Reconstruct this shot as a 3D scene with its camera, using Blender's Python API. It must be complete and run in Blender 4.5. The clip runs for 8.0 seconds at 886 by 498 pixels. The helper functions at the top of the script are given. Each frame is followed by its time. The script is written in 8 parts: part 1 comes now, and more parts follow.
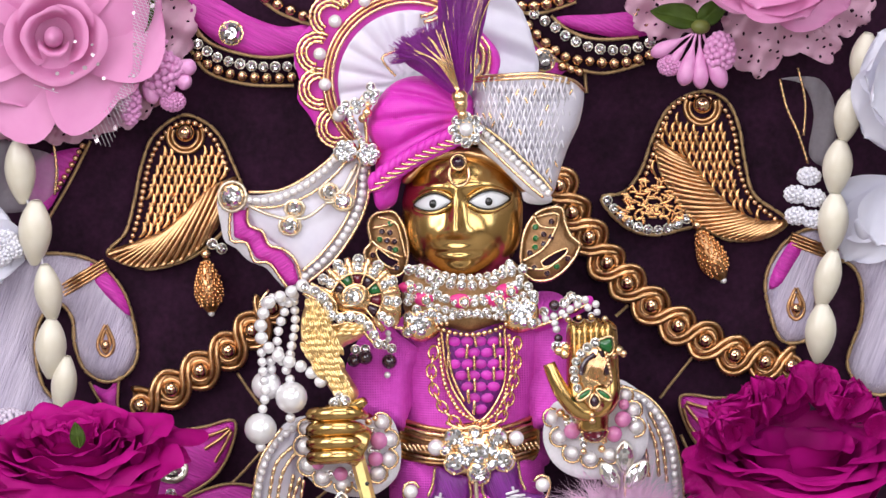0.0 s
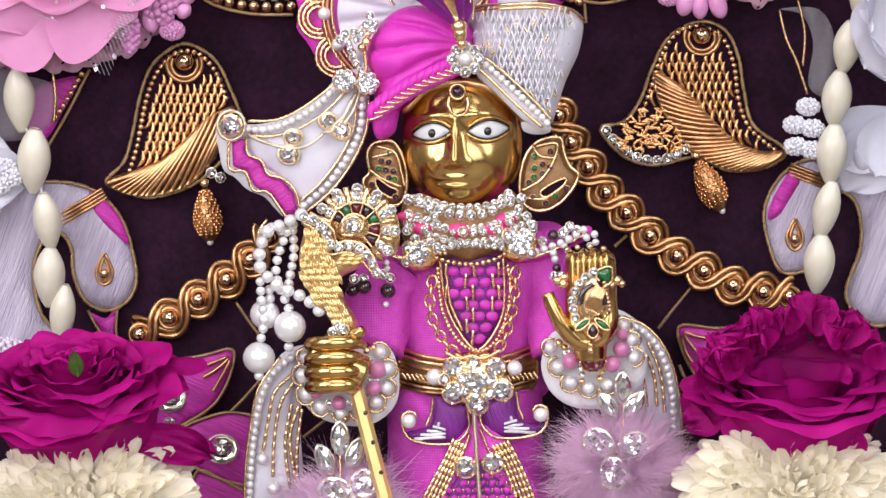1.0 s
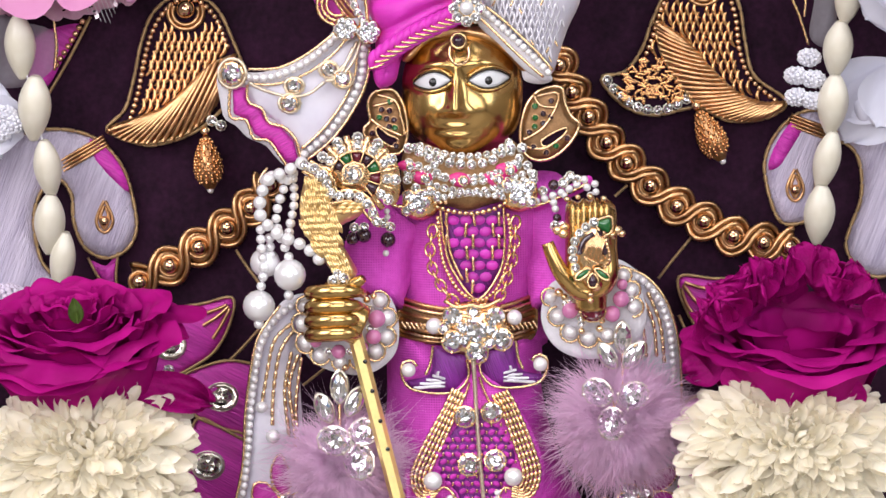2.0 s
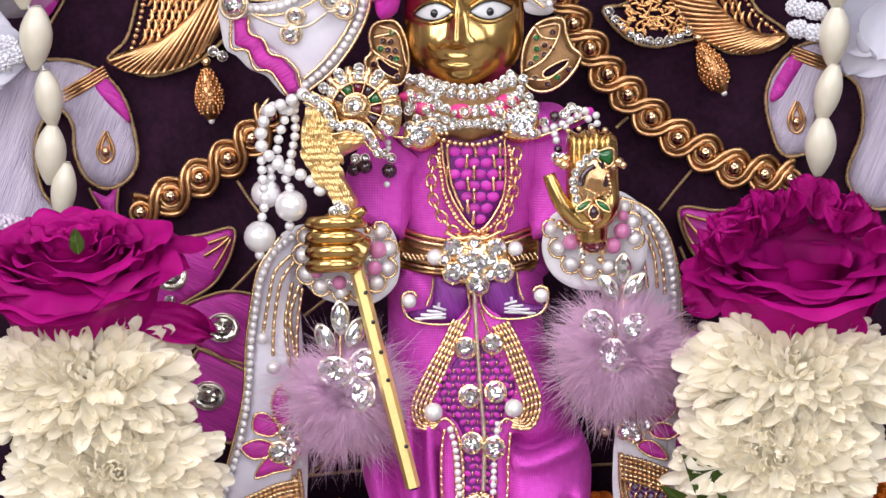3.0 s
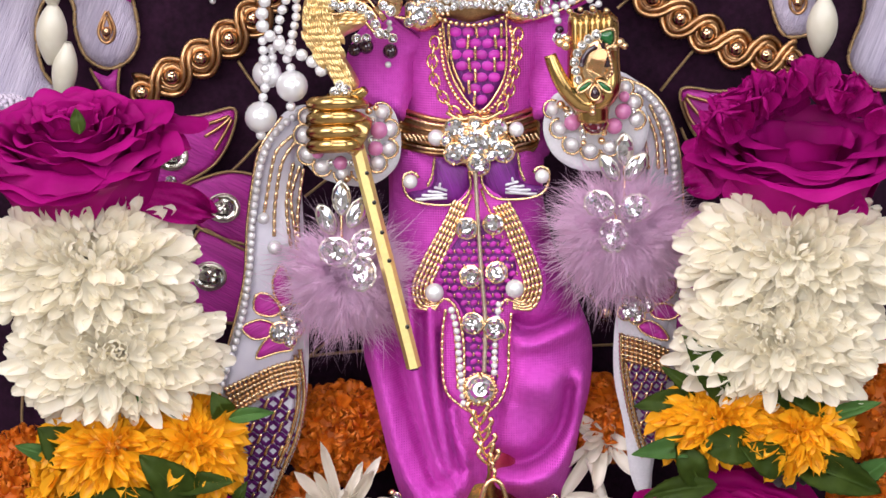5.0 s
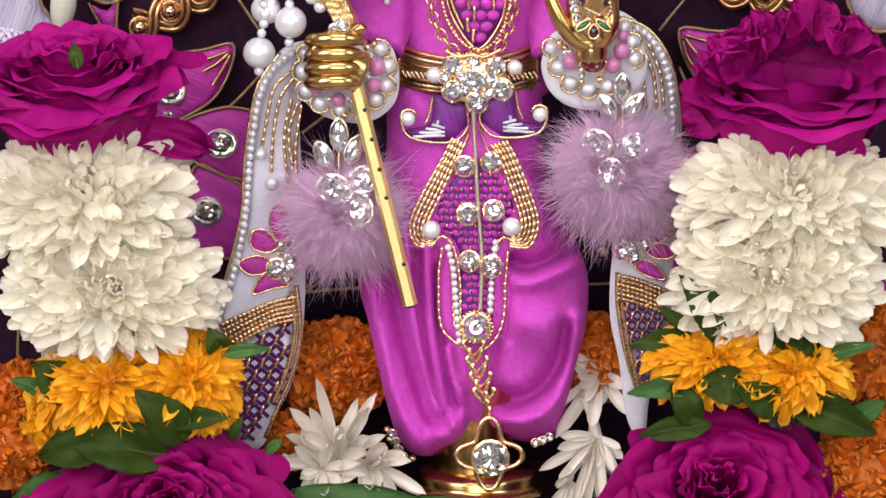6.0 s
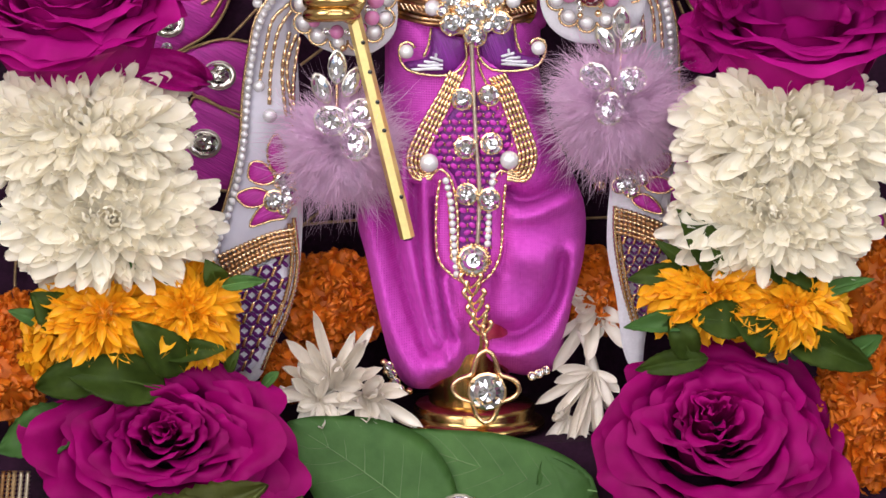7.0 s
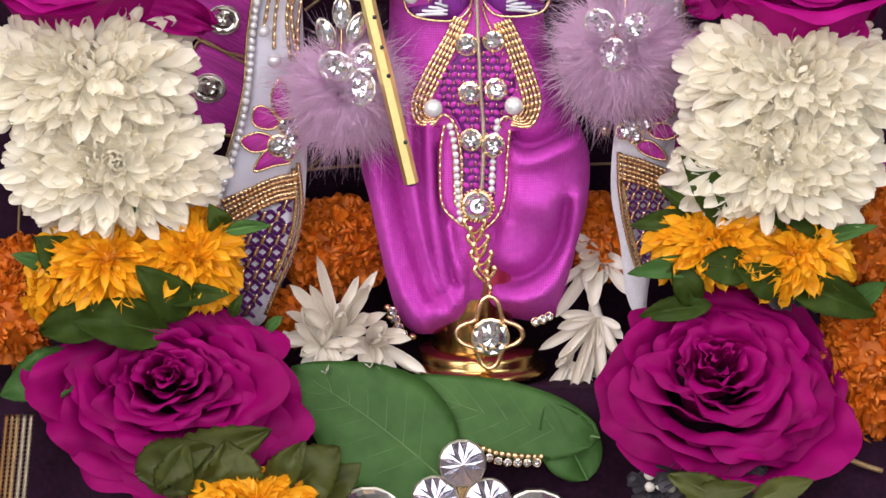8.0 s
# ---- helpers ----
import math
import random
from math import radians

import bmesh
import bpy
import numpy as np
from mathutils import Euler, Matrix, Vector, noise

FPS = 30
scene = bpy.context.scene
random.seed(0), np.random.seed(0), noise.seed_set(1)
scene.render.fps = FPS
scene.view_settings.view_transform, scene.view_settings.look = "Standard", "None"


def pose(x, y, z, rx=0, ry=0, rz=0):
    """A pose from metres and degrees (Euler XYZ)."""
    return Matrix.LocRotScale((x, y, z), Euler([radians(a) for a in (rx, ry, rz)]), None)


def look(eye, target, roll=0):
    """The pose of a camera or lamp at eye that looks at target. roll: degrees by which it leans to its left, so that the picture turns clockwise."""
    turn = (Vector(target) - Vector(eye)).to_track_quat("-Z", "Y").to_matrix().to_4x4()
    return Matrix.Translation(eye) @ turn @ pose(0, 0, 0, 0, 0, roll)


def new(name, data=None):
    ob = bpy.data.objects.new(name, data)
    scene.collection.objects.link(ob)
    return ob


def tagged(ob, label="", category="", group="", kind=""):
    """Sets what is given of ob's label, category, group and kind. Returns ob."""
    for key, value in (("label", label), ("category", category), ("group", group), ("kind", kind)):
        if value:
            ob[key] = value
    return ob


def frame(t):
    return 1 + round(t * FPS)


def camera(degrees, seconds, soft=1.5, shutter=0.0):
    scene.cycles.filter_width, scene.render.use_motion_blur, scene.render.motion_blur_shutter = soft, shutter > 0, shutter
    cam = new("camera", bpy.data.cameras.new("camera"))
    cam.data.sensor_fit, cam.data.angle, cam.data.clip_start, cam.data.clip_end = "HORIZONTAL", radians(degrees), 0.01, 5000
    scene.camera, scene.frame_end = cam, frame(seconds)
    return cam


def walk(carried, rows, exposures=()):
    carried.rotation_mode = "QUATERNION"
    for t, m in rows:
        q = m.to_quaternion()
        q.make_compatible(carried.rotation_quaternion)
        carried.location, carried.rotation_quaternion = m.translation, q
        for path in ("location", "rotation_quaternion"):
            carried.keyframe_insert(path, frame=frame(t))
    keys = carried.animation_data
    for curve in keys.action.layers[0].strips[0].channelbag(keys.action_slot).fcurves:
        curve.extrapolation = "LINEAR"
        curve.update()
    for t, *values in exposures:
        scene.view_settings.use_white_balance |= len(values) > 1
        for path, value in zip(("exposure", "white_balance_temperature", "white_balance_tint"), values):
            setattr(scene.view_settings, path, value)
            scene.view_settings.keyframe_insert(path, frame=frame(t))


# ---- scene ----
# The camera stands on a tripod 1.4 m before the shrine and tilts slowly down.
cam = camera(9.8, 8.0, soft=1.5)
EYE = Vector((0.0, -1.4, 0.304))
TILTS = [  # seconds, degrees up, degrees of roll, degrees of turn
    (0.0, -5.5277, -1.5996, -0.0789), (0.5, -5.9791, -1.5325, -0.0757), (1.0, -6.3091, -1.4337, -0.0718),
    (2.5, -7.2259, -1.0723, -0.0433), (3.0, -7.6358, -1.0409, -0.0309), (3.5, -7.9638, -1.0616, -0.0297),
    (4.0, -8.3306, -0.9846, -0.0143), (4.5, -8.6409, -1.0982, 0.0047), (6.0, -9.6528, -0.4689, -0.0204),
    (6.5, -10.0111, -0.2821, -0.0415), (7.0, -10.3958, -0.2037, -0.0442), (7.5, -10.7072, -0.1343, -0.0269),
    (8.0, -11.0, 0.0, 0.0)]
walk(cam, [(t, pose(*EYE, 90 + up, 0, turn) @ pose(0, 0, 0, 0, 0, roll)) for t, up, roll, turn in TILTS],
     exposures=[(0.0, -0.1), (5.0, -0.12), (8.0, -0.2)])

# ---- daylight ----
world = bpy.data.worlds.new("world")
scene.world = world
world.use_nodes = True
sky = world.node_tree.nodes.new("ShaderNodeTexSky")
sky.sky_type = "NISHITA"
sky.sun_disc = False
sky.sun_elevation, sky.sun_rotation = radians(48), radians(205)
world.node_tree.links.new(sky.outputs[0], world.node_tree.nodes["Background"].inputs[0])
world.node_tree.nodes["Background"].inputs[1].default_value = 0.1
sun = new("sun", bpy.data.lights.new("sun", "SUN"))
sun.data.energy, sun.data.angle, sun.data.color = 1.2, radians(12), (1.0, 0.95, 0.88)
sun.matrix_world = look((-1.4, -3.0, 3.7), (0, 0, 0))


def daylight_fill(eye, target, wide, high, watts, colour):
    """An added area lamp that stands in for daylight into the hall."""
    lamp = new("daylight_fill", bpy.data.lights.new("daylight_fill", "AREA"))
    lamp.data.shape, lamp.data.size, lamp.data.size_y = "RECTANGLE", wide, high
    lamp.data.energy, lamp.data.color = watts, colour
    lamp.matrix_world = look(eye, target)


daylight_fill((-1.48, -1.75, 1.25), (0, 0, 0.15), 1.1, 1.5, 38, (1.0, 0.95, 0.98))
daylight_fill((1.48, -1.6, 1.2), (0, 0, 0.15), 0.9, 1.4, 18, (0.93, 0.95, 1.0))
# soft frontal fill, added at the doorway to brighten the flowers
daylight_fill((0, -2.9, 0.75), (0, 0, 0.15), 1.7, 1.5, 36, (1.0, 0.95, 1.0))
# added overhead lamp; the ceiling has no opening there
daylight_fill((0, -1.2, 2.35), (0, 0, 0.15), 1.3, 0.9, 26, (1.0, 0.95, 1.0))

# ---- materials ----


def mat(name, colour, rough=0.5, metal=0.0, var=0.25, scale=900.0, bump=0.0, bscale=4000.0, sheen=0.0, coat=0.0,
        second=None, stretch=None, angle=0.0, weave=0.0, sub=0.0, spread=0.0, through_light=0.0, spec=0.5, deep=0.0002):
    """A surface with variation at two scales; stretch and angle draw the grain out along a thread direction."""
    m = bpy.data.materials.new(name)
    m.use_nodes = True
    nt = m.node_tree
    b = nt.nodes["Principled BSDF"]
    link = nt.links.new
    co = nt.nodes.new("ShaderNodeTexCoord")
    mp = nt.nodes.new("ShaderNodeMapping")
    link(co.outputs["Object"], mp.inputs[0])
    mp.inputs["Rotation"].default_value = (0, radians(angle), 0)
    if stretch:
        turned, mp = mp, nt.nodes.new("ShaderNodeMapping")
        link(turned.outputs[0], mp.inputs[0])
        mp.inputs["Scale"].default_value = (1, 1, stretch)
    n1 = nt.nodes.new("ShaderNodeTexNoise")
    n1.inputs["Scale"].default_value, n1.inputs["Detail"].default_value = scale, 3
    n2 = nt.nodes.new("ShaderNodeTexNoise")
    n2.inputs["Scale"].default_value, n2.inputs["Detail"].default_value = scale * 0.13, 2
    for n in (n1, n2):
        link(mp.outputs[0], n.inputs[0])
    add = nt.nodes.new("ShaderNodeMath")
    add.operation = "MULTIPLY_ADD"
    link(n1.outputs[0], add.inputs[0])
    add.inputs[1].default_value = 0.5
    half = nt.nodes.new("ShaderNodeMath")
    half.operation = "MULTIPLY"
    half.inputs[1].default_value = 0.5
    link(n2.outputs[0], half.inputs[0])
    link(half.outputs[0], add.inputs[2])
    ramp = nt.nodes.new("ShaderNodeMix")
    ramp.data_type = "RGBA"
    c2 = second or tuple(min(1, c * (1 + var)) for c in colour)
    ramp.inputs[6].default_value = (*(tuple(c * (1 - var) for c in colour)), 1)
    ramp.inputs[7].default_value = (*c2, 1)
    fac = nt.nodes.new("ShaderNodeMapRange")
    fac.inputs[1].default_value, fac.inputs[2].default_value = 0.3, 0.7
    link(add.outputs[0], fac.inputs[0])
    link(fac.outputs[0], ramp.inputs[0])
    out = ramp.outputs[2]
    if spread:
        inf = nt.nodes.new("ShaderNodeObjectInfo")
        hsv = nt.nodes.new("ShaderNodeHueSaturation")
        mr = nt.nodes.new("ShaderNodeMapRange")
        mr.inputs[3].default_value, mr.inputs[4].default_value = 1 - spread, 1 + spread
        link(inf.outputs["Random"], mr.inputs[0])
        link(mr.outputs[0], hsv.inputs["Value"])
        link(out, hsv.inputs["Color"])
        out = hsv.outputs[0]
    link(out, b.inputs["Base Color"])
    b.inputs["Roughness"].default_value, b.inputs["Metallic"].default_value = rough, metal
    b.inputs["Specular IOR Level"].default_value = spec
    b.inputs["Sheen Weight"].default_value, b.inputs["Sheen Roughness"].default_value = sheen, 0.4
    b.inputs["Sheen Tint"].default_value = (*c2, 1)
    b.inputs["Coat Weight"].default_value, b.inputs["Coat Roughness"].default_value = coat, 0.08
    if sub:
        b.inputs["Subsurface Weight"].default_value = sub
        b.inputs["Subsurface Radius"].default_value = (0.002, 0.0012, 0.001)
        b.inputs["Subsurface Scale"].default_value = 1.0
    height = None
    if weave:
        waves = []
        for axis in ("X", "Z"):
            w = nt.nodes.new("ShaderNodeTexWave")
            w.bands_direction = axis
            w.inputs["Scale"].default_value = weave
            w.inputs["Distortion"].default_value = 0.4
            link(mp.outputs[0], w.inputs[0])
            waves.append(w)
        height = nt.nodes.new("ShaderNodeMath")
        height.operation = "ADD"
        link(waves[0].outputs[1], height.inputs[0])
        link(waves[1].outputs[1], height.inputs[1])
        height = height.outputs[0]
    elif bump:
        n3 = nt.nodes.new("ShaderNodeTexNoise")
        n3.inputs["Scale"].default_value, n3.inputs["Detail"].default_value = bscale, 3
        link(mp.outputs[0], n3.inputs[0])
        height = n3.outputs[0]
    if height:
        bp = nt.nodes.new("ShaderNodeBump")
        bp.inputs["Strength"].default_value = bump or 0.3
        bp.inputs["Distance"].default_value = deep
        link(height, bp.inputs["Height"])
        link(bp.outputs[0], b.inputs["Normal"])
    if through_light:
        tr = nt.nodes.new("ShaderNodeBsdfTranslucent")
        mix = nt.nodes.new("ShaderNodeMixShader")
        mix.inputs[0].default_value = through_light
        link(out, tr.inputs[0])
        link(b.outputs[0], mix.inputs[1])
        link(tr.outputs[0], mix.inputs[2])
        link(mix.outputs[0], nt.nodes["Material Output"].inputs[0])
    return m


# darkened so that the unseen walls give the stones contrast in reflections
plaster = mat("plaster", (0.34, 0.31, 0.27), 0.8, var=0.1, scale=8, bump=0.2, bscale=60)
stone_floor = mat("stone_floor", (0.35, 0.32, 0.28), 0.35, var=0.15, scale=12)
velvet = mat("velvet", (0.017, 0.004, 0.014), 0.85, var=0.5, scale=700, bump=0.35, bscale=5000, sheen=0.05, second=(0.032, 0.008, 0.026), spec=0.15)
satin_pink = mat("satin_pink", (0.5, 0.012, 0.32), 0.4, var=0.3, scale=2200, stretch=0.05, angle=62, bump=1.0, bscale=2600, deep=0.0005, sheen=0.15, second=(0.72, 0.05, 0.52))
satin_pink_steep = mat("satin_pink_steep", (0.5, 0.012, 0.32), 0.4, var=0.3, scale=2200, stretch=0.05, angle=-60, bump=1.0, bscale=2600, deep=0.0005, sheen=0.15, second=(0.72, 0.05, 0.52))
satin_lilac = mat("satin_lilac", (0.4, 0.34, 0.5), 0.38, var=0.2, scale=2200, stretch=0.05, angle=-22, bump=1.0, bscale=2600, deep=0.0005, sheen=0.15, second=(0.7, 0.64, 0.77))
satin_white = mat("satin_white", (0.62, 0.59, 0.71), 0.34, var=0.08, scale=150, bump=0.08, bscale=1500, second=(0.74, 0.72, 0.8))
felt = mat("felt", (0.74, 0.72, 0.77), 0.9, var=0.1, scale=1500, bump=0.8, bscale=3500, deep=0.0004)
purple_thread = mat("purple_thread", (0.16, 0.012, 0.2), 0.4, var=0.45, scale=2200, stretch=0.06, angle=20, bump=1.0, bscale=2600, deep=0.0004)
dress_cloth = mat("dress_cloth", (0.6, 0.055, 0.47), 0.7, var=0.1, scale=500, weave=480, bump=0.4, sheen=0.4, second=(0.7, 0.1, 0.59), spec=0.2)
turban_cloth = mat("turban_cloth", (0.66, 0.035, 0.48), 0.45, var=0.08, scale=400, weave=620, bump=0.25, sheen=0.2)
antique = mat("antique_gold", (0.66, 0.36, 0.16), 0.28, 1.0, var=0.35, scale=2500, bump=0.12, bscale=5000, second=(0.8, 0.48, 0.24), spread=0.15)
zari = mat("zari_gold", (0.9, 0.61, 0.35), 0.25, 1.0, var=0.2, scale=3000, bump=0.15, bscale=5000, spread=0.15)
antique_bit = mat("antique_bit", (0.72, 0.4, 0.18), 0.24, 1.0, var=0.2, scale=2, spread=0.25)
zari_bit = mat("zari_bit", (0.92, 0.64, 0.38), 0.22, 1.0, var=0.15, scale=2, spread=0.2)
pink_bit = mat("pink_bit", (0.52, 0.025, 0.4), 0.4, var=0.2, scale=2, spread=0.2)
silver_bit = mat("silver_bit", (0.66, 0.64, 0.7), 0.3, 0.35, var=0.15, scale=2, spread=0.2)
cord = mat("gold_cord", (0.45, 0.3, 0.15), 0.45, 0.7, var=0.35, scale=3000, bump=0.8, bscale=7000)
brass = mat("polished_brass", (0.6, 0.39, 0.15), 0.22, 1.0, var=0.06, scale=120, bump=0.03, bscale=700)
flute_gold = mat("flute_gold", (1.0, 0.8, 0.34), 0.42, 1.0, var=0.08, scale=900)
bright_gold = mat("bright_gold", (0.95, 0.64, 0.35), 0.24, 1.0, var=0.1, scale=900)
finial_gold = mat("finial_gold", (1.0, 0.72, 0.36), 0.36, 1.0, var=0.1, scale=900)
ball_gold = mat("ball_gold", (0.76, 0.5, 0.3), 0.12, 1.0, var=0.1, scale=2)
pearl_skin = mat("pearl_skin", (0.84, 0.83, 0.83), 0.26, 0.3, var=0.05, scale=2, coat=0.8, spread=0.05, second=(0.84, 0.83, 0.86))
pink_pearl = mat("pink_pearl", (0.62, 0.2, 0.42), 0.2, var=0.15, scale=2, coat=0.8)
stone = mat("foiled_stone", (0.72, 0.73, 0.75), 0.07, 0.88, var=0.12, scale=1.5, second=(0.84, 0.85, 0.88))
rainbow_stone = mat("rainbow_stone", (0.36, 0.5, 0.8), 0.12, 0.95, var=0.3, scale=4, second=(0.9, 0.66, 0.6))
stone_rim = mat("stone_rim", (0.75, 0.7, 0.6), 0.3, 1.0, var=0.2, scale=2500)
smoky_stone = mat("smoky_stone", (0.62, 0.58, 0.52), 0.16, 0.9, var=0.4, scale=2500, second=(0.85, 0.82, 0.75))
ruby = mat("ruby", (0.12, 0.004, 0.02), 0.06, var=0.3, scale=1500, coat=1.0)
emerald = mat("emerald", (0.01, 0.13, 0.03), 0.06, var=0.3, scale=1500, coat=1.0)
enamel_pink = mat("enamel_pink", (0.7, 0.03, 0.22), 0.2, var=0.1, scale=900, coat=0.6)
garnet = mat("garnet", (0.03, 0.006, 0.02), 0.06, var=0.3, scale=1500, coat=1.0)
eye_white = mat("eye_white", (0.78, 0.8, 0.82), 0.25, var=0.03, scale=400, coat=0.5)
eye_dark = mat("eye_dark", (0.008, 0.008, 0.008), 0.25, var=0.1, scale=400, coat=0.4)
rose_petal = mat("rose_petal", (0.28, 0.0006, 0.105), 0.55, var=0.25, scale=140, bump=0.2, bscale=700, second=(0.4, 0.002, 0.17), through_light=0.15, spread=0.12, spec=0.1)
rose_violet = mat("rose_violet", (0.36, 0.002, 0.155), 0.55, var=0.25, scale=140, bump=0.2, bscale=700, second=(0.5, 0.006, 0.24), through_light=0.18, spread=0.12, spec=0.12)
white_petal = mat("white_petal", (0.99, 0.91, 0.73), 0.5, var=0.01, scale=2.5, bump=0.1, bscale=6, second=(0.99, 0.98, 0.9), spread=0.04, through_light=0.25)
tuberose_petal = mat("tuberose_petal", (0.88, 0.8, 0.68), 0.5, var=0.05, scale=3, bump=0.1, bscale=6, second=(0.92, 0.87, 0.8), through_light=0.12)
leaf_vein = mat("leaf_vein", (0.16, 0.28, 0.09), 0.5, var=0.1, scale=200)
collar_gold = mat("collar_gold", (0.3, 0.17, 0.08), 0.45, 0.8, var=0.4, scale=2500, bump=0.4, bscale=3000)
yellow_petal = mat("yellow_petal", (0.95, 0.42, 0.01), 0.5, var=0.06, scale=4, bump=0.1, bscale=6, second=(0.97, 0.54, 0.015), through_light=0.12, spread=0.05)
orange_petal = mat("orange_petal", (0.78, 0.145, 0.005), 0.55, var=0.25, scale=4, bump=0.12, bscale=9, second=(0.9, 0.26, 0.01), through_light=0.12, spread=0.15)
leaf_green = mat("leaf_green", (0.09, 0.24, 0.05), 0.55, var=0.2, scale=160, bump=0.2, bscale=1200, second=(0.15, 0.33, 0.08), through_light=0.12)
leaf_dark = mat("leaf_dark", (0.06, 0.115, 0.014), 0.55, var=0.3, scale=200, bump=0.3, bscale=900, second=(0.12, 0.19, 0.03), through_light=0.2, spec=0.3)
leaf_pale = mat("leaf_pale", (0.12, 0.15, 0.03), 0.45, var=0.3, scale=200, bump=0.3, bscale=1500, second=(0.2, 0.22, 0.05), through_light=0.15)
silk_petal = mat("silk_petal", (0.7, 0.24, 0.5), 0.5, var=0.06, scale=4, bump=0.1, bscale=6, second=(0.74, 0.32, 0.56), through_light=0.15, sheen=0.15)
silk_white = mat("silk_white", (0.74, 0.74, 0.84), 0.5, var=0.05, scale=4, bump=0.12, bscale=9, through_light=0.2)
bud_pink = mat("bud_pink", (0.7, 0.25, 0.55), 0.35, var=0.15, scale=300, coat=0.3, second=(0.78, 0.4, 0.68))
lace = mat("lace", (0.72, 0.42, 0.55), 0.7, var=0.1, scale=700, bump=0.4, bscale=3000, through_light=0.25)
shell = mat("ivory_bead", (0.66, 0.61, 0.48), 0.34, var=0.06, scale=2, coat=0.25, second=(0.74, 0.71, 0.6))
fur_pink = mat("fur_pink", (0.96, 0.64, 0.86), 0.6, var=0.1, scale=900, through_light=0.3, sheen=0.3)
plume_hair = mat("plume_hair", (0.22, 0.012, 0.24), 0.45, var=0.3, scale=1500, sheen=0.3)
silver_braid = mat("silver_braid", (0.78, 0.68, 0.52), 0.3, 0.9, var=0.25, scale=2500, bump=0.3, bscale=4000)
wood = mat("dark_wood", (0.06, 0.03, 0.015), 0.4, var=0.3, scale=40, stretch=6.0)

# ---- building helpers ----
K = 0.000153  # metres to one unit of the front drawings
# Four perspective drawings of the shrine's front, from the crown down to the altar's edge, each square to its own line from the
# standpoint: degrees up, of roll and of turn. One is 1568 units wide and 882 high.
TOP, MID, LOW, BOT = (-5.5277, -1.5996, -0.0789), (-7.2259, -1.0723, -0.0433), (-8.6409, -1.0982, 0.0047), (-11.0, 0.0, 0.0)
TURNS = {s: (pose(0, 0, 0, 90 + s[0], 0, s[2]) @ pose(0, 0, 0, 0, 0, s[1])).to_3x3() for s in (TOP, MID, LOW, BOT)}
FOCUS = 784 / math.tan(radians(4.9))


def at(s, x, y, d=0.0):
    """The place of a point of drawing s that stands d units before the backdrop."""
    way = TURNS[s] @ Vector((x - 784, 441 - y, -FOCUS))
    return EYE + way * ((-d * K - EYE.y) / way.y)


def size(n, d=0.0):
    """Metres of n units at that depth."""
    return n * K * 1.008 * (1 - d * K / 1.4)


def thing(name, label, category, where, group="", kind=""):
    ob = new(name)
    ob.empty_display_size = 0.01
    ob.location = where
    return tagged(ob, label, category, group, kind)


def hold(ob, parent):
    if parent is not None:
        ob.parent = parent
        if parent.type == "EMPTY":
            ob.matrix_parent_inverse = Matrix.Translation(parent.location).inverted()
    return ob


def finish(name, bm, mats, smooth=True):
    me = bpy.data.meshes.new(name)
    bm.to_mesh(me)
    bm.free()
    for m in mats if isinstance(mats, (list, tuple)) else [mats]:
        me.materials.append(m)
    if smooth:
        me.polygons.foreach_set("use_smooth", [True] * len(me.polygons))
    return me


def part(name, bm, mats, parent=None, label="", smooth=True, kind=""):
    """One bmesh as one mesh object under a thing or a part."""
    return tagged(hold(new(name, finish(name, bm, mats, smooth)), parent), label, kind=kind)


def piece(name, mesh, parent, m):
    """One of many alike pieces: an object of its own on a shared mesh."""
    ob = new(name, mesh)
    hold(ob, parent)
    ob.matrix_basis = m
    return ob


def spline(pts, n=8, closed=False):
    """A smooth line through points (Catmull-Rom)."""
    p = [Vector(q) for q in pts]
    if len(p) < 3 and not closed:
        return [p[0].lerp(p[-1], i / n) for i in range(n + 1)]
    k = len(p)
    out = []
    for i in range(k if closed else k - 1):
        a, b, c, e = (p[(i + j) % k] for j in (-1, 0, 1, 2)) if closed else (p[max(i - 1, 0)], p[i], p[i + 1], p[min(i + 2, k - 1)])
        for j in range(n):
            t = j / n
            out.append(0.5 * (2 * b + (c - a) * t + (2 * a - 5 * b + 4 * c - e) * t * t + (3 * b - a - 3 * c + e) * t ** 3))
    if not closed:
        out.append(p[-1])
    return out


def even(pts, step, closed=False):
    """Points at even steps along a line."""
    pts = list(pts) + ([pts[0]] if closed else [])
    total = sum((b - a).length for a, b in zip(pts, pts[1:]))
    n = max(2, round(total / step))
    out, want, run = [], 0.0, 0.0
    for a, b in zip(pts, pts[1:]):
        seg = (b - a).length
        while want <= run + seg + 1e-12 and len(out) <= n:
            out.append(a.lerp(b, (want - run) / seg if seg > 0 else 0))
            want += total / n
        run += seg
    if len(out) <= n:
        out.append(pts[-1].copy())
    return out[:-1] if closed else out


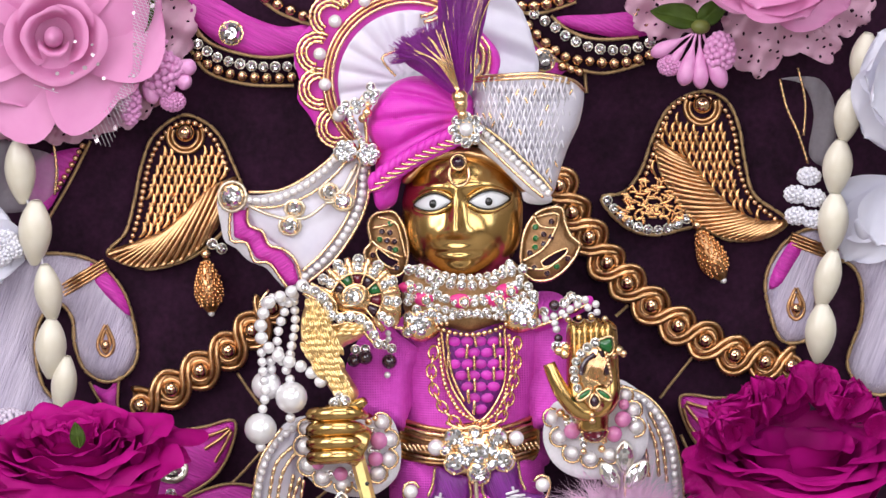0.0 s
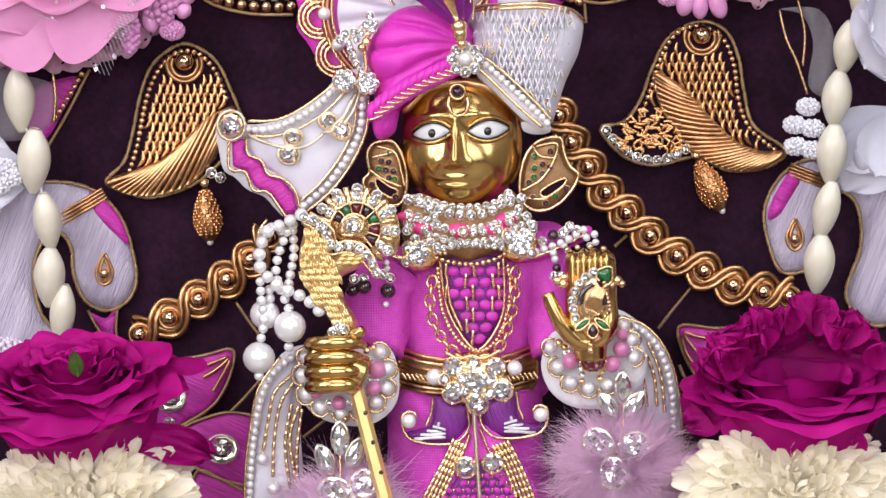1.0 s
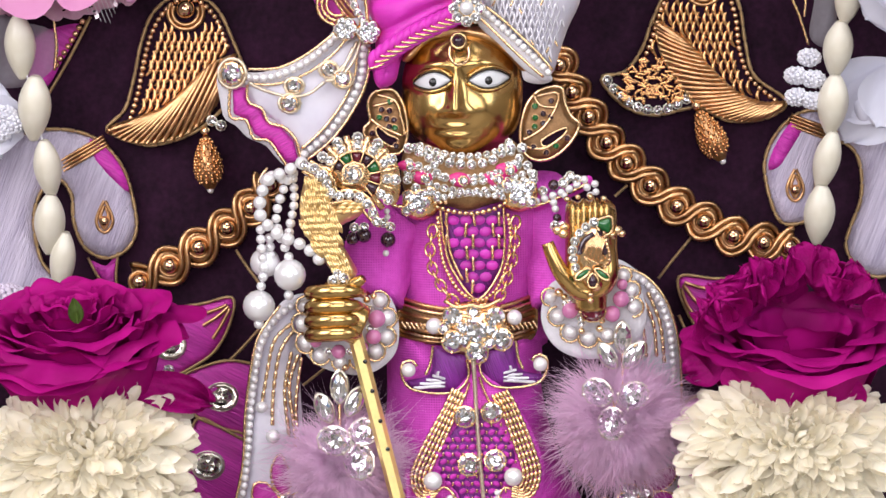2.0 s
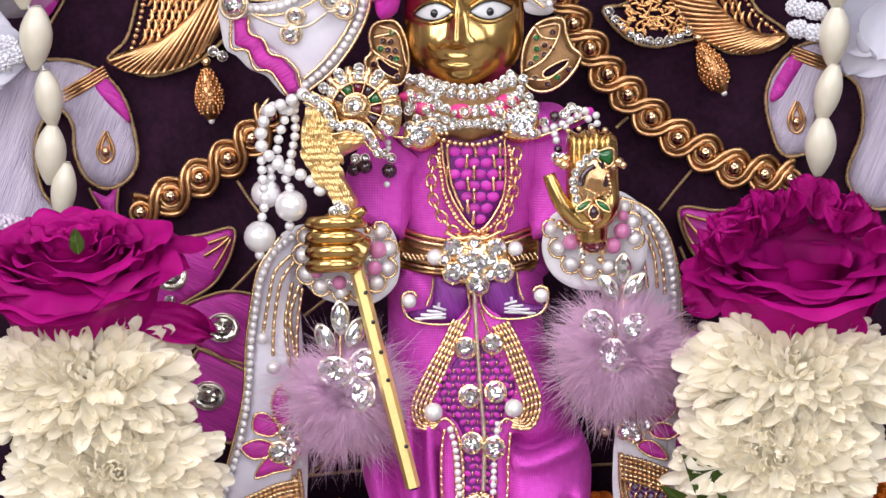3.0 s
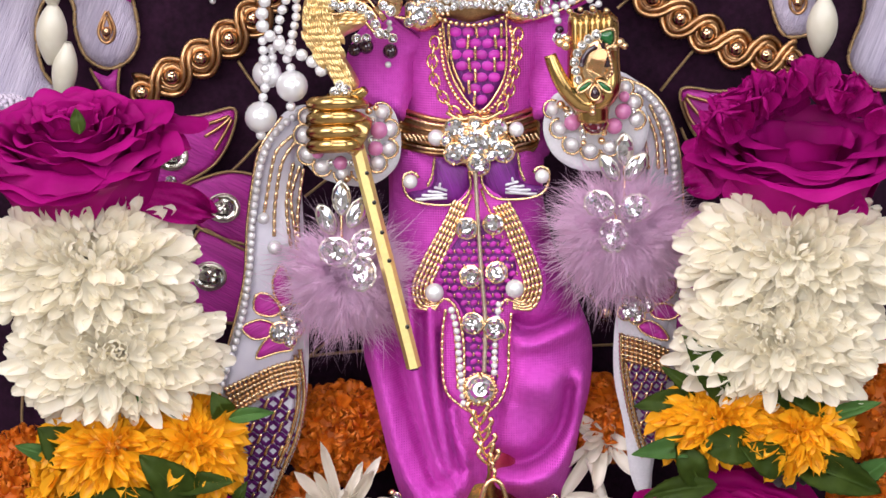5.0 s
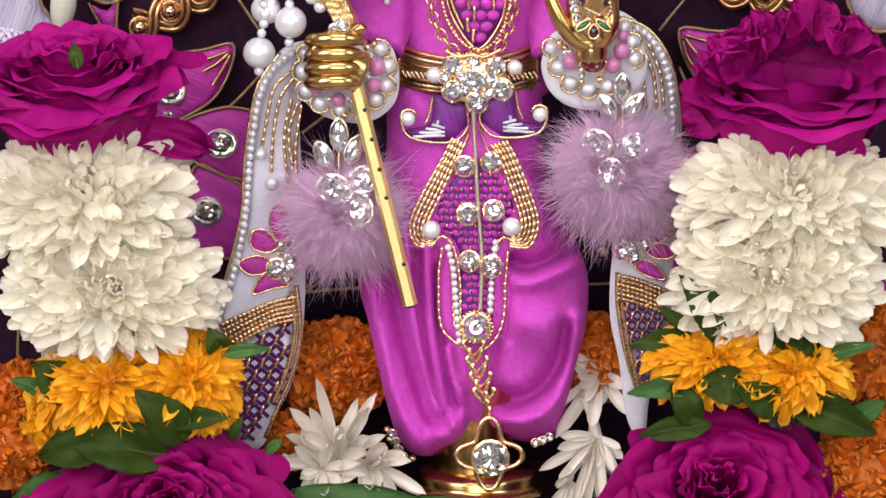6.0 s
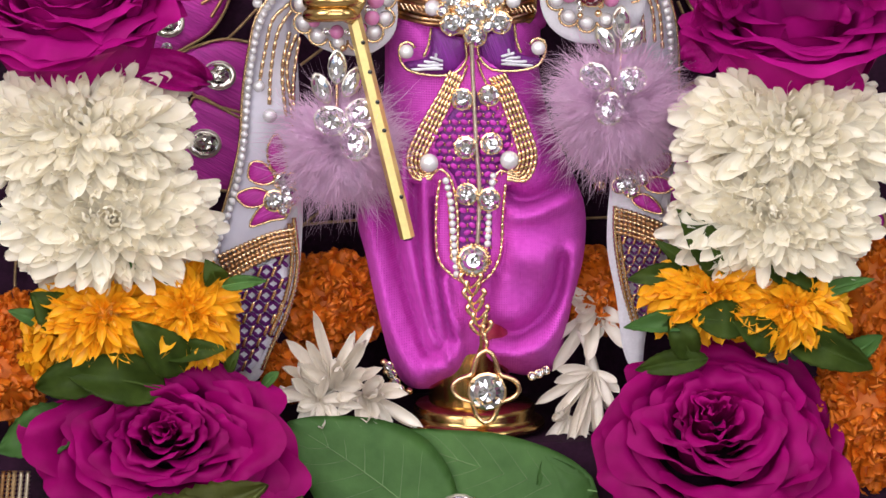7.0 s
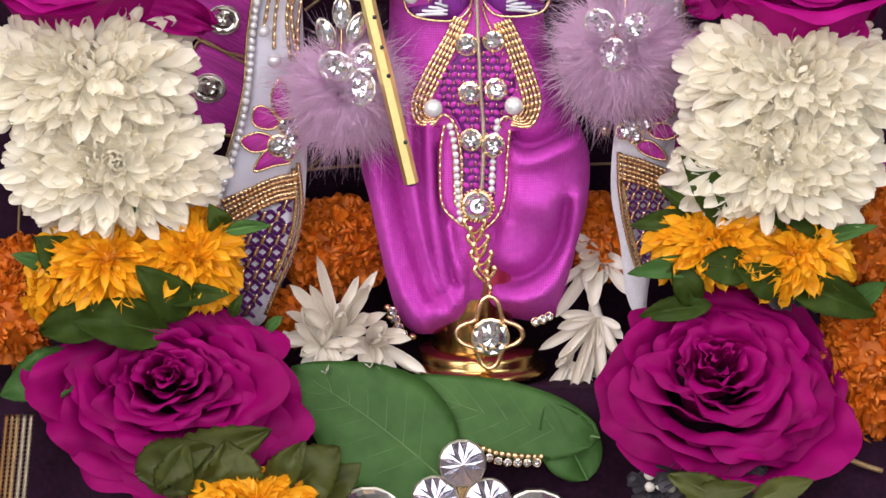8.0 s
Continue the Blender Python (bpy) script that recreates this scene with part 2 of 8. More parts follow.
def tube(bm, pts, r, sides=7, closed=False, rib=0.0, taper=None, mi=0, flat=1.0):
    """A tube along points; rib makes every second ring thinner, as in coiled wire."""
    rings = []
    k = len(pts)
    front = Vector((0, -1, 0))
    for i, p in enumerate(pts):
        a = pts[(i - 1) % k] if closed else pts[max(i - 1, 0)]
        b = pts[(i + 1) % k] if closed else pts[min(i + 1, k - 1)]
        t = (b - a).normalized() if (b - a).length > 1e-12 else Vector((0, 0, 1))
        s = t.cross(front)
        s = s.normalized() if s.length > 1e-4 else Vector((1, 0, 0))
        u = s.cross(t)
        q = r * (taper(i / max(k - 1, 1)) if taper else 1) * (1 - rib * (i % 2))
        rings.append([bm.verts.new(p + (s * math.cos(2 * math.pi * j / sides) + u * math.sin(2 * math.pi * j / sides) * flat) * q) for j in range(sides)])
    for i in range(k if closed else k - 1):
        x, y = rings[i], rings[(i + 1) % k]
        for j in range(sides):
            bm.faces.new((x[j], x[(j + 1) % sides], y[(j + 1) % sides], y[j])).material_index = mi
    if not closed:
        for ring in (rings[0], rings[-1]):
            bm.faces.new(ring).material_index = mi


def ball_mesh(name, material, u=16, v=10, squash=1.0):
    bm = bmesh.new()
    bmesh.ops.create_uvsphere(bm, u_segments=u, v_segments=v, radius=1)
    bmesh.ops.scale(bm, vec=(1, 1, squash), verts=bm.verts)
    return finish(name, bm, material)


def gem_mesh(name, top, rim, sides=8, claws=True, high=0.75, long=1.0):
    """A cut stone of radius 1 in a metal cup, facing +z."""
    bm = bmesh.new()
    def ring(r, z, turn=0.0, n=sides):
        return [bm.verts.new((r * math.cos(2 * math.pi * (j + turn) / n), r * math.sin(2 * math.pi * (j + turn) / n) * long, z)) for j in range(n)]
    g, m, t = ring(0.9, 0.25), ring(0.72, 0.55 * high, 0.5), ring(0.46, high)
    for j in range(sides):
        k = (j + 1) % sides
        for f in ((g[j], g[k], m[j]), (m[j], g[k], m[k]), (m[j], t[k], t[j]), (m[j], m[k], t[k])):
            bm.faces.new(f).material_index = 0
    c = bm.verts.new((0.05, 0.03, high * 0.96))
    rnd = random.Random(sides)
    inner = ring(0.24, high * 0.98, 0.5)
    for v in inner + m:
        v.co.z += rnd.uniform(-0.07, 0.07)
    for j in range(sides):
        k = (j + 1) % sides
        for f in ((t[j], t[k], inner[j]), (inner[j], t[k], inner[k]), (inner[j], inner[k], c)):
            bm.faces.new(f).material_index = 0
    a, b, e = ring(0.9, 0.22), ring(1.02, 0.2), ring(0.95, -0.3)
    for j in range(sides):
        k = (j + 1) % sides
        bm.faces.new((b[j], b[k], a[k], a[j])).material_index = 1
        bm.faces.new((e[j], e[k], b[k], b[j])).material_index = 1
    bm.faces.new(list(reversed(e))).material_index = 1
    if claws:
        for j in range(4):
            x = 2 * math.pi * (j + 0.5) / 4
            p = Vector((0.93 * math.cos(x), 0.93 * math.sin(x) * long, 0.3))
            s = bmesh.ops.create_icosphere(bm, subdivisions=1, radius=0.15, matrix=Matrix.Translation(p))
            for v in s["verts"]:
                for f in v.link_faces:
                    f.material_index = 1
    bmesh.ops.recalc_face_normals(bm, faces=bm.faces)
    me = finish(name, bm, [top, rim], smooth=False)
    return me


def facing(p, r, ax=0.0, tilt=(0, 0)):
    """A pose at p whose z looks out of the backdrop, turned by ax degrees in the front plane."""
    return Matrix.Translation(p) @ pose(0, 0, 0, 90 + tilt[0], 0, tilt[1]) @ pose(0, 0, 0, 0, 0, ax) @ Matrix.Diagonal((r, r, r, 1))


from mathutils import geometry


def inside(p, poly):
    c = False
    for (x1, y1), (x2, y2) in zip(poly, poly[1:] + poly[:1]):
        if (y1 > p[1]) != (y2 > p[1]) and p[0] < (x2 - x1) * (p[1] - y1) / (y2 - y1) + x1:
            c = not c
    return c


def smooth_outline(pts, n=6):
    return [(p.x, p.y) for p in spline([(x, y, 0) for x, y in pts], n, closed=True)]


def patch(bm, s, outline, d, dome=0.0, edge=0.0, step=14.0, shape=None, back=6.0, n=6, mi=0, wide=None):
    """A padded piece with the given outline on drawing s: domed towards its middle, with a border down to its ground."""
    poly = smooth_outline(outline, n) if n else [tuple(p) for p in outline]
    poly = [(p.x, p.y) for p in even([Vector((x, y, 0)) for x, y in poly], step * 0.8, closed=True)]
    xs, ys = [p[0] for p in poly], [p[1] for p in poly]
    pts = list(poly)
    ar = np.array(poly)
    br = np.roll(ar, -1, 0)
    def border(p):
        w = np.array(p)
        ab = br - ar
        t = np.clip(((w - ar) * ab).sum(1) / np.maximum((ab * ab).sum(1), 1e-9), 0, 1)
        return float(np.sqrt((((ar + ab * t[:, None]) - w) ** 2).sum(1)).min())
    y, odd = min(ys) + step / 2, 0
    while y < max(ys):
        x = min(xs) + step * (0.25 + 0.5 * odd)
        while x < max(xs):
            if inside((x, y), poly) and border((x, y)) > step * 0.45:
                pts.append((x, y))
            x += step
        y += step * 0.87
        odd = 1 - odd
    k = len(poly)
    vs, _, fs, _, _, _ = geometry.delaunay_2d_cdt([Vector(p) for p in pts], [(i, (i + 1) % k) for i in range(k)], [], 1, 1e-6)
    reach = wide or max(border(p) for p in pts[k:]) if len(pts) > k else 1.0
    new_v = []
    for v in vs:
        b = min(border(v) / max(reach, 1e-6), 1.0)
        h = edge + dome * math.sqrt(max(0.0, 1 - (1 - b) ** 2)) + (shape(v.x, v.y) if shape else 0.0)
        new_v.append(bm.verts.new(at(s, v.x, v.y, d + h)))
    for f in fs:
        q = [new_v[i] for i in f]
        try:
            bm.faces.new(q).material_index = mi
        except ValueError:
            pass
    low = [bm.verts.new(at(s, x, y, d - back)) for x, y in poly]
    for i in range(k):
        j = (i + 1) % k
        try:
            bm.faces.new((new_v[i], new_v[j], low[j], low[i])).material_index = mi
        except (ValueError, IndexError):
            pass
    bmesh.ops.recalc_face_normals(bm, faces=bm.faces)


def line(s, pts, d, n=8, closed=False, step=None):
    """A smooth line on drawing s at depth d (a number, or one for each point)."""
    ps = [at(s, p[0], p[1], p[2] if len(p) > 2 else d) for p in pts]
    out = spline(ps, n, closed)
    return even(out, size(step, d), closed) if step else out


BALL_GOLD = ball_mesh("gold_ball", ball_gold)
BALL_ZARI = ball_mesh("zari_ball", zari_bit, 12, 8)
PEARL = ball_mesh("pearl", pearl_skin)
BEAD_PINK = ball_mesh("pink_bead", pink_pearl)
BEAD_GARNET = ball_mesh("garnet_bead", garnet)
GEM = gem_mesh("rhinestone", stone, stone_rim)
GEM_GOLD = gem_mesh("gold_set_rhinestone", stone, bright_gold, sides=12)
GEM_FLAT = gem_mesh("foil_stone", smoky_stone, stone_rim, sides=10, claws=False, high=0.32, long=0.82)


def stones(mesh, name, s, pts, d, r, parent, ax=0.0):
    for i, p in enumerate(pts):
        piece(name, mesh, parent, facing(at(s, p[0], p[1], p[3] if len(p) > 3 else d), size(p[2] if len(p) > 2 else r, d), ax + 37 * i, (random.uniform(-9, 9), random.uniform(-9, 9))))


def balls(mesh, name, s, pts, d, r, parent):
    for p in pts:
        piece(name, mesh, parent, facing(at(s, p[0], p[1], p[3] if len(p) > 3 else d), size(p[2] if len(p) > 2 else r, d), random.uniform(0, 90)))


def row_of(mesh, name, s, pts, d, r, parent, gap=2.05, stone_like=False):
    """Beads side by side along a line."""
    for i, p in enumerate(line(s, pts, d, step=r * gap)):
        piece(name, mesh, parent, facing(p, size(r, d) * random.uniform(0.93, 1.05), 41 * i, (random.uniform(-9, 9), random.uniform(-9, 9)) if stone_like else (0, 0)))


def cord_part(name, s, lines, d, r, material, parent, rib=0.25, closed=False, label="", step=None, sides=6, bits=0):
    """Couched cords: tubes along lines; bits cuts them into short lengths of that many rings."""
    bm = bmesh.new()
    for pts in lines:
        way = line(s, pts, d, closed=closed, step=step or r * 1.3)
        last = max(1, len(way) - 1)
        tube(bm, way, size(r, d), sides, closed, 0 if bits else rib, (lambda t: 0.45 if round(t * last) % bits == 0 else 1.0) if bits else None)
    return part(name, bm, material, parent, label)


def dashes(name, mesh, s, segs, d, parent):
    """Short straight bits of bullion wire: (x, y, x, y) each, on a shared mesh."""
    for x1, y1, x2, y2, r in segs:
        a, b = at(s, x1, y1, d), at(s, x2, y2, d)
        m = (b - a).to_track_quat("Z", "Y").to_matrix().to_4x4()
        w = size(r, d)
        piece(name, mesh, parent, Matrix.Translation((a + b) / 2) @ m @ Matrix.Diagonal((w, w, (b - a).length / 2, 1)))


def wire_mesh(name, material, arch=0.0, ribs=10):
    """A bit of coiled wire from z -1 to 1 with radius 1, bowed forward a little."""
    bm = bmesh.new()
    rings = []
    for i in range(ribs + 1):
        z = -1 + 2 * i / ribs
        r = (1 - 0.12 * (i % 2)) * (0.75 if i in (0, ribs) else 1)
        rings.append([bm.verts.new((r * math.cos(j * math.pi / 3), r * math.sin(j * math.pi / 3), z)) for j in range(6)])
    for a, b in zip(rings, rings[1:]):
        for j in range(6):
            bm.faces.new((a[j], a[(j + 1) % 6], b[(j + 1) % 6], b[j]))
    for r in (rings[0], rings[-1]):
        bm.faces.new(r)
    bmesh.ops.recalc_face_normals(bm, faces=bm.faces)
    return finish(name, bm, material)


WIRE_OLD = wire_mesh("bullion_wire", antique_bit)
WIRE_ZARI = wire_mesh("zari_wire", zari_bit)
WIRE_WHITE = wire_mesh("silver_wire", silver_bit)

# ---- the hall, unseen and made up to shape light and reflections ----


def slab(name, x0, x1, y0, y1, z0, z1, material, holes=()):
    """A wall, floor or ceiling; holes are (axis 0 or 1 start, end, z start, z end) along its long side."""
    bm = bmesh.new()
    def box(a, b, c, e, f, g):
        bmesh.ops.create_cube(bm, size=1, matrix=Matrix.Translation(((a + b) / 2, (c + e) / 2, (f + g) / 2)) @ Matrix.Diagonal((b - a, e - c, g - f, 1)))
    if not holes:
        box(x0, x1, y0, y1, z0, z1)
    else:
        along_x = (x1 - x0) > (y1 - y0)
        s0, s1 = (x0, x1) if along_x else (y0, y1)
        def strip(a, b, f, g):
            box(a, b, y0, y1, f, g) if along_x else box(x0, x1, a, b, f, g)
        pos = s0
        for a, b, f, g in holes:
            strip(pos, a, z0, z1)
            strip(a, b, z0, f)
            strip(a, b, g, z1)
            pos = b
        strip(pos, s1, z0, z1)
    return tagged(part(name, bm, material, smooth=False), kind="structure")


FLOOR = -0.85
tagged(slab("floor", -1.6, 1.6, -3.0, 0.6, FLOOR - 0.1, FLOOR, stone_floor), "unseen, made-up polished grey stone floor of the hall", "floor")
tagged(slab("wall_north", -1.6, 1.6, 0.5, 0.6, FLOOR, 2.5, plaster), "unseen, made-up plain cream plaster wall behind the shrine", "wall")
tagged(slab("wall_south", -1.6, 1.6, -3.1, -3.0, FLOOR, 2.5, plaster, [(-0.9, 0.9, FLOOR + 0.01, 1.5)]), "unseen, made-up cream plaster wall with a wide doorway", "wall")
tagged(slab("wall_west", -1.7, -1.6, -3.1, 0.6, FLOOR, 2.5, plaster, [(-2.5, -0.9, 0.4, 2.1)]), "unseen, made-up cream plaster wall with a window opening", "wall")
tagged(slab("wall_east", 1.6, 1.7, -3.1, 0.6, FLOOR, 2.5, plaster, [(-2.2, -0.9, 0.4, 2.0)]), "unseen, made-up cream plaster wall with a window opening", "wall")
tagged(slab("ceiling", -1.7, 1.7, -3.1, 0.6, 2.5, 2.6, plaster), "unseen, made-up plain cream plaster ceiling", "ceiling")

# ---- the altar and the velvet backdrop ----
ALTAR = at(BOT, 840, 650, 300).z - size(6)
altar = thing("altar_table", "dark wooden altar table covered in deep purple velvet", "altar", (0, -0.03, FLOOR))
bm = bmesh.new()
bmesh.ops.create_cube(bm, size=1, matrix=Matrix.Translation((0, -0.015, (FLOOR + ALTAR - 0.03) / 2)) @ Matrix.Diagonal((0.46, 0.085, ALTAR - 0.03 - FLOOR, 1)))
bmesh.ops.bevel(bm, geom=bm.edges[:], offset=0.004, segments=2, affect="EDGES")
part("body", bm, wood, altar)
bm = bmesh.new()
bmesh.ops.create_grid(bm, x_segments=120, y_segments=90, size=0.5)
EDGE = 0.064
for v in bm.verts:
    x, run = v.co.x * 0.47, (0.5 - v.co.y) * 0.22 - 0.012
    wave = 0.0007 * noise.noise((x * 60, run * 60, 0)) + 0.0004 * noise.noise((x * 170, run * 170, 3))
    over = max(0.0, run - EDGE)
    y = -min(run, EDGE) - over * 0.3 - 0.0006 * noise.noise((x * 40, run * 40, 7)) * (1 if over else 0)
    v.co = (x, y, ALTAR - 0.0022 + wave - over * 0.95)
bmesh.ops.solidify(bm, geom=bm.faces[:], thickness=-0.0012)
part("velvet_cloth", bm, velvet, altar, "deep purple velvet altar cloth")

panel = thing("velvet_backdrop", "deep purple velvet backdrop panel with gold and pink embroidery", "backdrop", (0, 0.012, ALTAR))
bm = bmesh.new()
bmesh.ops.create_grid(bm, x_segments=90, y_segments=90, size=0.5, matrix=pose(0, 0, 0, 90))
for v in bm.verts:
    x, z = v.co.x * 0.42, ALTAR + 0.155 + v.co.z * 0.33
    v.co = (x, 0.0022 + 0.0006 * noise.noise((x * 25, 0, z * 25)), z)
bmesh.ops.solidify(bm, geom=bm.faces[:], thickness=0.003)
part("velvet", bm, velvet, panel, "deep purple velvet ground")
bm = bmesh.new()
bmesh.ops.create_cube(bm, size=1, matrix=Matrix.Translation((0, 0.014, ALTAR + 0.155)) @ Matrix.Diagonal((0.42, 0.012, 0.33, 1)))
part("back_board", bm, wood, panel)


def bowed_wire(name, material):
    """A bit of coiled wire from z -1 to 1 that arches forward and is sunk at its ends."""
    bm = bmesh.new()
    rings = []
    for i in range(9):
        t = i / 8
        r = 0.55 + 0.45 * math.sin(math.pi * t)
        lift = 1.3 * math.sin(math.pi * t)
        rings.append([bm.verts.new((r * math.cos(j * math.pi / 4), r * math.sin(j * math.pi / 4) - lift, 2 * t - 1)) for j in range(8)])
    for a, b in zip(rings, rings[1:]):
        for j in range(8):
            bm.faces.new((a[j], a[(j + 1) % 8], b[(j + 1) % 8], b[j]))
    for r in (rings[0], rings[-1]):
        bm.faces.new(r)
    bmesh.ops.recalc_face_normals(bm, faces=bm.faces)
    return finish(name, bm, material)


WIRE_BOW = bowed_wire("bowed_wire", antique_bit)


def wing(s, outline, leaf, field, ball, dash_rows, parent, lean, extra=(), slant=6, coils=30, thick=4.2):
    """A gold wing: bead border, bullion field, a big ball in a ring, and a long leaf across its foot."""
    bm = bmesh.new()
    patch(bm, s, outline, 2, dome=5, step=18)
    w = part("wing_motif", bm, velvet, parent, "antique gold wing worked in beads and coiled wire")
    cord_part("wing_edge", s, [outline], 6, 3.4, cord, w, closed=True, step=3, bits=9)
    segs = []
    poly = smooth_outline(outline)
    lo, hi = leaf
    blade = [tuple(q) for q in lo + hi[::-1]]
    ring = [(math.cos(k * 0.785), math.sin(k * 0.785)) for k in range(8)]
    xs, ys = [p[0] for p in poly], [p[1] for p in poly]
    y, odd = min(ys), 0
    while y < max(ys):
        x = min(xs) + (6 if odd else 0)
        while x < max(xs):
            clear = all(inside((x + 19 * u, y + 19 * v), poly) for u, v in ring) and not inside((x, y + 6), blade)
            if clear and math.hypot(x - ball[0], y - ball[1]) > 44 and not any(inside((x, y), q) for q in extra):
                q = random.uniform(-2, 2)
                segs.append((x + lean * 8 + q * 0.3, y - 14, x - lean * 8 + q, y + 14, 4.3))
            x += 12
        y += 17
        odd = 1 - odd
    dashes("bullion_bit", WIRE_BOW, s, segs, 9, w)
    bm = bmesh.new()
    lo, hi = leaf
    patch(bm, s, lo + hi[::-1], 5, dome=5, step=14, n=4)
    lf = part("leaf", bm, antique, w, "long leaf of slanting coiled gold wire")
    a, b = spline([(x, y, 0) for x, y in lo], 12), spline([(x, y, 0) for x, y in hi], 12)
    bm = bmesh.new()
    k = len(a)
    n = coils
    for i in range(1 - max(slant, 0), n + max(-slant, 0)):
        f, g = min(n, max(0, i)) / n * (k - 1), min(n, max(0, i + slant)) / n * (k - 1)
        p, q = a[min(int(f), k - 1)], b[min(int(g), k - 1)]
        mid = (p + q) / 2
        pts = [at(s, p.x, p.y, 11), at(s, mid.x * 0.7 + p.x * 0.3, mid.y * 0.7 + p.y * 0.3 + 2, 19), at(s, mid.x * 0.4 + q.x * 0.6, mid.y * 0.4 + q.y * 0.6 + 2, 18), at(s, q.x, q.y, 11)]
        tube(bm, spline(pts, 5), size(thick), 6, rib=0.06)
    part("leaf_wire", bm, antique, w, "slanting coils of gold wire")
    bm = bmesh.new()
    tube(bm, even([at(s, p.x, p.y, 10) for p in a], size(4)), size(3.4), 6, rib=0.2)
    tube(bm, even([at(s, p.x, p.y, 10) for p in b], size(4)), size(3.0), 6, rib=0.2)
    part("leaf_edge", bm, cord, w)
    x, y = ball
    bm = bmesh.new()
    for r in (23, 31):
        c = [at(s, x + r * math.cos(i * math.pi / 18), y + 4 + r * 0.95 * math.sin(i * math.pi / 18), 11) for i in range(-3, 22)]
        tube(bm, even(c, size(2.6)), size(4.6), 6, rib=0.22)
    part("ball_ring", bm, antique, w, "curved coils of gold wire")
    balls(BALL_GOLD, "gold_ball", s, [(x, y - 2)], 16, 17, w)
    return w


WL = [(320, 205), (358, 214), (388, 240), (410, 285), (428, 330), (430, 360), (395, 410), (340, 455), (270, 476), (225, 466), (190, 448), (222, 412), (238, 355), (250, 295), (272, 240)]
w = wing(TOP, WL, ([(192, 452), (225, 468), (270, 472), (330, 455), (380, 405), (416, 322)], [(192, 446), (240, 430), (295, 408), (340, 366), (372, 334), (414, 316)]),
         [(280, 262), (320, 282), (372, 250), (400, 300), (408, 318), (350, 345), (300, 398), (236, 424), (250, 372), (264, 310)], (328, 237), 0, panel, 0.55, slant=6, coils=21, thick=4.6)
row_of(BALL_GOLD, "gold_bead", TOP, [(232, 428), (246, 380), (255, 330), (268, 280), (290, 240), (320, 218), (352, 222), (382, 252), (402, 300)], 8, 5.6, w)
WR = [(1240, 162), (1285, 178), (1308, 225), (1318, 285), (1335, 345), (1392, 390), (1355, 420), (1290, 425), (1235, 402), (1160, 416), (1105, 400), (1064, 352), (1105, 340), (1135, 300), (1155, 245), (1185, 190)]
w2 = wing(TOP, WR, ([(1160, 256), (1172, 310), (1215, 375), (1270, 415), (1335, 424), (1386, 396)], [(1164, 250), (1215, 285), (1255, 330), (1300, 372), (1345, 392), (1386, 392)]),
          [(1175, 240), (1215, 205), (1270, 205), (1298, 240), (1304, 300), (1325, 360), (1270, 330), (1220, 275)], (1243, 187), 0, panel, -0.3, [[(1040, 440), (1040, 330), (1150, 300), (1185, 330), (1235, 410)]])
row_of(BALL_GOLD, "gold_bead", TOP, [(1140, 318), (1157, 270), (1172, 222), (1200, 182), (1238, 170), (1280, 192), (1300, 240), (1308, 300), (1328, 350), (1372, 388)], 8, 5.6, w2)
segs = []
for i in range(150):
    x, y = random.uniform(1098, 1210), random.uniform(318, 392)
    if y > 300 + abs(x - 1150) * 0.35 and x - 1098 > (360 - y) * 0.5:
        an = random.uniform(0, 6.28)
        segs.append((x - 8 * math.cos(an), y - 6 * math.sin(an), x + 8 * math.cos(an), y + 6 * math.sin(an), 3.2))
dashes("purl_bit", WIRE_OLD, TOP, segs, 12, w2)
row_of(GEM, "rhinestone", TOP, [(1075, 355), (1100, 384), (1135, 404), (1175, 406), (1215, 388)], 10, 9, w2, stone_like=True)
stones(GEM, "rhinestone", TOP, [(376, 432), (392, 440)], 14, 10, w)


BALL_OLD = ball_mesh("thread_knot", antique_bit, 8, 6)


def drop_bead(s, x, y, dx, dy, parent):
    """A pine-cone shaped hanging bead of gold thread with a small pearl."""
    bm = bmesh.new()
    a, b = at(s, x, y, 24), at(s, x + dx, y + dy, 24)
    pts = [a.lerp(b, i / 40) for i in range(41)]
    tube(bm, pts, size(25), 22, rib=0.05, taper=lambda t: 0.25 + 0.75 * math.sin(min(1, t / 0.62) * math.pi / 2) if t < 0.62 else max(0.3, math.cos((t - 0.62) / 0.38 * 1.25)))
    o = part("hanging_bead", bm, antique, parent, "pine-cone shaped gold thread bead")
    for i in range(15):
        t = 0.06 + 0.058 * i
        r = 25 * (0.25 + 0.75 * math.sin(min(1, t / 0.62) * math.pi / 2) if t < 0.62 else max(0.3, math.cos((t - 0.62) / 0.38 * 1.25)))
        n = max(4, int(r / 3.2))
        for k in range(n):
            an = math.pi * (k + 0.5 * (i % 2)) / n
            px, py = -dy / math.hypot(dx, dy), dx / math.hypot(dx, dy)
            balls(BALL_OLD, "thread_knot", s, [(x + dx * t + px * r * math.cos(an), y + dy * t + py * r * math.cos(an), 3.6, 24 + r * math.sin(an))], 24, 3.6, o)
    balls(BALL_ZARI, "gold_bead", s, [(x + dx * -0.1, y + dy * -0.1, 9)], 22, 9, o)
    balls(PEARL, "seed_pearl", s, [(x + dx * 1.03, y + dy * 1.03, 6)], 24, 6, o)


drop_bead(TOP, 365, 460, 9, 92, w)
drop_bead(TOP, 1237, 408, 42, 86, w2)


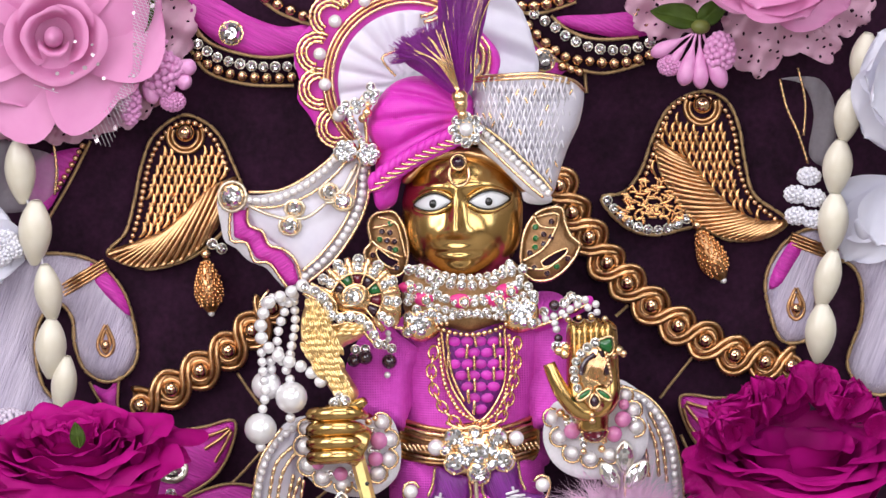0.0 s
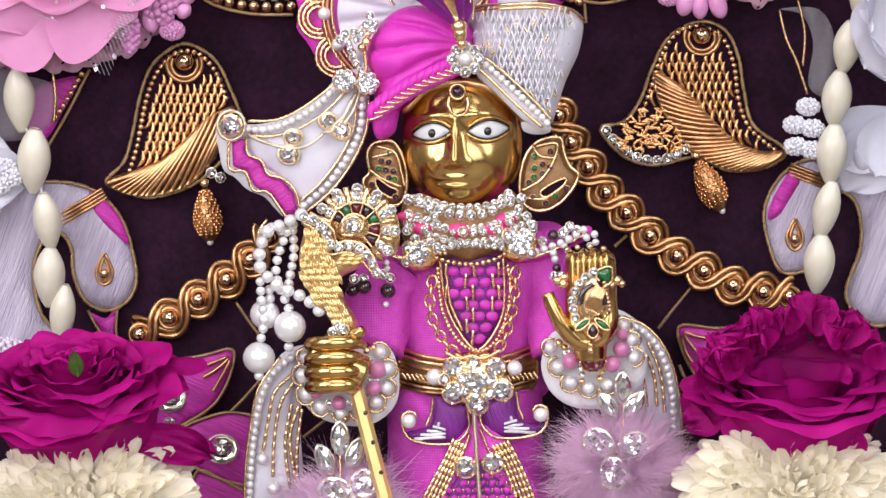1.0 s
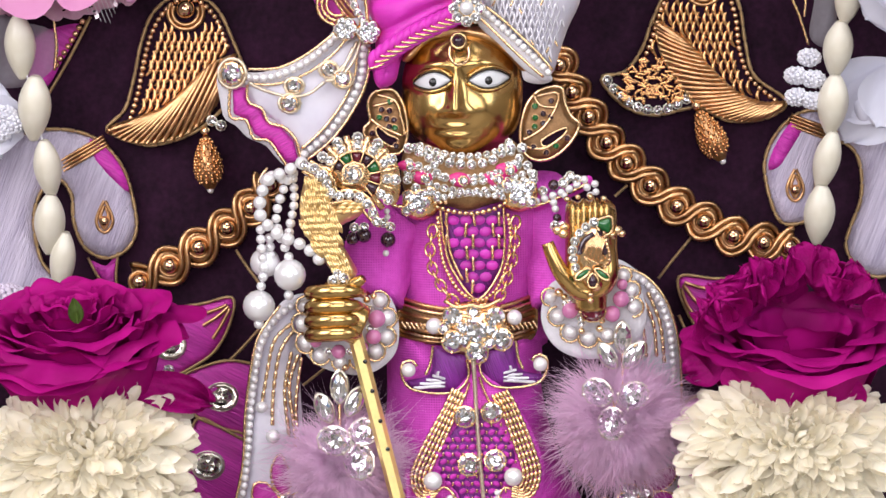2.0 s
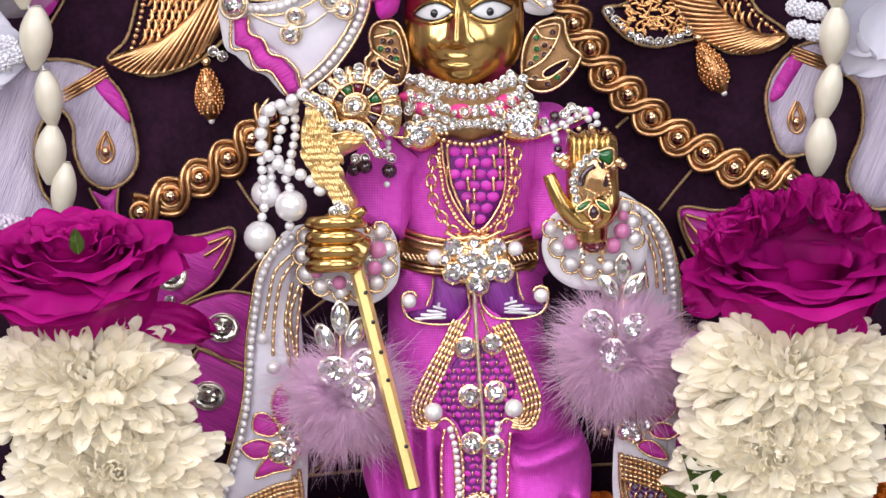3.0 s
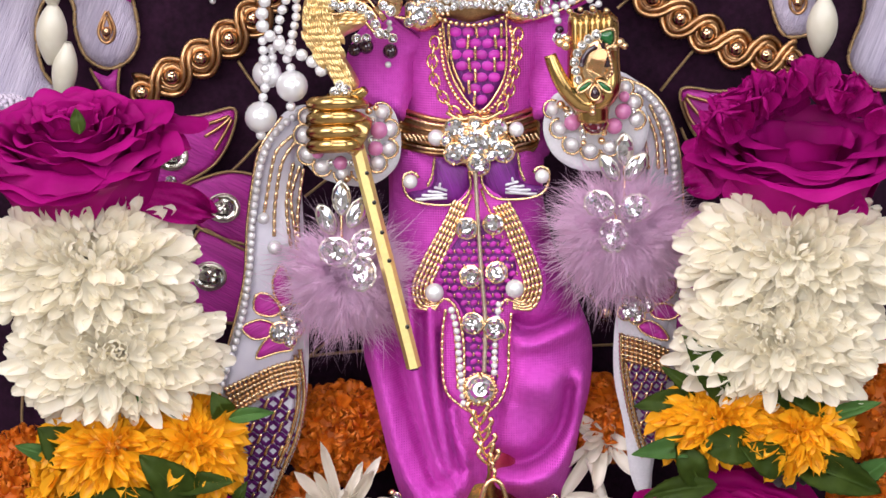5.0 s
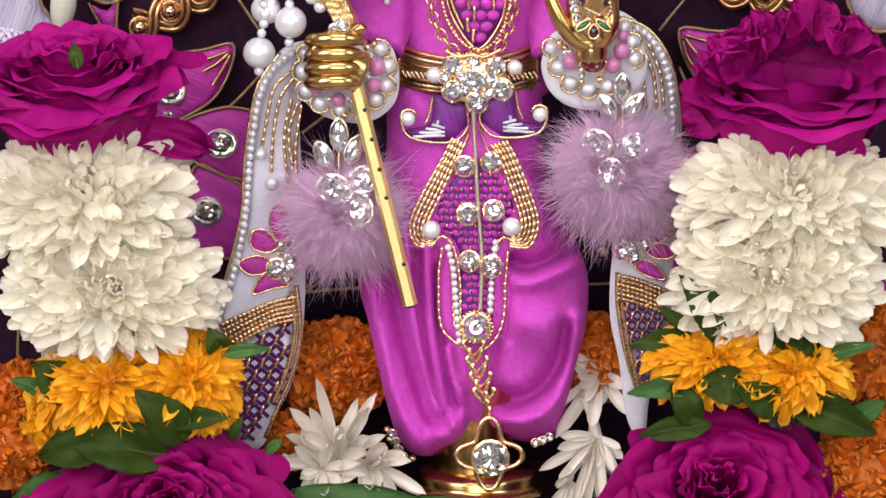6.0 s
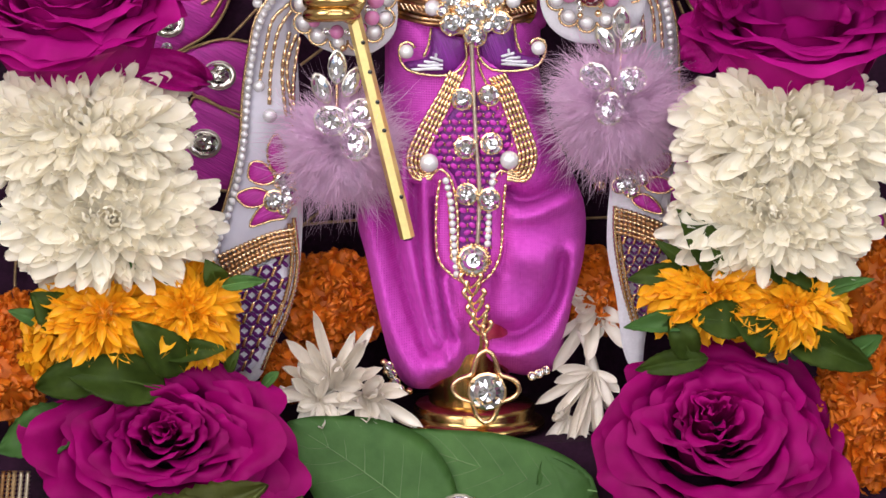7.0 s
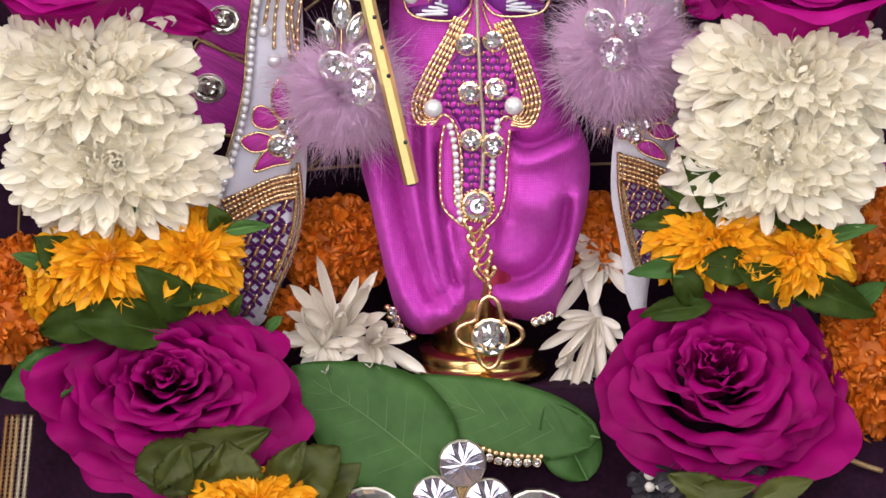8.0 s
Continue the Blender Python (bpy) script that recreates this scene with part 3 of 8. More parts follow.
def scroll_chain(s, centres, parent, ends=(0, 0)):
    """A band of gold balls with two strands of coiled wire weaving round them."""
    c = [Vector((x, y, 0)) for x, y in centres]
    bm = bmesh.new()
    patch(bm, s, [(p.x, p.y - 20) for p in c] + [(p.x, p.y + 20) for p in c[::-1]], 1, dome=2, step=20, n=3)
    ch = part("scroll_band", bm, velvet, parent, "band of gold balls ringed by twisting coils of gold wire")
    fine = spline(c, 24)
    for sign in (1, -1):
        bm = bmesh.new()
        for off in (-5.4, 5.4):
            pts = []
            for i, p in enumerate(fine):
                a, b = fine[max(i - 1, 0)], fine[min(i + 1, len(fine) - 1)]
                t = (b - a).normalized()
                nrm = Vector((-t.y, t.x, 0))
                ph = math.pi * i / 24
                w_ = math.cos(ph)
                amp = 28 * math.copysign(abs(w_) ** 0.75, w_)
                slope = 0.85 * math.sin(ph) * sign
                v = p + nrm * (amp * sign) + (nrm * (1 - abs(slope) * 0.35) + t * slope * 0.9) * off
                lift = 9 + 7 * math.sin(ph) * sign
                pts.append(at(s, v.x, v.y, lift))
            tube(bm, even(pts, size(3.0)), size(6.2), 8, rib=0.3)
        part("coil_strand", bm, antique, ch, "twisting coils of gold wire")
    for p in c:
        bm = bmesh.new()
        tube(bm, even([at(s, p.x + 18 * math.cos(i * math.pi / 12), p.y + 18 * math.sin(i * math.pi / 12), 12) for i in range(24)], size(2.4), True), size(4), 6, True, 0.2)
        part("ball_ring", bm, antique, ch)
    balls(BALL_GOLD, "gold_ball", s, [(p.x, p.y) for p in c], 17, 15, ch)


scroll_chain(TOP, [(250, 718), (303, 689), (354, 656), (404, 621), (446, 585), (480, 545)], panel)
scroll_chain(TOP, [(962, 300), (989, 328), (1012, 376), (1042, 420), (1074, 465), (1110, 501), (1152, 541), (1200, 577), (1248, 603), (1300, 629), (1354, 640), (1400, 648)], panel)


def neck(s, outline, tip, bar, eye, parent):
    """A curled bird's neck in pale silk with a gold edge, a gold bar and a drop for the eye."""
    bm = bmesh.new()
    patch(bm, s, outline, 2, dome=14, step=16, wide=38)
    o = part("neck_motif", bm, satin_lilac, parent, "curled bird neck in pale lilac silk stitches edged with gold cord")
    cord_part("neck_edge", s, [outline], 7, 3.4, cord, o, closed=True, step=3, bits=9)
    bm = bmesh.new()
    patch(bm, s, tip, 15.5, dome=3, step=12, back=12)
    part("pink_stitches", bm, satin_pink, o, "bright pink satin stitches")
    (x1, y1), (x2, y2) = bar
    nx, ny = (y1 - y2) / math.hypot(x2 - x1, y2 - y1), (x2 - x1) / math.hypot(x2 - x1, y2 - y1)
    cord_part("gold_bar", s, [[(x1 + nx * k * 6, y1 + ny * k * 6, 12), ((x1 + x2) / 2 + nx * k * 6, (y1 + y2) / 2 + ny * k * 6, 21), (x2 + nx * k * 6, y2 + ny * k * 6, 12)] for k in (-1.5, -0.5, 0.5, 1.5)], 18, 3.4, antique, o)
    x, y = eye
    balls(BALL_GOLD, "eye_bead", s, [(x, y)], 20, 9.5, o)
    bm = bmesh.new()
    for k in (0, 6):
        tube(bm, line(s, [(x + 1, y - 36 + k * 1.5), (x + 14 - k, y - 6), (x + 11 - k, y + 12 - k), (x, y + 20 - k), (x - 11 + k, y + 12 - k), (x - 14 + k, y - 6), (x - 1, y - 36 + k * 1.5)], 17, step=3), size(3.2), 6, rib=0.15)
    part("eye_drop", bm, antique, o, "drop-shaped coil of gold wire")
    return o


neck(TOP, [(-60, 560), (-20, 500), (40, 458), (110, 449), (170, 465), (215, 510), (238, 575), (243, 630), (222, 665), (185, 676), (150, 655), (132, 610), (128, 565), (105, 538), (75, 560), (62, 610), (75, 680), (110, 735), (60, 790), (-20, 760), (-60, 650)],
     [(160, 466), (195, 488), (220, 525), (230, 560), (205, 540), (185, 520), (168, 498)], ((110, 515), (188, 468)), (187, 611), panel)
neck(TOP, [(1355, 520), (1362, 470), (1395, 424), (1440, 405), (1500, 425), (1580, 440), (1640, 520), (1640, 640), (1560, 700), (1500, 650), (1525, 560), (1520, 490), (1490, 462), (1455, 480), (1445, 540), (1440, 590), (1410, 607), (1378, 596)],
     [(1400, 428), (1372, 470), (1360, 510), (1380, 505), (1400, 478), (1420, 440)], ((1398, 422), (1480, 452)), (1409, 546), panel)
# pink tail of the neck
bm = bmesh.new()
patch(bm, TOP, [(160, 680), (190, 690), (210, 668), (206, 720), (214, 745), (190, 722)], 2, dome=7, step=10)
o = part("neck_tip", bm, satin_pink_steep, panel, "pink satin stitch tip edged with gold cord")
cord_part("neck_tip_edge", TOP, [[(158, 676), (180, 715), (212, 748), (208, 710), (211, 666)]], 6, 3, cord, o)


def silk_leaf(s, outline, gems, veins, parent, material):
    bm = bmesh.new()
    patch(bm, s, outline, 2, dome=9, step=14, n=5)
    o = part("silk_leaf", bm, material, parent, "bright purple-pink silk leaf edged with gold cord")
    cord_part("leaf_edge", s, [outline], 6, 3.2, cord, o, closed=True)
    for x, y, r in gems:
        bm = bmesh.new()
        ring = [at(s, x + r * 1.0 * math.cos(i * math.pi / 14), y + r * 0.86 * math.sin(i * math.pi / 14), 12) for i in range(28)]
        tube(bm, ring, size(1.6), 6, True)
        part("stone_ring", bm, stone_rim, o)
        stones(GEM_FLAT, "sewn_stone", s, [(x, y, r * 0.97)], 9, r, o)
    if veins:
        cord_part("gold_vein", s, veins, 14, 3.4, antique, o, rib=0.1)
    return o


silk_leaf(TOP, [(240, 790), (290, 768), (360, 756), (414, 745), (410, 790), (385, 838), (345, 868), (290, 892), (240, 880)], [(303, 830, 29)], [[(343, 780), (380, 768), (405, 758)], [(362, 795), (390, 777), (408, 760)], [(380, 818), (398, 788), (410, 764)]], panel, satin_pink)
silk_leaf(LOW, [(320, 392), (370, 364), (420, 356), (470, 375), (480, 440), (460, 500), (390, 472), (345, 448)], [(396, 420, 29)], None, panel, satin_pink)
silk_leaf(LOW, [(350, 462), (400, 476), (460, 500), (470, 580), (430, 622), (370, 612), (335, 560)], [(372, 541, 29)], None, panel, satin_pink)
silk_leaf(TOP, [(1205, 702), (1260, 704), (1310, 712), (1330, 770), (1300, 830), (1245, 800), (1214, 752)], [], [[(1214, 712), (1250, 722), (1290, 724)], [(1212, 716), (1235, 745), (1258, 762)], [(1209, 722), (1218, 750), (1234, 772)]], panel, satin_pink)
silk_leaf(LOW, [(1120, 560), (1180, 470), (1240, 420), (1300, 470), (1300, 600), (1220, 640), (1150, 620)], [(1235, 530, 27)], None, panel, satin_pink)
silk_leaf(LOW, [(1480, 600), (1540, 620), (1580, 660), (1540, 720), (1490, 690)], [], None, panel, satin_pink)
stones(GEM, "rhinestone", LOW, [(303, 372, 10), (318, 388, 10), (322, 478, 12), (335, 492, 11), (328, 452, 10), (340, 508, 9)], 8, 10, panel)
# thin cords across the velvet
cord_part("couched_cord", TOP, [[(408, 858), (432, 834), (462, 800)], [(420, 660), (440, 690), (470, 730)], [(1226, 632), (1195, 670), (1168, 705)], [(1205, 770), (1220, 800), (1250, 830)], [(1090, 560), (1112, 540)], [(160, 250), (125, 320), (85, 390)], [(545, 190), (570, 235), (600, 265)]], 4, 3.2, cord, panel, label="thin twisted gold cord")
cord_part("couched_cord", LOW, [[(540, 690), (600, 640), (640, 610)], [(535, 684), (600, 676), (700, 668)], [(540, 400), (590, 360), (620, 330)], [(1000, 668), (1060, 662), (1110, 660)], [(0, 706), (60, 700), (400, 690)], [(48, 690), (40, 780), (44, 870)], [(960, 500), (1030, 560), (1080, 610)], [(1500, 690), (1540, 650), (1568, 690)]], 4, 3.0, cord, panel, label="thin twisted gold cord")
balls(BALL_GOLD, "gold_ball", LOW, [(1072, 606, 15)], 10, 15, panel)

# crescents along the top of the panel


def crescent(s, band, silver, golds, gem, cords, parent):
    bm = bmesh.new()
    patch(bm, s, band, 2, dome=7, step=14)
    o = part("silk_crescent", bm, satin_pink, parent, "bright pink silk crescent bordered by rhinestones and gold beads")
    row_of(GEM, "rhinestone", s, silver, 7, 9.5, o, gap=2.3, stone_like=True)
    row_of(BALL_GOLD, "gold_bead", s, golds, 7, 10.0, o, gap=2.15)
    cord_part("crescent_cord", s, cords, 6, 3.6, cord, o)
    stones(GEM_GOLD, "gold_set_rhinestone", s, gem, 12, 22, o)


crescent(TOP, [(332, 22), (345, -15), (390, 0), (440, 28), (500, 48), (545, 45), (560, 80), (520, 100), (455, 98), (385, 76)], [(350, 78), (385, 102), (440, 116), (500, 118), (550, 112)], [(350, 100), (385, 124), (440, 136), (500, 138), (560, 132)],
         [(409, 59)], [[(330, 24), (365, 72), (420, 94), (480, 102), (560, 90)], [(338, 90), (370, 130), (440, 150), (520, 152)], [(325, 10), (345, 45), (352, 66)]], panel)
crescent(TOP, [(985, 30), (1060, 26), (1140, 22), (1160, 55), (1110, 68), (1050, 60), (1005, 48)], [(945, 25), (985, 50), (1010, 70), (1055, 86), (1110, 88), (1150, 76)], [(935, 45), (965, 75), (1000, 100), (1040, 108), (1100, 112), (1150, 98)],
         [(1140, 30, 18)], [[(975, 28), (1010, 56), (1060, 70), (1130, 66)], [(920, 40), (960, 90), (1010, 118), (1070, 130), (1140, 112)]], panel)
bm = bmesh.new()
patch(bm, TOP, [(930, 70), (960, 80), (1000, 120), (985, 135), (940, 130), (920, 100)], 2, dome=6, step=12)
o = part("silk_crescent", bm, satin_pink, panel, "pink silk patch with an oval stone")
stones(GEM_GOLD, "gold_set_rhinestone", TOP, [(962, 106, 21)], 10, 22, o)
row_of(BALL_GOLD, "gold_bead", TOP, [(470, -4), (510, 16), (560, 36)], 7, 11, panel)
row_of(BALL_GOLD, "gold_bead", TOP, [(900, 8), (950, 10), (1010, -6)], 7, 11, panel)
row_of(BALL_GOLD, "gold_bead", TOP, [(995, 118), (1025, 128)], 7, 9, panel)
cord_part("couched_cord", TOP, [[(462, 0), (500, 26), (555, 46)], [(880, 14), (950, 24), (1020, 4)], [(1035, 130), (1038, 165)]], 5, 3.4, cord, panel, label="thin twisted gold cord")
bm = bmesh.new()
patch(bm, TOP, [(60, 290), (130, 262), (140, 275), (110, 330), (85, 372), (55, 370)], 2, dome=6, step=12)
o = part("silk_patch", bm, satin_pink, panel, "pink silk patch with a beaded edge")
row_of(BALL_GOLD, "gold_bead", TOP, [(146, 258), (122, 300), (100, 335)], 6, 6, o)

# ---- the brass statue ----
HX, HY = 818, 372


def face_depth(x, y):
    """How far the statue's face stands out at a point of the top drawing."""
    v = (y - HY) / 132
    v = v ** 1.45 if v > 0 else v
    w = 107 * (1 - 0.07 * max(0.0, v) ** 2.2 - 0.06 * max(0.0, -v) ** 2)
    u = (x - HX) / w
    q = 1 - u * u * 0.98 - v * v * 0.98
    d = 96 * math.sqrt(max(q, 0.0)) ** 0.85
    if q > 0:
        g = lambda cx, cy, sx, sy: math.exp(-((x - cx) / sx) ** 2 - ((y - cy) / sy) ** 2)
        nose = math.exp(-((x - 806) / (6 + 9 * max(0, (y - 335) / 90) ** 1.5)) ** 2) * max(0, min(1, (y - 322) / 95)) * (1 if y < 412 else math.exp(-((y - 412) / 8) ** 2))
        d += 27 * nose + 7 * g(786, 415, 9, 9) + 7 * g(826, 415, 9, 9)
        d += 7 * g(765, 330, 40, 10) + 7 * g(862, 326, 40, 10) - 9 * g(765, 360, 40, 18) - 9 * g(865, 358, 40, 18)
        d += 5 * g(806, 440, 28, 5) + 5 * g(808, 455, 22, 5) - 3.5 * g(807, 447.5, 36, 3) + 12 * g(812, 482, 30, 16)
        d += 7 * g(760, 415, 30, 30) + 7 * g(868, 412, 30, 30)
    return d


def build_statue():
    bm = bmesh.new()
    n, m = 120, 84
    rows = []
    for i in range(m + 1):
        v = -math.cos(math.pi * i / m)
        y = HY + 132 * v
        w = 107 * (1 - 0.07 * max(0.0, v) ** 2.2 - 0.06 * max(0.0, -v) ** 2)
        v = v ** 1.45 if v > 0 else v
        rr = math.sqrt(max(0.0, 1 - v * v))
        row = []
        for j in range(n):
            a = 2 * math.pi * j / n
            x = HX + w * rr * math.cos(a)
            row.append(bm.verts.new(at(TOP, x, y, 285 + (face_depth(x, y) if math.sin(a) >= 0 else -90 * rr * abs(math.sin(a))))))
        rows.append(row)
    for a, b in zip(rows, rows[1:]):
        for j in range(n):
            k = (j + 1) % n
            bm.faces.new((a[j], a[k], b[k], b[j]))
    # eyes, with dark rims and pupils
    for x0, y0, x1, y1, up, down, px, py in ((731, 363, 799, 357, 17, 13, 767, 361), (829, 357, 904, 351, 16, 16, 864, 357)):
        def lid(h):
            return [(x0 + (x1 - x0) * t, y0 + (y1 - y0) * t + h * math.sin(math.pi * t) ** 0.8) for t in [i / 12 for i in range(13)]]
        top, low = lid(-up), lid(down)
        patch(bm, TOP, top + low[-2:0:-1], 285 + 4, dome=5, step=6, n=0, shape=face_depth, back=8, mi=1)
        tube(bm, [at(TOP, x, y, 285 + 8 + face_depth(x, y)) for x, y in top], size(1.2), 6, mi=2)
        tube(bm, [at(TOP, x, y, 285 + 8 + face_depth(x, y)) for x, y in low], size(1.0), 6, mi=2)
        tube(bm, [at(TOP, x, y + 4.5, 285 + 7 + face_depth(x, y)) for x, y in low], size(3.0), 6)
        tube(bm, [at(TOP, x, y - 5, 285 + 6 + face_depth(x, y)) for x, y in top], size(3.2), 6)
        c = at(TOP, px, py, 285 + 9 + face_depth(px, py))
        s = bmesh.ops.create_uvsphere(bm, u_segments=16, v_segments=10, radius=size(7.5), matrix=Matrix.Translation(c) @ Matrix.Diagonal((1, 0.45, 1, 1)))
        for v in s["verts"]:
            for f in v.link_faces:
                f.material_index = 2
    # neck, trunk and legs within the clothes
    tube(bm, line(TOP, [(815, 470), (820, 540), (830, 640), (838, 800)], 275, step=12), size(72), 20, taper=lambda t: 0.75 + 0.5 * t)
    tube(bm, line(LOW, [(838, 480), (842, 700), (848, 1010)], 280, step=14), size(70), 20)
    # arms within the sleeves
    tube(bm, line(MID, [(720, 330, 290), (660, 430, 300), (610, 500, 380), (596, 500, 430)], 300, step=8), size(30), 14)
    tube(bm, line(MID, [(960, 320, 290), (1010, 420, 300), (1040, 480, 360), (1046, 450, 420)], 300, step=8), size(30), 14)
    # the fist that holds the flute
    for i, y in enumerate((462, 488, 513, 537)):
        pts = [(556 - (3 - i) * 1.5, y + 3, 430), (552, y, 452), (575, y - 2, 470), (610, y - 3, 474), (636 - i * 2, y - 2, 462), (642 - i * 3, y + 1, 444)]
        tube(bm, line(MID, pts, 450, step=4), size(13.6), 14, taper=lambda t: 0.6 + 0.4 * math.sin(math.pi * min(1, max(0, t * 1.15))) ** 0.5)
    tube(bm, line(MID, [(560, 470, 432), (600, 500, 440), (640, 520, 436)], 430, step=6), size(36), 14)
    tube(bm, line(MID, [(600, 455, 440), (630, 445, 462), (644, 436, 470)], 460, step=3), size(11), 12, taper=lambda t: 0.9 + 0.3 * math.sin(3.1 * t) - 0.25 * t)
    # the raised open hand
    def fingers(x, y):
        return 4.5 * math.cos(2 * math.pi * (x - 1014) / 20.5) * max(0.0, min(1.0, (395 - y) / 40)) - 0.06 * max(0, 360 - y) + 7 * math.exp(-((y - 440) / 26) ** 2)

    patch(bm, MID, [(1003, 306), (1012, 298), (1024, 302), (1034, 294), (1045, 300), (1055, 293), (1066, 300), (1076, 297), (1086, 304), (1092, 318), (1093, 380), (1096, 425), (1084, 458), (1052, 480), (1020, 468), (1002, 440), (1001, 380), (1001, 330)], 428, dome=22, step=5, wide=20, back=14, n=3, shape=fingers)
    tube(bm, line(MID, [(970, 374, 448), (980, 400, 450), (996, 430, 448), (1022, 456, 440), (1048, 462, 436)], 448, step=4), size(15), 14, taper=lambda t: 0.72 + 0.5 * t)
    tube(bm, line(MID, [(1046, 440, 425), (1046, 490, 420)], 420), size(27), 16)
    # the round foot
    c = at(BOT, 845, 655, 300)
    c.z = ALTAR
    prof = [(0, 0), (124, 0), (127, 3), (127, 10), (120, 14), (112, 17), (108, 24), (110, 34), (104, 42), (0, 42)]
    rings = [[bm.verts.new(c + Vector((size(r, 300) * math.cos(a), size(r, 300) * math.sin(a), size(h, 300)))) for a in [2 * math.pi * j / 72 for j in range(72)]] for r, h in prof[1:-1]]
    for a, b in zip(rings, rings[1:]):
        for j in range(72):
            k = (j + 1) % 72
            bm.faces.new((a[j], a[k], b[k], b[j]))
    bm.faces.new(rings[0][::-1])
    bm.faces.new(rings[-1])
    bmesh.ops.recalc_face_normals(bm, faces=bm.faces)
    return tagged(part("statue", bm, [brass, eye_white, eye_dark]), "polished brass shrine statue with white inlaid eyes, in a pink dress", "statue")


build_statue()

# ---- the dress ----


def fold(x, y):
    return 4 * math.sin(x * 0.07 + 1.5 * math.sin(y * 0.012)) + 5 * noise.noise((x * 0.02, y * 0.008, 0))


dress = thing("dress", "bright magenta silk dress with gold zari belt and embroidered front panel", "dress", at(LOW, 845, 940, 340))
bm = bmesh.new()
patch(bm, MID, [(700, 300), (760, 275), (830, 262), (900, 262), (960, 246), (1000, 262), (985, 330), (968, 400), (952, 470), (955, 560), (700, 560), (704, 470), (690, 400)], 258, dome=102, step=12, wide=115, back=40, shape=lambda x, y: 0.7 * fold(x, y))
part("bodice", bm, dress_cloth, dress, "fitted magenta silk bodice")
for pts, r in (([(716, 320, 300), (680, 370, 300), (664, 430, 312), (652, 470, 330)], 62), ([(968, 300, 300), (985, 370, 305), (985, 430, 315), (990, 480, 335)], 50)):
    bm = bmesh.new()
    p = line(MID, pts, 300, step=7)
    tube(bm, p, size(r, 300), 40, taper=lambda t: 0.85 + 0.2 * math.sin(2.2 * t))
    for v in bm.verts:
        v.co += Vector((0, -1, 0)) * size(7 * noise.noise((v.co.x * 260, v.co.y * 120, v.co.z * 120)))
        v.co += Vector((1, 0, 0)) * size(5 * noise.noise((v.co.x * 120, v.co.y * 220, v.co.z * 220 + 9)))
    part("sleeve", bm, dress_cloth, dress, "gathered magenta silk sleeve")


FOLDS = (  # width, height, and the line that each fold of the skirt follows
    (20, 26, ((652, 620), (676, 740), (712, 880), (760, 960))),
    (15, -30, ((690, 600), (712, 700), (738, 800), (775, 905))),
    (13, 22, ((722, 560), (730, 660), (752, 780), (782, 890))),
    (9, -24, ((744, 600), (752, 720), (778, 840), (800, 890))),
    (9, 22, ((762, 600), (768, 720), (790, 850), (812, 915))),
    (8, -22, ((780, 640), (786, 740), (806, 850), (822, 880))),
    (9, 20, ((800, 780), (812, 830), (828, 870))),
    (22, 30, ((790, 935), (815, 930), (838, 900), (850, 830), (852, 770))),
    (14, -16, ((872, 905), (868, 850), (884, 770))),
    (15, -34, ((895, 610), (940, 632), (990, 612), (1040, 578))),
    (17, 24, ((890, 652), (940, 662), (1000, 640), (1046, 612))),
    (46, 26, ((930, 730), (975, 740))),
    (17, -40, ((880, 862), (930, 866), (970, 842), (996, 800), (1006, 740))),
    (18, 22, ((886, 905), (945, 905), (995, 872), (1020, 800), (1032, 720))),
    (12, -16, ((970, 470), (1000, 540), (1030, 585))))


def beside(x, y, way):
    """How far a point lies from a line."""
    best = 1e9
    for (x1, y1), (x2, y2) in zip(way, way[1:]):
        dx, dy = x2 - x1, y2 - y1
        t = max(0.0, min(1.0, ((x - x1) * dx + (y - y1) * dy) / (dx * dx + dy * dy)))
        best = min(best, math.hypot(x - x1 - t * dx, y - y1 - t * dy))
    return best


SOFT_FOLDS = [(w, h, [(p.x, p.y) for p in spline([(x, y, 0) for x, y in way], 5)]) for w, h, way in FOLDS]


def skirt_fold(x, y):
    h = sum(deep * math.exp(-(beside(x, y, way) / (0.85 * wide)) ** 2) for wide, deep, way in SOFT_FOLDS)
    low = max(0.0, min(1.0, (y - 560) / 120))
    h = 1.8 * h + 7 * noise.noise((x * 0.011, y * 0.009, 2)) + 3 * low * noise.noise((x * 0.05, y * 0.012, 5))
    # flat under the stiff front panel and its pendant
    flat = max(math.exp(-(max(0.0, abs(x - 848) - 52) / 14) ** 2) if y < 770 else 0.0, math.exp(-(max(0.0, abs(x - 856) - 16) / 12) ** 2))
    return h if h < 4 else h + (4 - h) * flat


bm = bmesh.new()
patch(bm, LOW, [(702, 300), (830, 292), (952, 300), (962, 400), (985, 500), (1028, 590), (1048, 650), (1046, 730), (1028, 810), (1012, 890), (1004, 928), (950, 942), (890, 934), (838, 946), (790, 966), (742, 966), (712, 930), (690, 860), (662, 740), (644, 660), (664, 560), (688, 440)],
      262, dome=114, step=7, wide=105, back=60, shape=skirt_fold)
part("skirt", bm, dress_cloth, dress, "draped magenta silk skirt with deep folds")

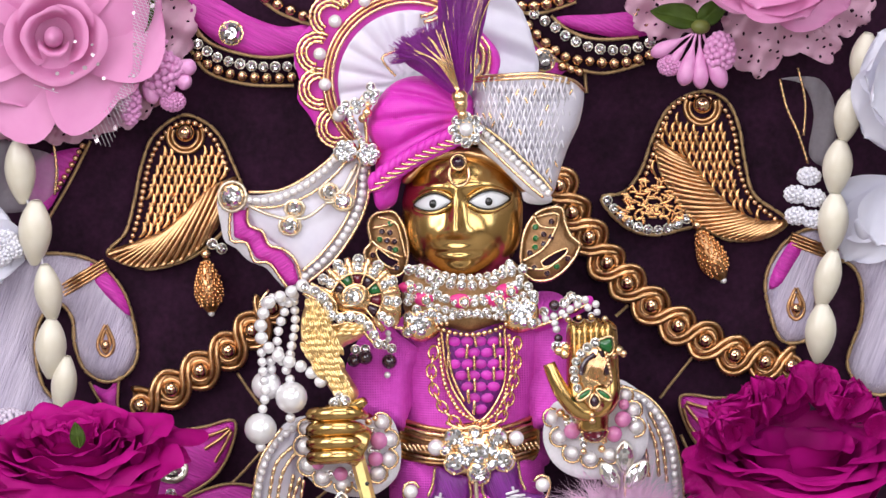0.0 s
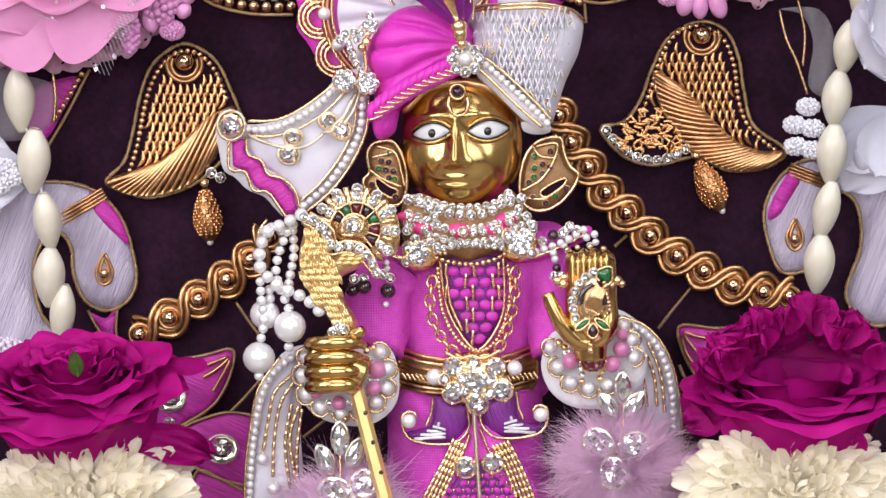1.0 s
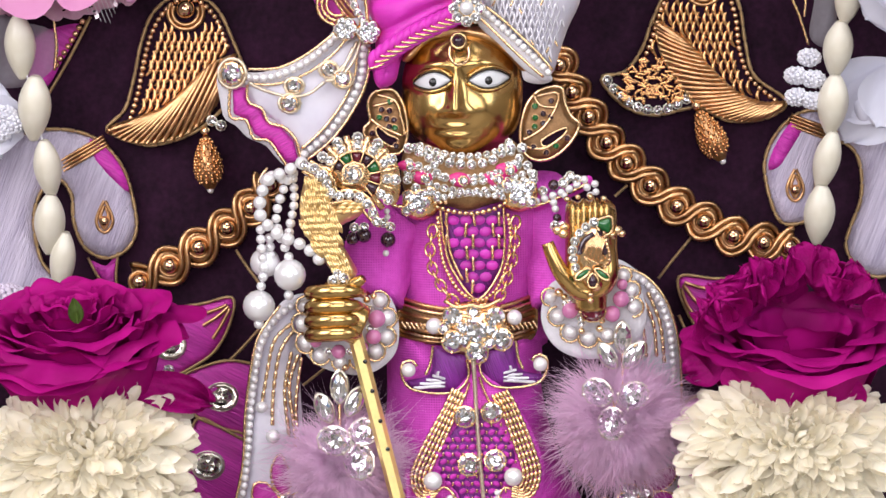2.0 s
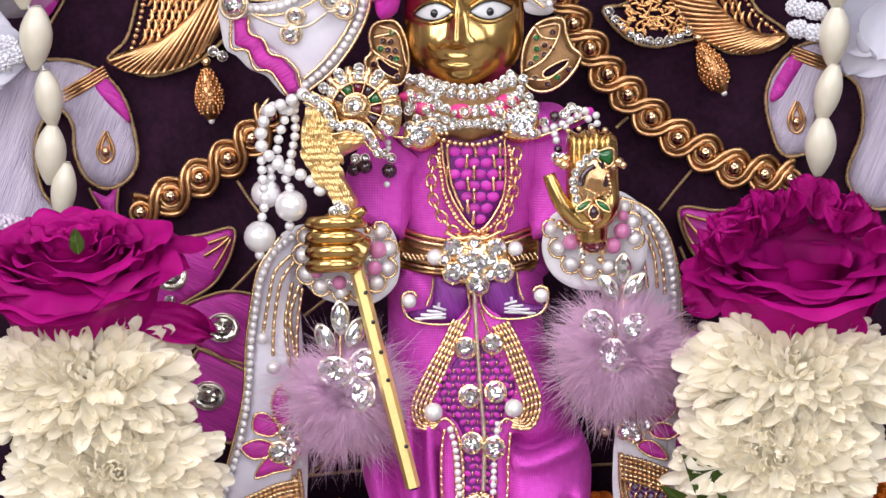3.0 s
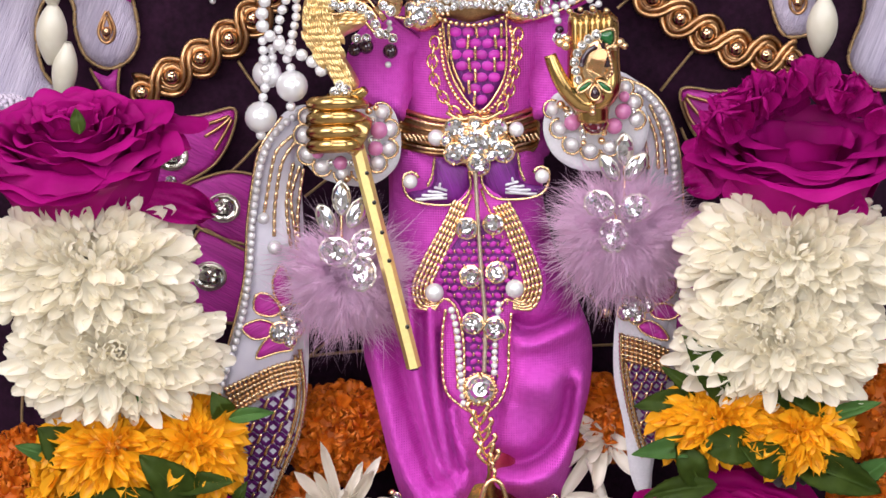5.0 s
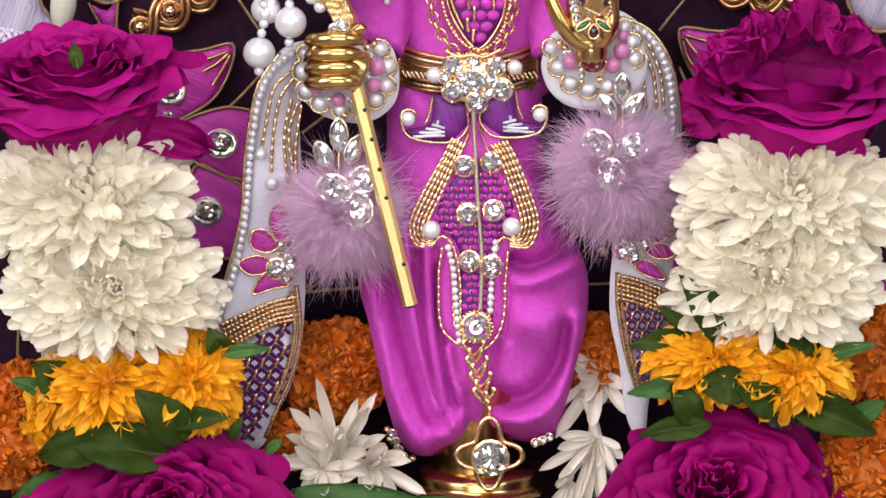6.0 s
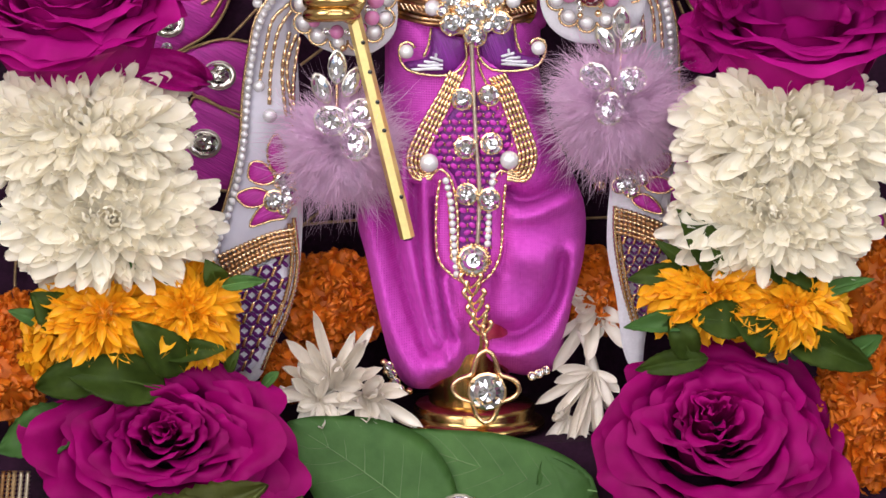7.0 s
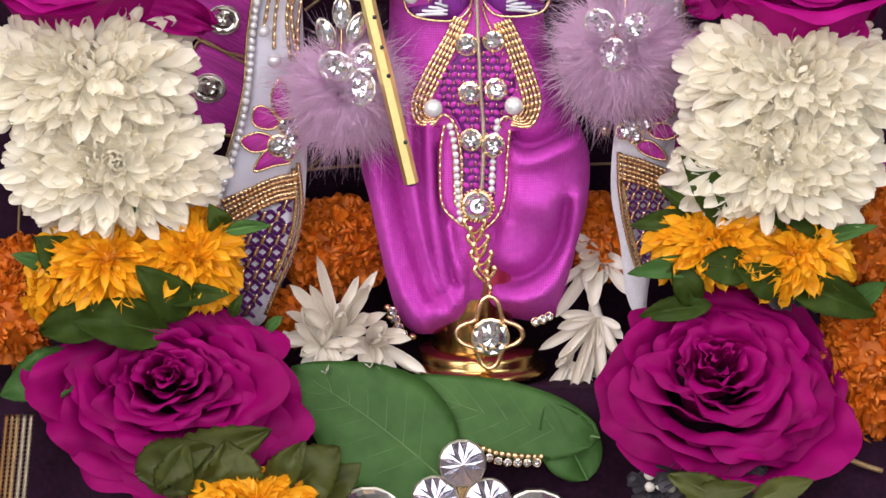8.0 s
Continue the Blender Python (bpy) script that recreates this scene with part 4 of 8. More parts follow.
belt = part("belt", (lambda b: (patch(b, MID, [(708, 474), (745, 486), (830, 496), (910, 486), (948, 470), (948, 540), (900, 552), (830, 556), (745, 552), (708, 540)], 362, dome=6, step=12, n=4, back=20, shape=lambda x, y: -46 * abs((x - 828) / 122) ** 2.4), b)[1])(bmesh.new()), collar_gold, dress, "broad gold zari belt with pearls")
for i, (a, r) in enumerate(((0, 5), (11, 5), (24, 4), (38, 4.5), (48, 5), (58, 5), (66, 4.5))):
    cord_part("gold_braid", MID, [[(708, 470 + a, 328), (750, 484 + a * 0.95, 360), (790, 491 + a * 0.9, 370), (830, 494 + a * 0.9, 372), (868, 491 + a * 0.9, 370), (905, 482 + a * 0.95, 360), (947, 466 + a, 328)]], 368, r, zari if i in (1, 5) else antique, belt, rib=0.4, step=4)
segs = []
for i in range(30):
    x = 712 + i * 8
    segs.append((x, 512 + 8 * math.sin((x - 700) / 80), x + 8, 524 + 8 * math.sin((x - 700) / 80), 2.2))
dashes("braid_stitch", WIRE_ZARI, MID, segs, 376, belt)
balls(PEARL, "pearl", MID, [(769, 521, 15), (911, 506, 14)], 384, 15, belt)

# neckline inset: lozenges of pink thread between gold bars
inset = part("neckline_inset", (lambda b: (patch(b, MID, [(782, 315), (890, 312), (893, 380), (882, 425), (845, 470), (808, 425), (790, 380)], 364, dome=4, step=10, back=14), b)[1])(bmesh.new()), purple_thread, dress, "purple thread inset under a lattice of pink lozenges and gold bars")
lozenge = bmesh.new()
bmesh.ops.create_uvsphere(lozenge, u_segments=8, v_segments=5, radius=1)
lozenge = finish("lozenge", lozenge, pink_bit)
segs = []
for row in range(7):
    for col in range(6):
        x = 792 + col * 23 + (row % 2) * 11.5
        y = 332 + row * 20
        if inside((x, y), [(786, 316), (888, 314), (888, 380), (878, 425), (845, 462), (812, 425), (792, 380)]):
            if (row + col) % 2 == 0:
                segs.append((x, y - 13, x + random.uniform(-4, 4), y + 12, 3.2))
            piece("lozenge", lozenge, inset, facing(at(MID, x + 11, y + 2, 369), 1, random.uniform(-14, 14)) @ Matrix.Diagonal((size(11.5), size(8.8), size(4), 1)))
dashes("gold_bar", WIRE_ZARI, MID, segs, 375, inset)
cord_part("inset_edge", MID, [[(780, 312), (788, 380), (806, 430), (846, 474), (884, 428), (894, 380), (892, 310)], [(790, 318), (798, 390), (820, 440)]], 372, 3.2, zari, inset, rib=0.2, step=6)

# front panel
front = part("front_panel", (lambda b: (patch(b, LOW, [(838, 380), (868, 380), (905, 415), (945, 480), (968, 545), (955, 605), (912, 606), (900, 640), (904, 720), (888, 765), (852, 790), (815, 765), (785, 735), (780, 650), (782, 604), (738, 604), (724, 570), (742, 520), (775, 470), (800, 415)], 384, dome=9, step=11, wide=14, back=34, n=4), b)[1])(bmesh.new()), dress_cloth, dress, "stiff front panel worked in gold wire, rhinestones and pearls")
for k in range(5):
    o = k * 7.2
    cord_part("gold_wire", LOW, [[(806 + o * 0.75, 405 + o * 0.35), (790 + o * 0.8, 440 + o * 0.2), (752 + o * 1.0, 510 + o * 0.25), (732 + o * 1.0, 560 + o * 0.05), (744 + o * 0.75, 596 - o * 0.55), (775 + o * 0.1, 596 - o * 0.7)],
                                 [(900 - o * 0.9, 408 + o * 0.3), (918 - o * 0.9, 440 + o * 0.2), (945 - o * 0.95, 505 + o * 0.25), (959 - o * 1.0, 555 + o * 0.05), (944 - o * 0.75, 596 - o * 0.55), (908 + o * 0.1, 596 - o * 0.7)]], 398, 3.7, zari, front, step=2.6, bits=5)
part("mesh_ground", (lambda b: (patch(b, LOW, [(845, 440), (880, 470), (915, 520), (900, 560), (885, 610), (880, 740), (850, 760), (820, 740), (822, 610), (780, 550), (800, 490)], 394, dome=3, step=10, n=4, back=6), b)[1])(bmesh.new()), purple_thread, front, "purple thread ground")
segs = []
for row in range(22):
    for col in range(8):
        x, y = 780 + col * 17 + (row % 2) * 8.5, 470 + row * 13
        wide_ = 66 * math.exp(-((y - 535) / 45) ** 2) + 26
        if abs(x - 852) < wide_:
            piece("lozenge", lozenge, front, facing(at(LOW, x, y, 398), 1, 28 if row % 2 else -28) @ Matrix.Diagonal((size(7), size(4.6), size(3), 1)))
            segs.append((x + 8.5, y - 3, x + 8.5, y + 3, 2.0))
dashes("gold_stitch", WIRE_ZARI, LOW, segs, 401, front)
cord_part("gold_edge", LOW, [[(770, 600), (788, 580), (810, 600), (822, 660), (824, 740), (835, 765)], [(790, 598), (784, 650), (788, 735), (815, 768), (845, 785)], [(920, 590), (895, 582), (880, 620), (876, 690), (872, 760)], [(906, 604), (902, 660), (900, 720), (886, 760), (858, 785)], [(802, 606), (808, 660), (812, 740)]], 399, 3.2, zari, front, step=2.8, bits=5)
row_of(PEARL, "seed_pearl", LOW, [(800, 600), (810, 640), (815, 700), (822, 765)], 400, 6.2, front)
row_of(PEARL, "seed_pearl", LOW, [(884, 590), (878, 650), (876, 710)], 400, 6.2, front)
cord_part("twisted_cord", LOW, [[(842, 355), (846, 430), (852, 520), (860, 620), (858, 710)]], 404, 4.6, silver_braid, front, rib=0.3, step=4, label="twisted silver-gold cord")
stones(GEM_GOLD, "gold_set_rhinestone", LOW, [(827, 455, 20), (875, 447, 20), (834, 540, 21), (880, 533, 20), (838, 623, 20), (877, 632, 21), (851, 740, 27)], 404, 19, front)
bm = bmesh.new()
for i in range(26):
    a = i * 2 * math.pi / 26
    bmesh.ops.create_icosphere(bm, subdivisions=1, radius=size(3.4), matrix=Matrix.Translation(at(LOW, 851 + 29 * math.cos(a), 740 + 28 * math.sin(a), 404)))
part("stone_setting", bm, bright_gold, front, kind="stuff")
balls(PEARL, "pearl", LOW, [(770, 569, 17), (912, 562, 17)], 412, 16, front)
for sx, ox in ((1, 0), (-1, 1687)):
    X = lambda x: ox + sx * x
    dy = 0 if sx > 0 else -10
    w_ = part("side_wing", (lambda b: (patch(b, LOW, [(X(772), 332 + dy), (X(800), 340 + dy), (X(833), 352 + dy), (X(830), 385 + dy), (X(812), 408 + dy), (X(775), 412 + dy), (X(735), 405 + dy), (X(722), 392 + dy), (X(765), 380 + dy)], 384, dome=8, step=9, n=4, back=20), b)[1])(bmesh.new()), purple_thread, front, "deep purple silk wing with white feather stitches")
    dashes("white_stitch", WIRE_WHITE, LOW, [(X(736 + i * 5.5), 404 - i * 3.6 + dy + (i % 2) * 5, X(792 - (i % 3) * 7), 402 - i * 2.2 + dy, 2.9) for i in range(9)], 396, w_)
    cord_part("gold_edge", LOW, [[(X(770), 330 + dy), (X(766), 360 + dy), (X(757), 382 + dy)], [(X(830), 355 + dy), (X(833), 385 + dy), (X(812), 410 + dy), (X(770), 414 + dy), (X(730), 405 + dy), (X(716), 385 + dy), (X(716), 362 + dy), (X(732), 356 + dy), (X(742), 366 + dy)]], 396, 3.4, zari, w_, rib=0.4, step=5)
    balls(PEARL, "pearl", LOW, [(X(727), 373 + dy, 13)], 398, 13, w_)
    cord_part("gold_edge", LOW, [[(X(835), 395 + dy), (X(826), 420 + dy), (X(812), 450 + dy)]], 396, 3.2, zari, w_, rib=0.4, step=5)

# belt brooch
brooch = thing("belt_brooch", "large flower brooch of gold-set rhinestones on the belt", "brooch", at(LOW, 845, 300, 385))
part("setting", (lambda b: (patch(b, LOW, [(788, 290), (800, 260), (845, 250), (885, 255), (905, 300), (890, 335), (860, 352), (830, 350), (800, 335)], 376, dome=12, step=10, back=8), b)[1])(bmesh.new()), bright_gold, brooch, "gold openwork setting")
stones(GEM_GOLD, "gold_set_rhinestone", LOW, [(845, 302, 25), (806, 322, 21), (805, 277, 19), (880, 278, 19), (892, 318, 21), (848, 342, 21), (822, 298, 13), (870, 300, 13), (842, 270, 14), (826, 322, 12), (868, 325, 12), (790, 300, 11)], 393, 14, brooch)
cord_part("gold_curl", LOW, [[(790, 250), (815, 262), (840, 258), (860, 262), (890, 248)], [(800, 262), (820, 276), (850, 280)], [(815, 332), (840, 318), (862, 330)]], 396, 3.5, bright_gold, brooch, rib=0)

# ---- chains and collar ----


def link_chain(s, pts, d, r, wire, parent, step):
    p = line(s, pts, d, step=step)
    for i, (a, b) in enumerate(zip(p, p[1:])):
        m = (b - a).to_track_quat("X", "Y").to_matrix().to_4x4()
        lay = pose(0, 0, 0, (90 if i % 2 else 40), 0, 0)
        piece("chain_link", LINK, parent, Matrix.Translation((a + b) / 2) @ m @ Matrix.Diagonal(((b - a).length * 0.72, size(r, d), size(r, d), 1)) @ lay)


bm = bmesh.new()
tube(bm, [Vector((math.cos(i * math.pi / 12), math.sin(i * math.pi / 12), 0)) for i in range(24)], 0.2, 8, True)
LINK = finish("chain_link", bm, bright_gold)
necklace = thing("necklace", "wide collar necklace of rhinestones, pink enamel drops and gold chains", "necklace", at(MID, 830, 300, 372))
collar = part("collar", (lambda b: (patch(b, MID, [(715, 215), (745, 196), (790, 212), (830, 218), (880, 208), (905, 190), (935, 225), (952, 275), (940, 300), (900, 300), (870, 305), (830, 318), (790, 308), (765, 312), (730, 300), (712, 265)], 366, dome=12, step=11, n=4, wide=20, back=16), b)[1])(bmesh.new()), collar_gold, necklace, "gold filigree collar")
for r_, pts, d_ in ((9.5, [(724, 206), (750, 214), (790, 230), (830, 235), (872, 228), (898, 208), (925, 206)], 388), (7, [(745, 202), (785, 216), (830, 221), (875, 214), (902, 196)], 386), (8, [(725, 232), (760, 244), (800, 262), (835, 266), (870, 258), (905, 236), (935, 238)], 389), (7, [(722, 248), (760, 268), (800, 280), (835, 284), (875, 276), (915, 256), (940, 250)], 388), (6, [(735, 240), (775, 256), (830, 258), (885, 248), (920, 226)], 387), (8.5, [(722, 262), (745, 282), (775, 290)], 388), (8.5, [(885, 285), (915, 270), (945, 262)], 388), (6.5, [(775, 296), (800, 290), (830, 286), (860, 288), (890, 292)], 386), (8, [(905, 212), (930, 232), (945, 252)], 390), (8, [(735, 205), (765, 228), (775, 250)], 390)):
    row_of(GEM, "rhinestone", MID, pts, d_, r_, collar, gap=2.1, stone_like=True)
for x, y, r, ax in ((722, 238, 15, 20), (748, 258, 17, -10), (815, 262, 18, 0), (877, 260, 18, 15), (898, 244, 17, 40)):
    bm = bmesh.new()
    patch(bm, MID, [(x - r * 1.2, y - r * 0.2), (x - r * 0.4, y - r * 0.7), (x + r * 0.6, y - r * 0.6), (x + r * 1.2, y), (x + r * 0.5, y + r * 0.7), (x - r * 0.5, y + r * 0.6)], 388, dome=6, step=6, back=8)
    part("enamel_drop", bm, enamel_pink, collar, "pink enamel drop")
    stones(GEM_GOLD, "gold_set_rhinestone", MID, [(x + r * 0.35, y + 2, r * 0.5)], 394, 9, collar)
row_of(BALL_ZARI, "gold_bead", MID, [(775, 310), (800, 318), (835, 322), (870, 316), (895, 304)], 380, 5, collar)
row_of(BALL_ZARI, "gold_bead", MID, [(735, 300), (760, 302), (790, 302)], 384, 4.5, collar)
for cx, cy, sx in ((745, 302, 1), (918, 288, -1)):
    bm = bmesh.new()
    patch(bm, MID, [(cx - 32, cy), (cx - 22, cy - 26), (cx + 10, cy - 30), (cx + 34, cy - 14), (cx + 30, cy + 18), (cx, cy + 32), (cx - 24, cy + 22)], 372, dome=10, step=9, back=10)
    f = part("gold_boss", bm, bright_gold, necklace, "gold flower boss with rhinestones")
    stones(GEM_GOLD, "gold_set_rhinestone", MID, [(cx + 12 * math.cos(i * 1.26) - 4 * sx, cy + 12 * math.sin(i * 1.26), 11) for i in range(5)] + [(cx - 4 * sx, cy, 9), (cx - 24 * sx, cy + 14, 10), (cx + 18 * sx, cy - 18, 10), (cx - 22 * sx, cy - 12, 10)], 390, 9, f)
link_chain(MID, [(768, 345), (762, 380), (766, 420), (785, 455), (812, 482), (850, 496), (885, 470), (903, 425), (912, 380), (914, 330)], 386, 11, 2, necklace, 17)
row_of(BALL_ZARI, "gold_bead", MID, [(776, 330), (780, 380), (790, 420), (815, 460), (850, 476), (880, 455), (898, 410), (905, 360), (900, 325)], 382, 4.2, necklace, gap=1.9)
row_of(PEARL, "seed_pearl", MID, [(935, 305), (975, 292), (1010, 278), (1035, 262)], 372, 7.5, necklace)
cord_part("gold_cord", MID, [[(938, 312), (980, 298), (1015, 282), (1042, 268)], [(720, 310), (700, 308), (690, 300)]], 368, 4, zari, necklace, step=6)

# shoulder clip with beads
clip = thing("shoulder_ornament", "pearl and rhinestone shoulder ornament on the pink sleeve", "ornament", at(MID, 990, 275, 350))
part("pink_braid", (lambda b: (patch(b, MID, [(945, 300), (985, 285), (1040, 255), (1050, 268), (1030, 285), (985, 305), (950, 318)], 350, dome=10, step=8, back=30), b)[1])(bmesh.new()), turban_cloth, clip, "pink silk braid")
balls(PEARL, "seed_pearl", MID, [(1040, 276, 7), (1054, 270, 7), (1056, 284, 6.5), (1046, 290, 6.5), (981, 303, 7), (984, 314, 7), (1000, 290, 6)], 372, 7, clip)
balls(BEAD_GARNET, "garnet_bead", MID, [(981, 272, 10), (987, 330, 8)], 372, 10, clip)
stones(GEM, "rhinestone", MID, [(1010, 256, 9), (1022, 262, 9), (998, 268, 9), (962, 282, 9), (984, 344, 10), (997, 346, 10), (1004, 262, 8)], 374, 9, clip)
for x, y in ((680, 338), (692, 345), (628, 346), (645, 346)):
    stones(GEM, "rhinestone", MID, [(x, y, 9)], 372, 9, clip)
balls(BEAD_GARNET, "garnet_bead", MID, [(688, 368, 14), (645, 360, 14), (625, 366, 12)], 370, 14, clip)
balls(PEARL, "seed_pearl", MID, [(686, 318, 5.5), (687, 328, 5.5), (684, 392, 6)], 372, 6, clip)

# ---- the flute and what crowns it ----
flute = thing("flute", "square-cut gold flute with round finger holes held in the fist", "flute", at(LOW, 735, 700, 440))
a, b = at(LOW, 612, 232, 440), at(LOW, 734, 702, 440)
bm = bmesh.new()
tube(bm, [a.lerp(b, i / 20) for i in range(21)], size(13.5, 440), 6)
ob = part("tube", bm, [flute_gold], flute, smooth=False)
# dark flattened balls stand for the shade in the holes and open end
hole = bmesh.new()
bmesh.ops.create_uvsphere(hole, u_segments=12, v_segments=6, radius=1)
hole = finish("finger_hole_shade", hole, eye_dark)
for x, y in ((650, 358), (663, 410), (677, 463), (690, 513), (722, 630)):
    piece("finger_hole_shade", hole, flute, facing(at(LOW, x, y, 453), 1) @ Matrix.Diagonal((size(3.8), size(3.8), size(1.5), 1)))
piece("tube_end_shade", hole, flute, facing(at(LOW, 735, 704, 436), 1) @ pose(0, 0, 0, 60, 0, 12) @ Matrix.Diagonal((size(9), size(9), size(2.5), 1)))

finial = thing("flute_finial", "gold bird-shaped finial with rhinestone crest and jewelled fan", "finial", at(MID, 600, 430, 450))
bm = bmesh.new()
patch(bm, MID, [(622, 436), (596, 432), (570, 398), (545, 360), (532, 325), (534, 285), (548, 250), (566, 246), (584, 276), (592, 300), (632, 302), (646, 316), (632, 330), (604, 345), (603, 368), (622, 400), (634, 425)], 432, dome=26, step=7, wide=34, back=20, n=4,
      shape=lambda x, y: 3 * noise.noise((x * 0.11, y * 0.05, 0)))
neck_ = part("bird_neck", bm, finial_gold, finial, "bright gold bird neck with hammered feathers")
bm = bmesh.new()
NECK = [(618, 434), (596, 430), (570, 398), (545, 360), (534, 325), (536, 285), (548, 252), (564, 250), (582, 278), (590, 304), (604, 345), (603, 368), (620, 400), (632, 424)]
for i in range(17):
    for k in range(9):
        y = 256 + 11 * i
        x = 528 + 12 * k + 6 * (i % 2)
        if inside((x, y), NECK) and inside((x, y - 8), NECK):
            u = 1.0 if y > 340 else 0.3
            q0, u = random.uniform(-3, 3), u + random.uniform(-0.5, 0.5)
            for o in (-4.5, 0, 4.5):
                tube(bm, line(MID, [(x - 5 * u + o * 0.5, y - 11, 456), (x + o, y + q0, 463 + q0 - abs(o) * 0.5), (x + 6 * u, y + 12, 459)], 458, n=4), size(2.3), 5, taper=lambda q: 0.45 + 0.55 * math.sin(math.pi * q))
for k in range(9):
    x = 598 + k * 5
    tube(bm, line(MID, [(x - 9, 322 - (k % 3) * 6, 455), (x + 5, 318 - (k % 3) * 7, 460), (x + 15, 318 - (k % 3) * 6, 452)], 455, n=4), size(4), 6, taper=lambda q: 0.4 + 0.6 * math.sin(math.pi * q))
part("feather_relief", bm, finial_gold, neck_, "raised gold feathers", kind="stuff")
row_of(GEM, "rhinestone", MID, [(540, 236), (560, 244), (575, 258), (583, 278), (592, 292), (618, 288), (642, 296), (660, 318), (668, 336)], 462, 9.5, finial, gap=1.95, stone_like=True)
cord_part("gold_rim", MID, [[(536, 246), (556, 256), (568, 272), (574, 292), (586, 303), (615, 299), (636, 306), (650, 324), (672, 345), (664, 312), (644, 286), (618, 279), (598, 282), (592, 262), (575, 244), (550, 228)]], 456, 3, bright_gold, finial, rib=0)
fan = part("fan", (lambda b: (patch(b, MID, [(585, 262), (580, 215), (600, 196), (640, 188), (676, 202), (702, 228), (710, 262), (706, 300), (690, 306), (660, 284), (620, 284)], 438, dome=6, step=9, back=12, n=4), b)[1])(bmesh.new()), bright_gold, finial, "gold fan with rhinestones and coloured enamel")
CX, CY = 632, 256
for i in range(9):
    a0 = radians(212 - i * 31)
    u, v = math.cos(a0), -math.sin(a0)
    stones(GEM, "rhinestone", MID, [(CX + u * 54, CY + v * 54, 9), (CX + u * 69, CY + v * 69, 10)], 452, 9, fan)
    a1 = a0 - radians(15)
    bm = bmesh.new()
    tube(bm, [at(MID, CX + math.cos(a1) * r, CY - math.sin(a1) * r, 450) for r in (44, 58, 74)], size(5.5), 6)
    part("fan_rib", bm, bright_gold, fan)
    if 1 < i < 9:
        bm = bmesh.new()
        patch(bm, MID, [(CX + math.cos(a0 + q) * r, CY - math.sin(a0 + q) * r) for q, r in ((-0.24, 44), (-0.22, 24), (0.22, 24), (0.24, 44), (0, 46))], 448, dome=3, step=6, n=0, back=5)
        part("enamel", bm, (emerald, ruby, garnet)[i % 3], fan)
        cord_part("enamel_rim", MID, [[(CX + math.cos(a1) * 20, CY - math.sin(a1) * 20), (CX + math.cos(a1) * 45, CY - math.sin(a1) * 45)]], 452, 1.8, bright_gold, fan, rib=0)
cord_part("fan_rim", MID, [[(CX + 45 * math.cos(radians(220 - i * 13)), CY - 45 * math.sin(radians(220 - i * 13))) for i in range(21)]], 452, 3, bright_gold, fan, rib=0)
cord_part("stone_rim", MID, [[(607, 262), (610, 242), (626, 232), (645, 238), (644, 256), (628, 268), (607, 268)]], 458, 3.5, bright_gold, fan, rib=0)
stones(GEM_GOLD, "drop_stone", MID, [(626, 252, 18)], 456, 18, fan)
stones(GEM, "rhinestone", MID, [(590, 440, 10), (608, 437, 11), (598, 428, 8)], 466, 10, finial)

# pearl strings beside the flute
strings = thing("pearl_strings", "looped strings of white pearls ending in three large pearls", "pearls", at(MID, 480, 480, 440))
row_of(PEARL, "pearl", MID, [(535, 232), (505, 248), (475, 262), (462, 295), (462, 325), (478, 345), (500, 362), (525, 372), (548, 385), (566, 402)], 450, 11.5, strings, gap=1.85)
row_of(PEARL, "pearl", MID, [(520, 250), (490, 262), (478, 250), (470, 262)], 436, 10, strings, gap=1.9)
row_of(PEARL, "pearl", MID, [(510, 262), (495, 300), (490, 340), (505, 380), (512, 398)], 436, 9, strings, gap=1.9)
row_of(PEARL, "pearl", MID, [(520, 260), (522, 300), (515, 340), (510, 370)], 428, 8.5, strings, gap=1.9)
row_of(PEARL, "pearl", MID, [(462, 350), (464, 385), (468, 420), (463, 450)], 444, 8.8, strings, gap=1.85)
row_of(PEARL, "pearl", MID, [(478, 365), (480, 395)], 432, 9, strings, gap=1.85)
balls(PEARL, "large_pearl", MID, [(459, 485, 29, 440), (514, 430, 29, 444), (470, 408, 27, 420), (459, 517, 9, 440), (512, 466, 9, 440), (549, 244, 13, 430)], 440, 29, strings)
cord_part("gold_loop", MID, [[(475, 240), (460, 262), (458, 290)]], 430, 3, zari, strings)

# ---- headdress ----


def mesh_of(fn):
    b = bmesh.new()
    fn(b)
    return b


def padded(name, s, outline, d, material, parent, label="", **kw):
    return part(name, mesh_of(lambda b: patch(b, s, outline, d, **kw)), material, parent, label)


turban = thing("turban", "bright pink pleated silk turban with a white woven cone", "turban", at(TOP, 820, 260, 300))
PX, PY = 835, 205


def pleats(x, y):
    a = math.atan2(y - PY, PX - x)
    r = math.hypot(x - PX, y - PY)
    f = (a * 2.9 + 0.15 * math.sin(r * 0.03)) % 1.0
    return 20 * math.sqrt(max(0.0, 1 - (2 * f - 1) ** 2)) * min(1, r / 90) + 3 * noise.noise((x * 0.03, y * 0.03, 0))


padded("pink_wrap", TOP, [(808, 150), (770, 136), (725, 136), (690, 152), (660, 190), (650, 230), (662, 262), (664, 300), (660, 345), (672, 372), (700, 360), (712, 318), (745, 285), (800, 262), (835, 245), (838, 180)], 330, turban_cloth, turban,
       "pleated bright pink silk", dome=55, step=4.5, wide=75, back=60, shape=pleats)
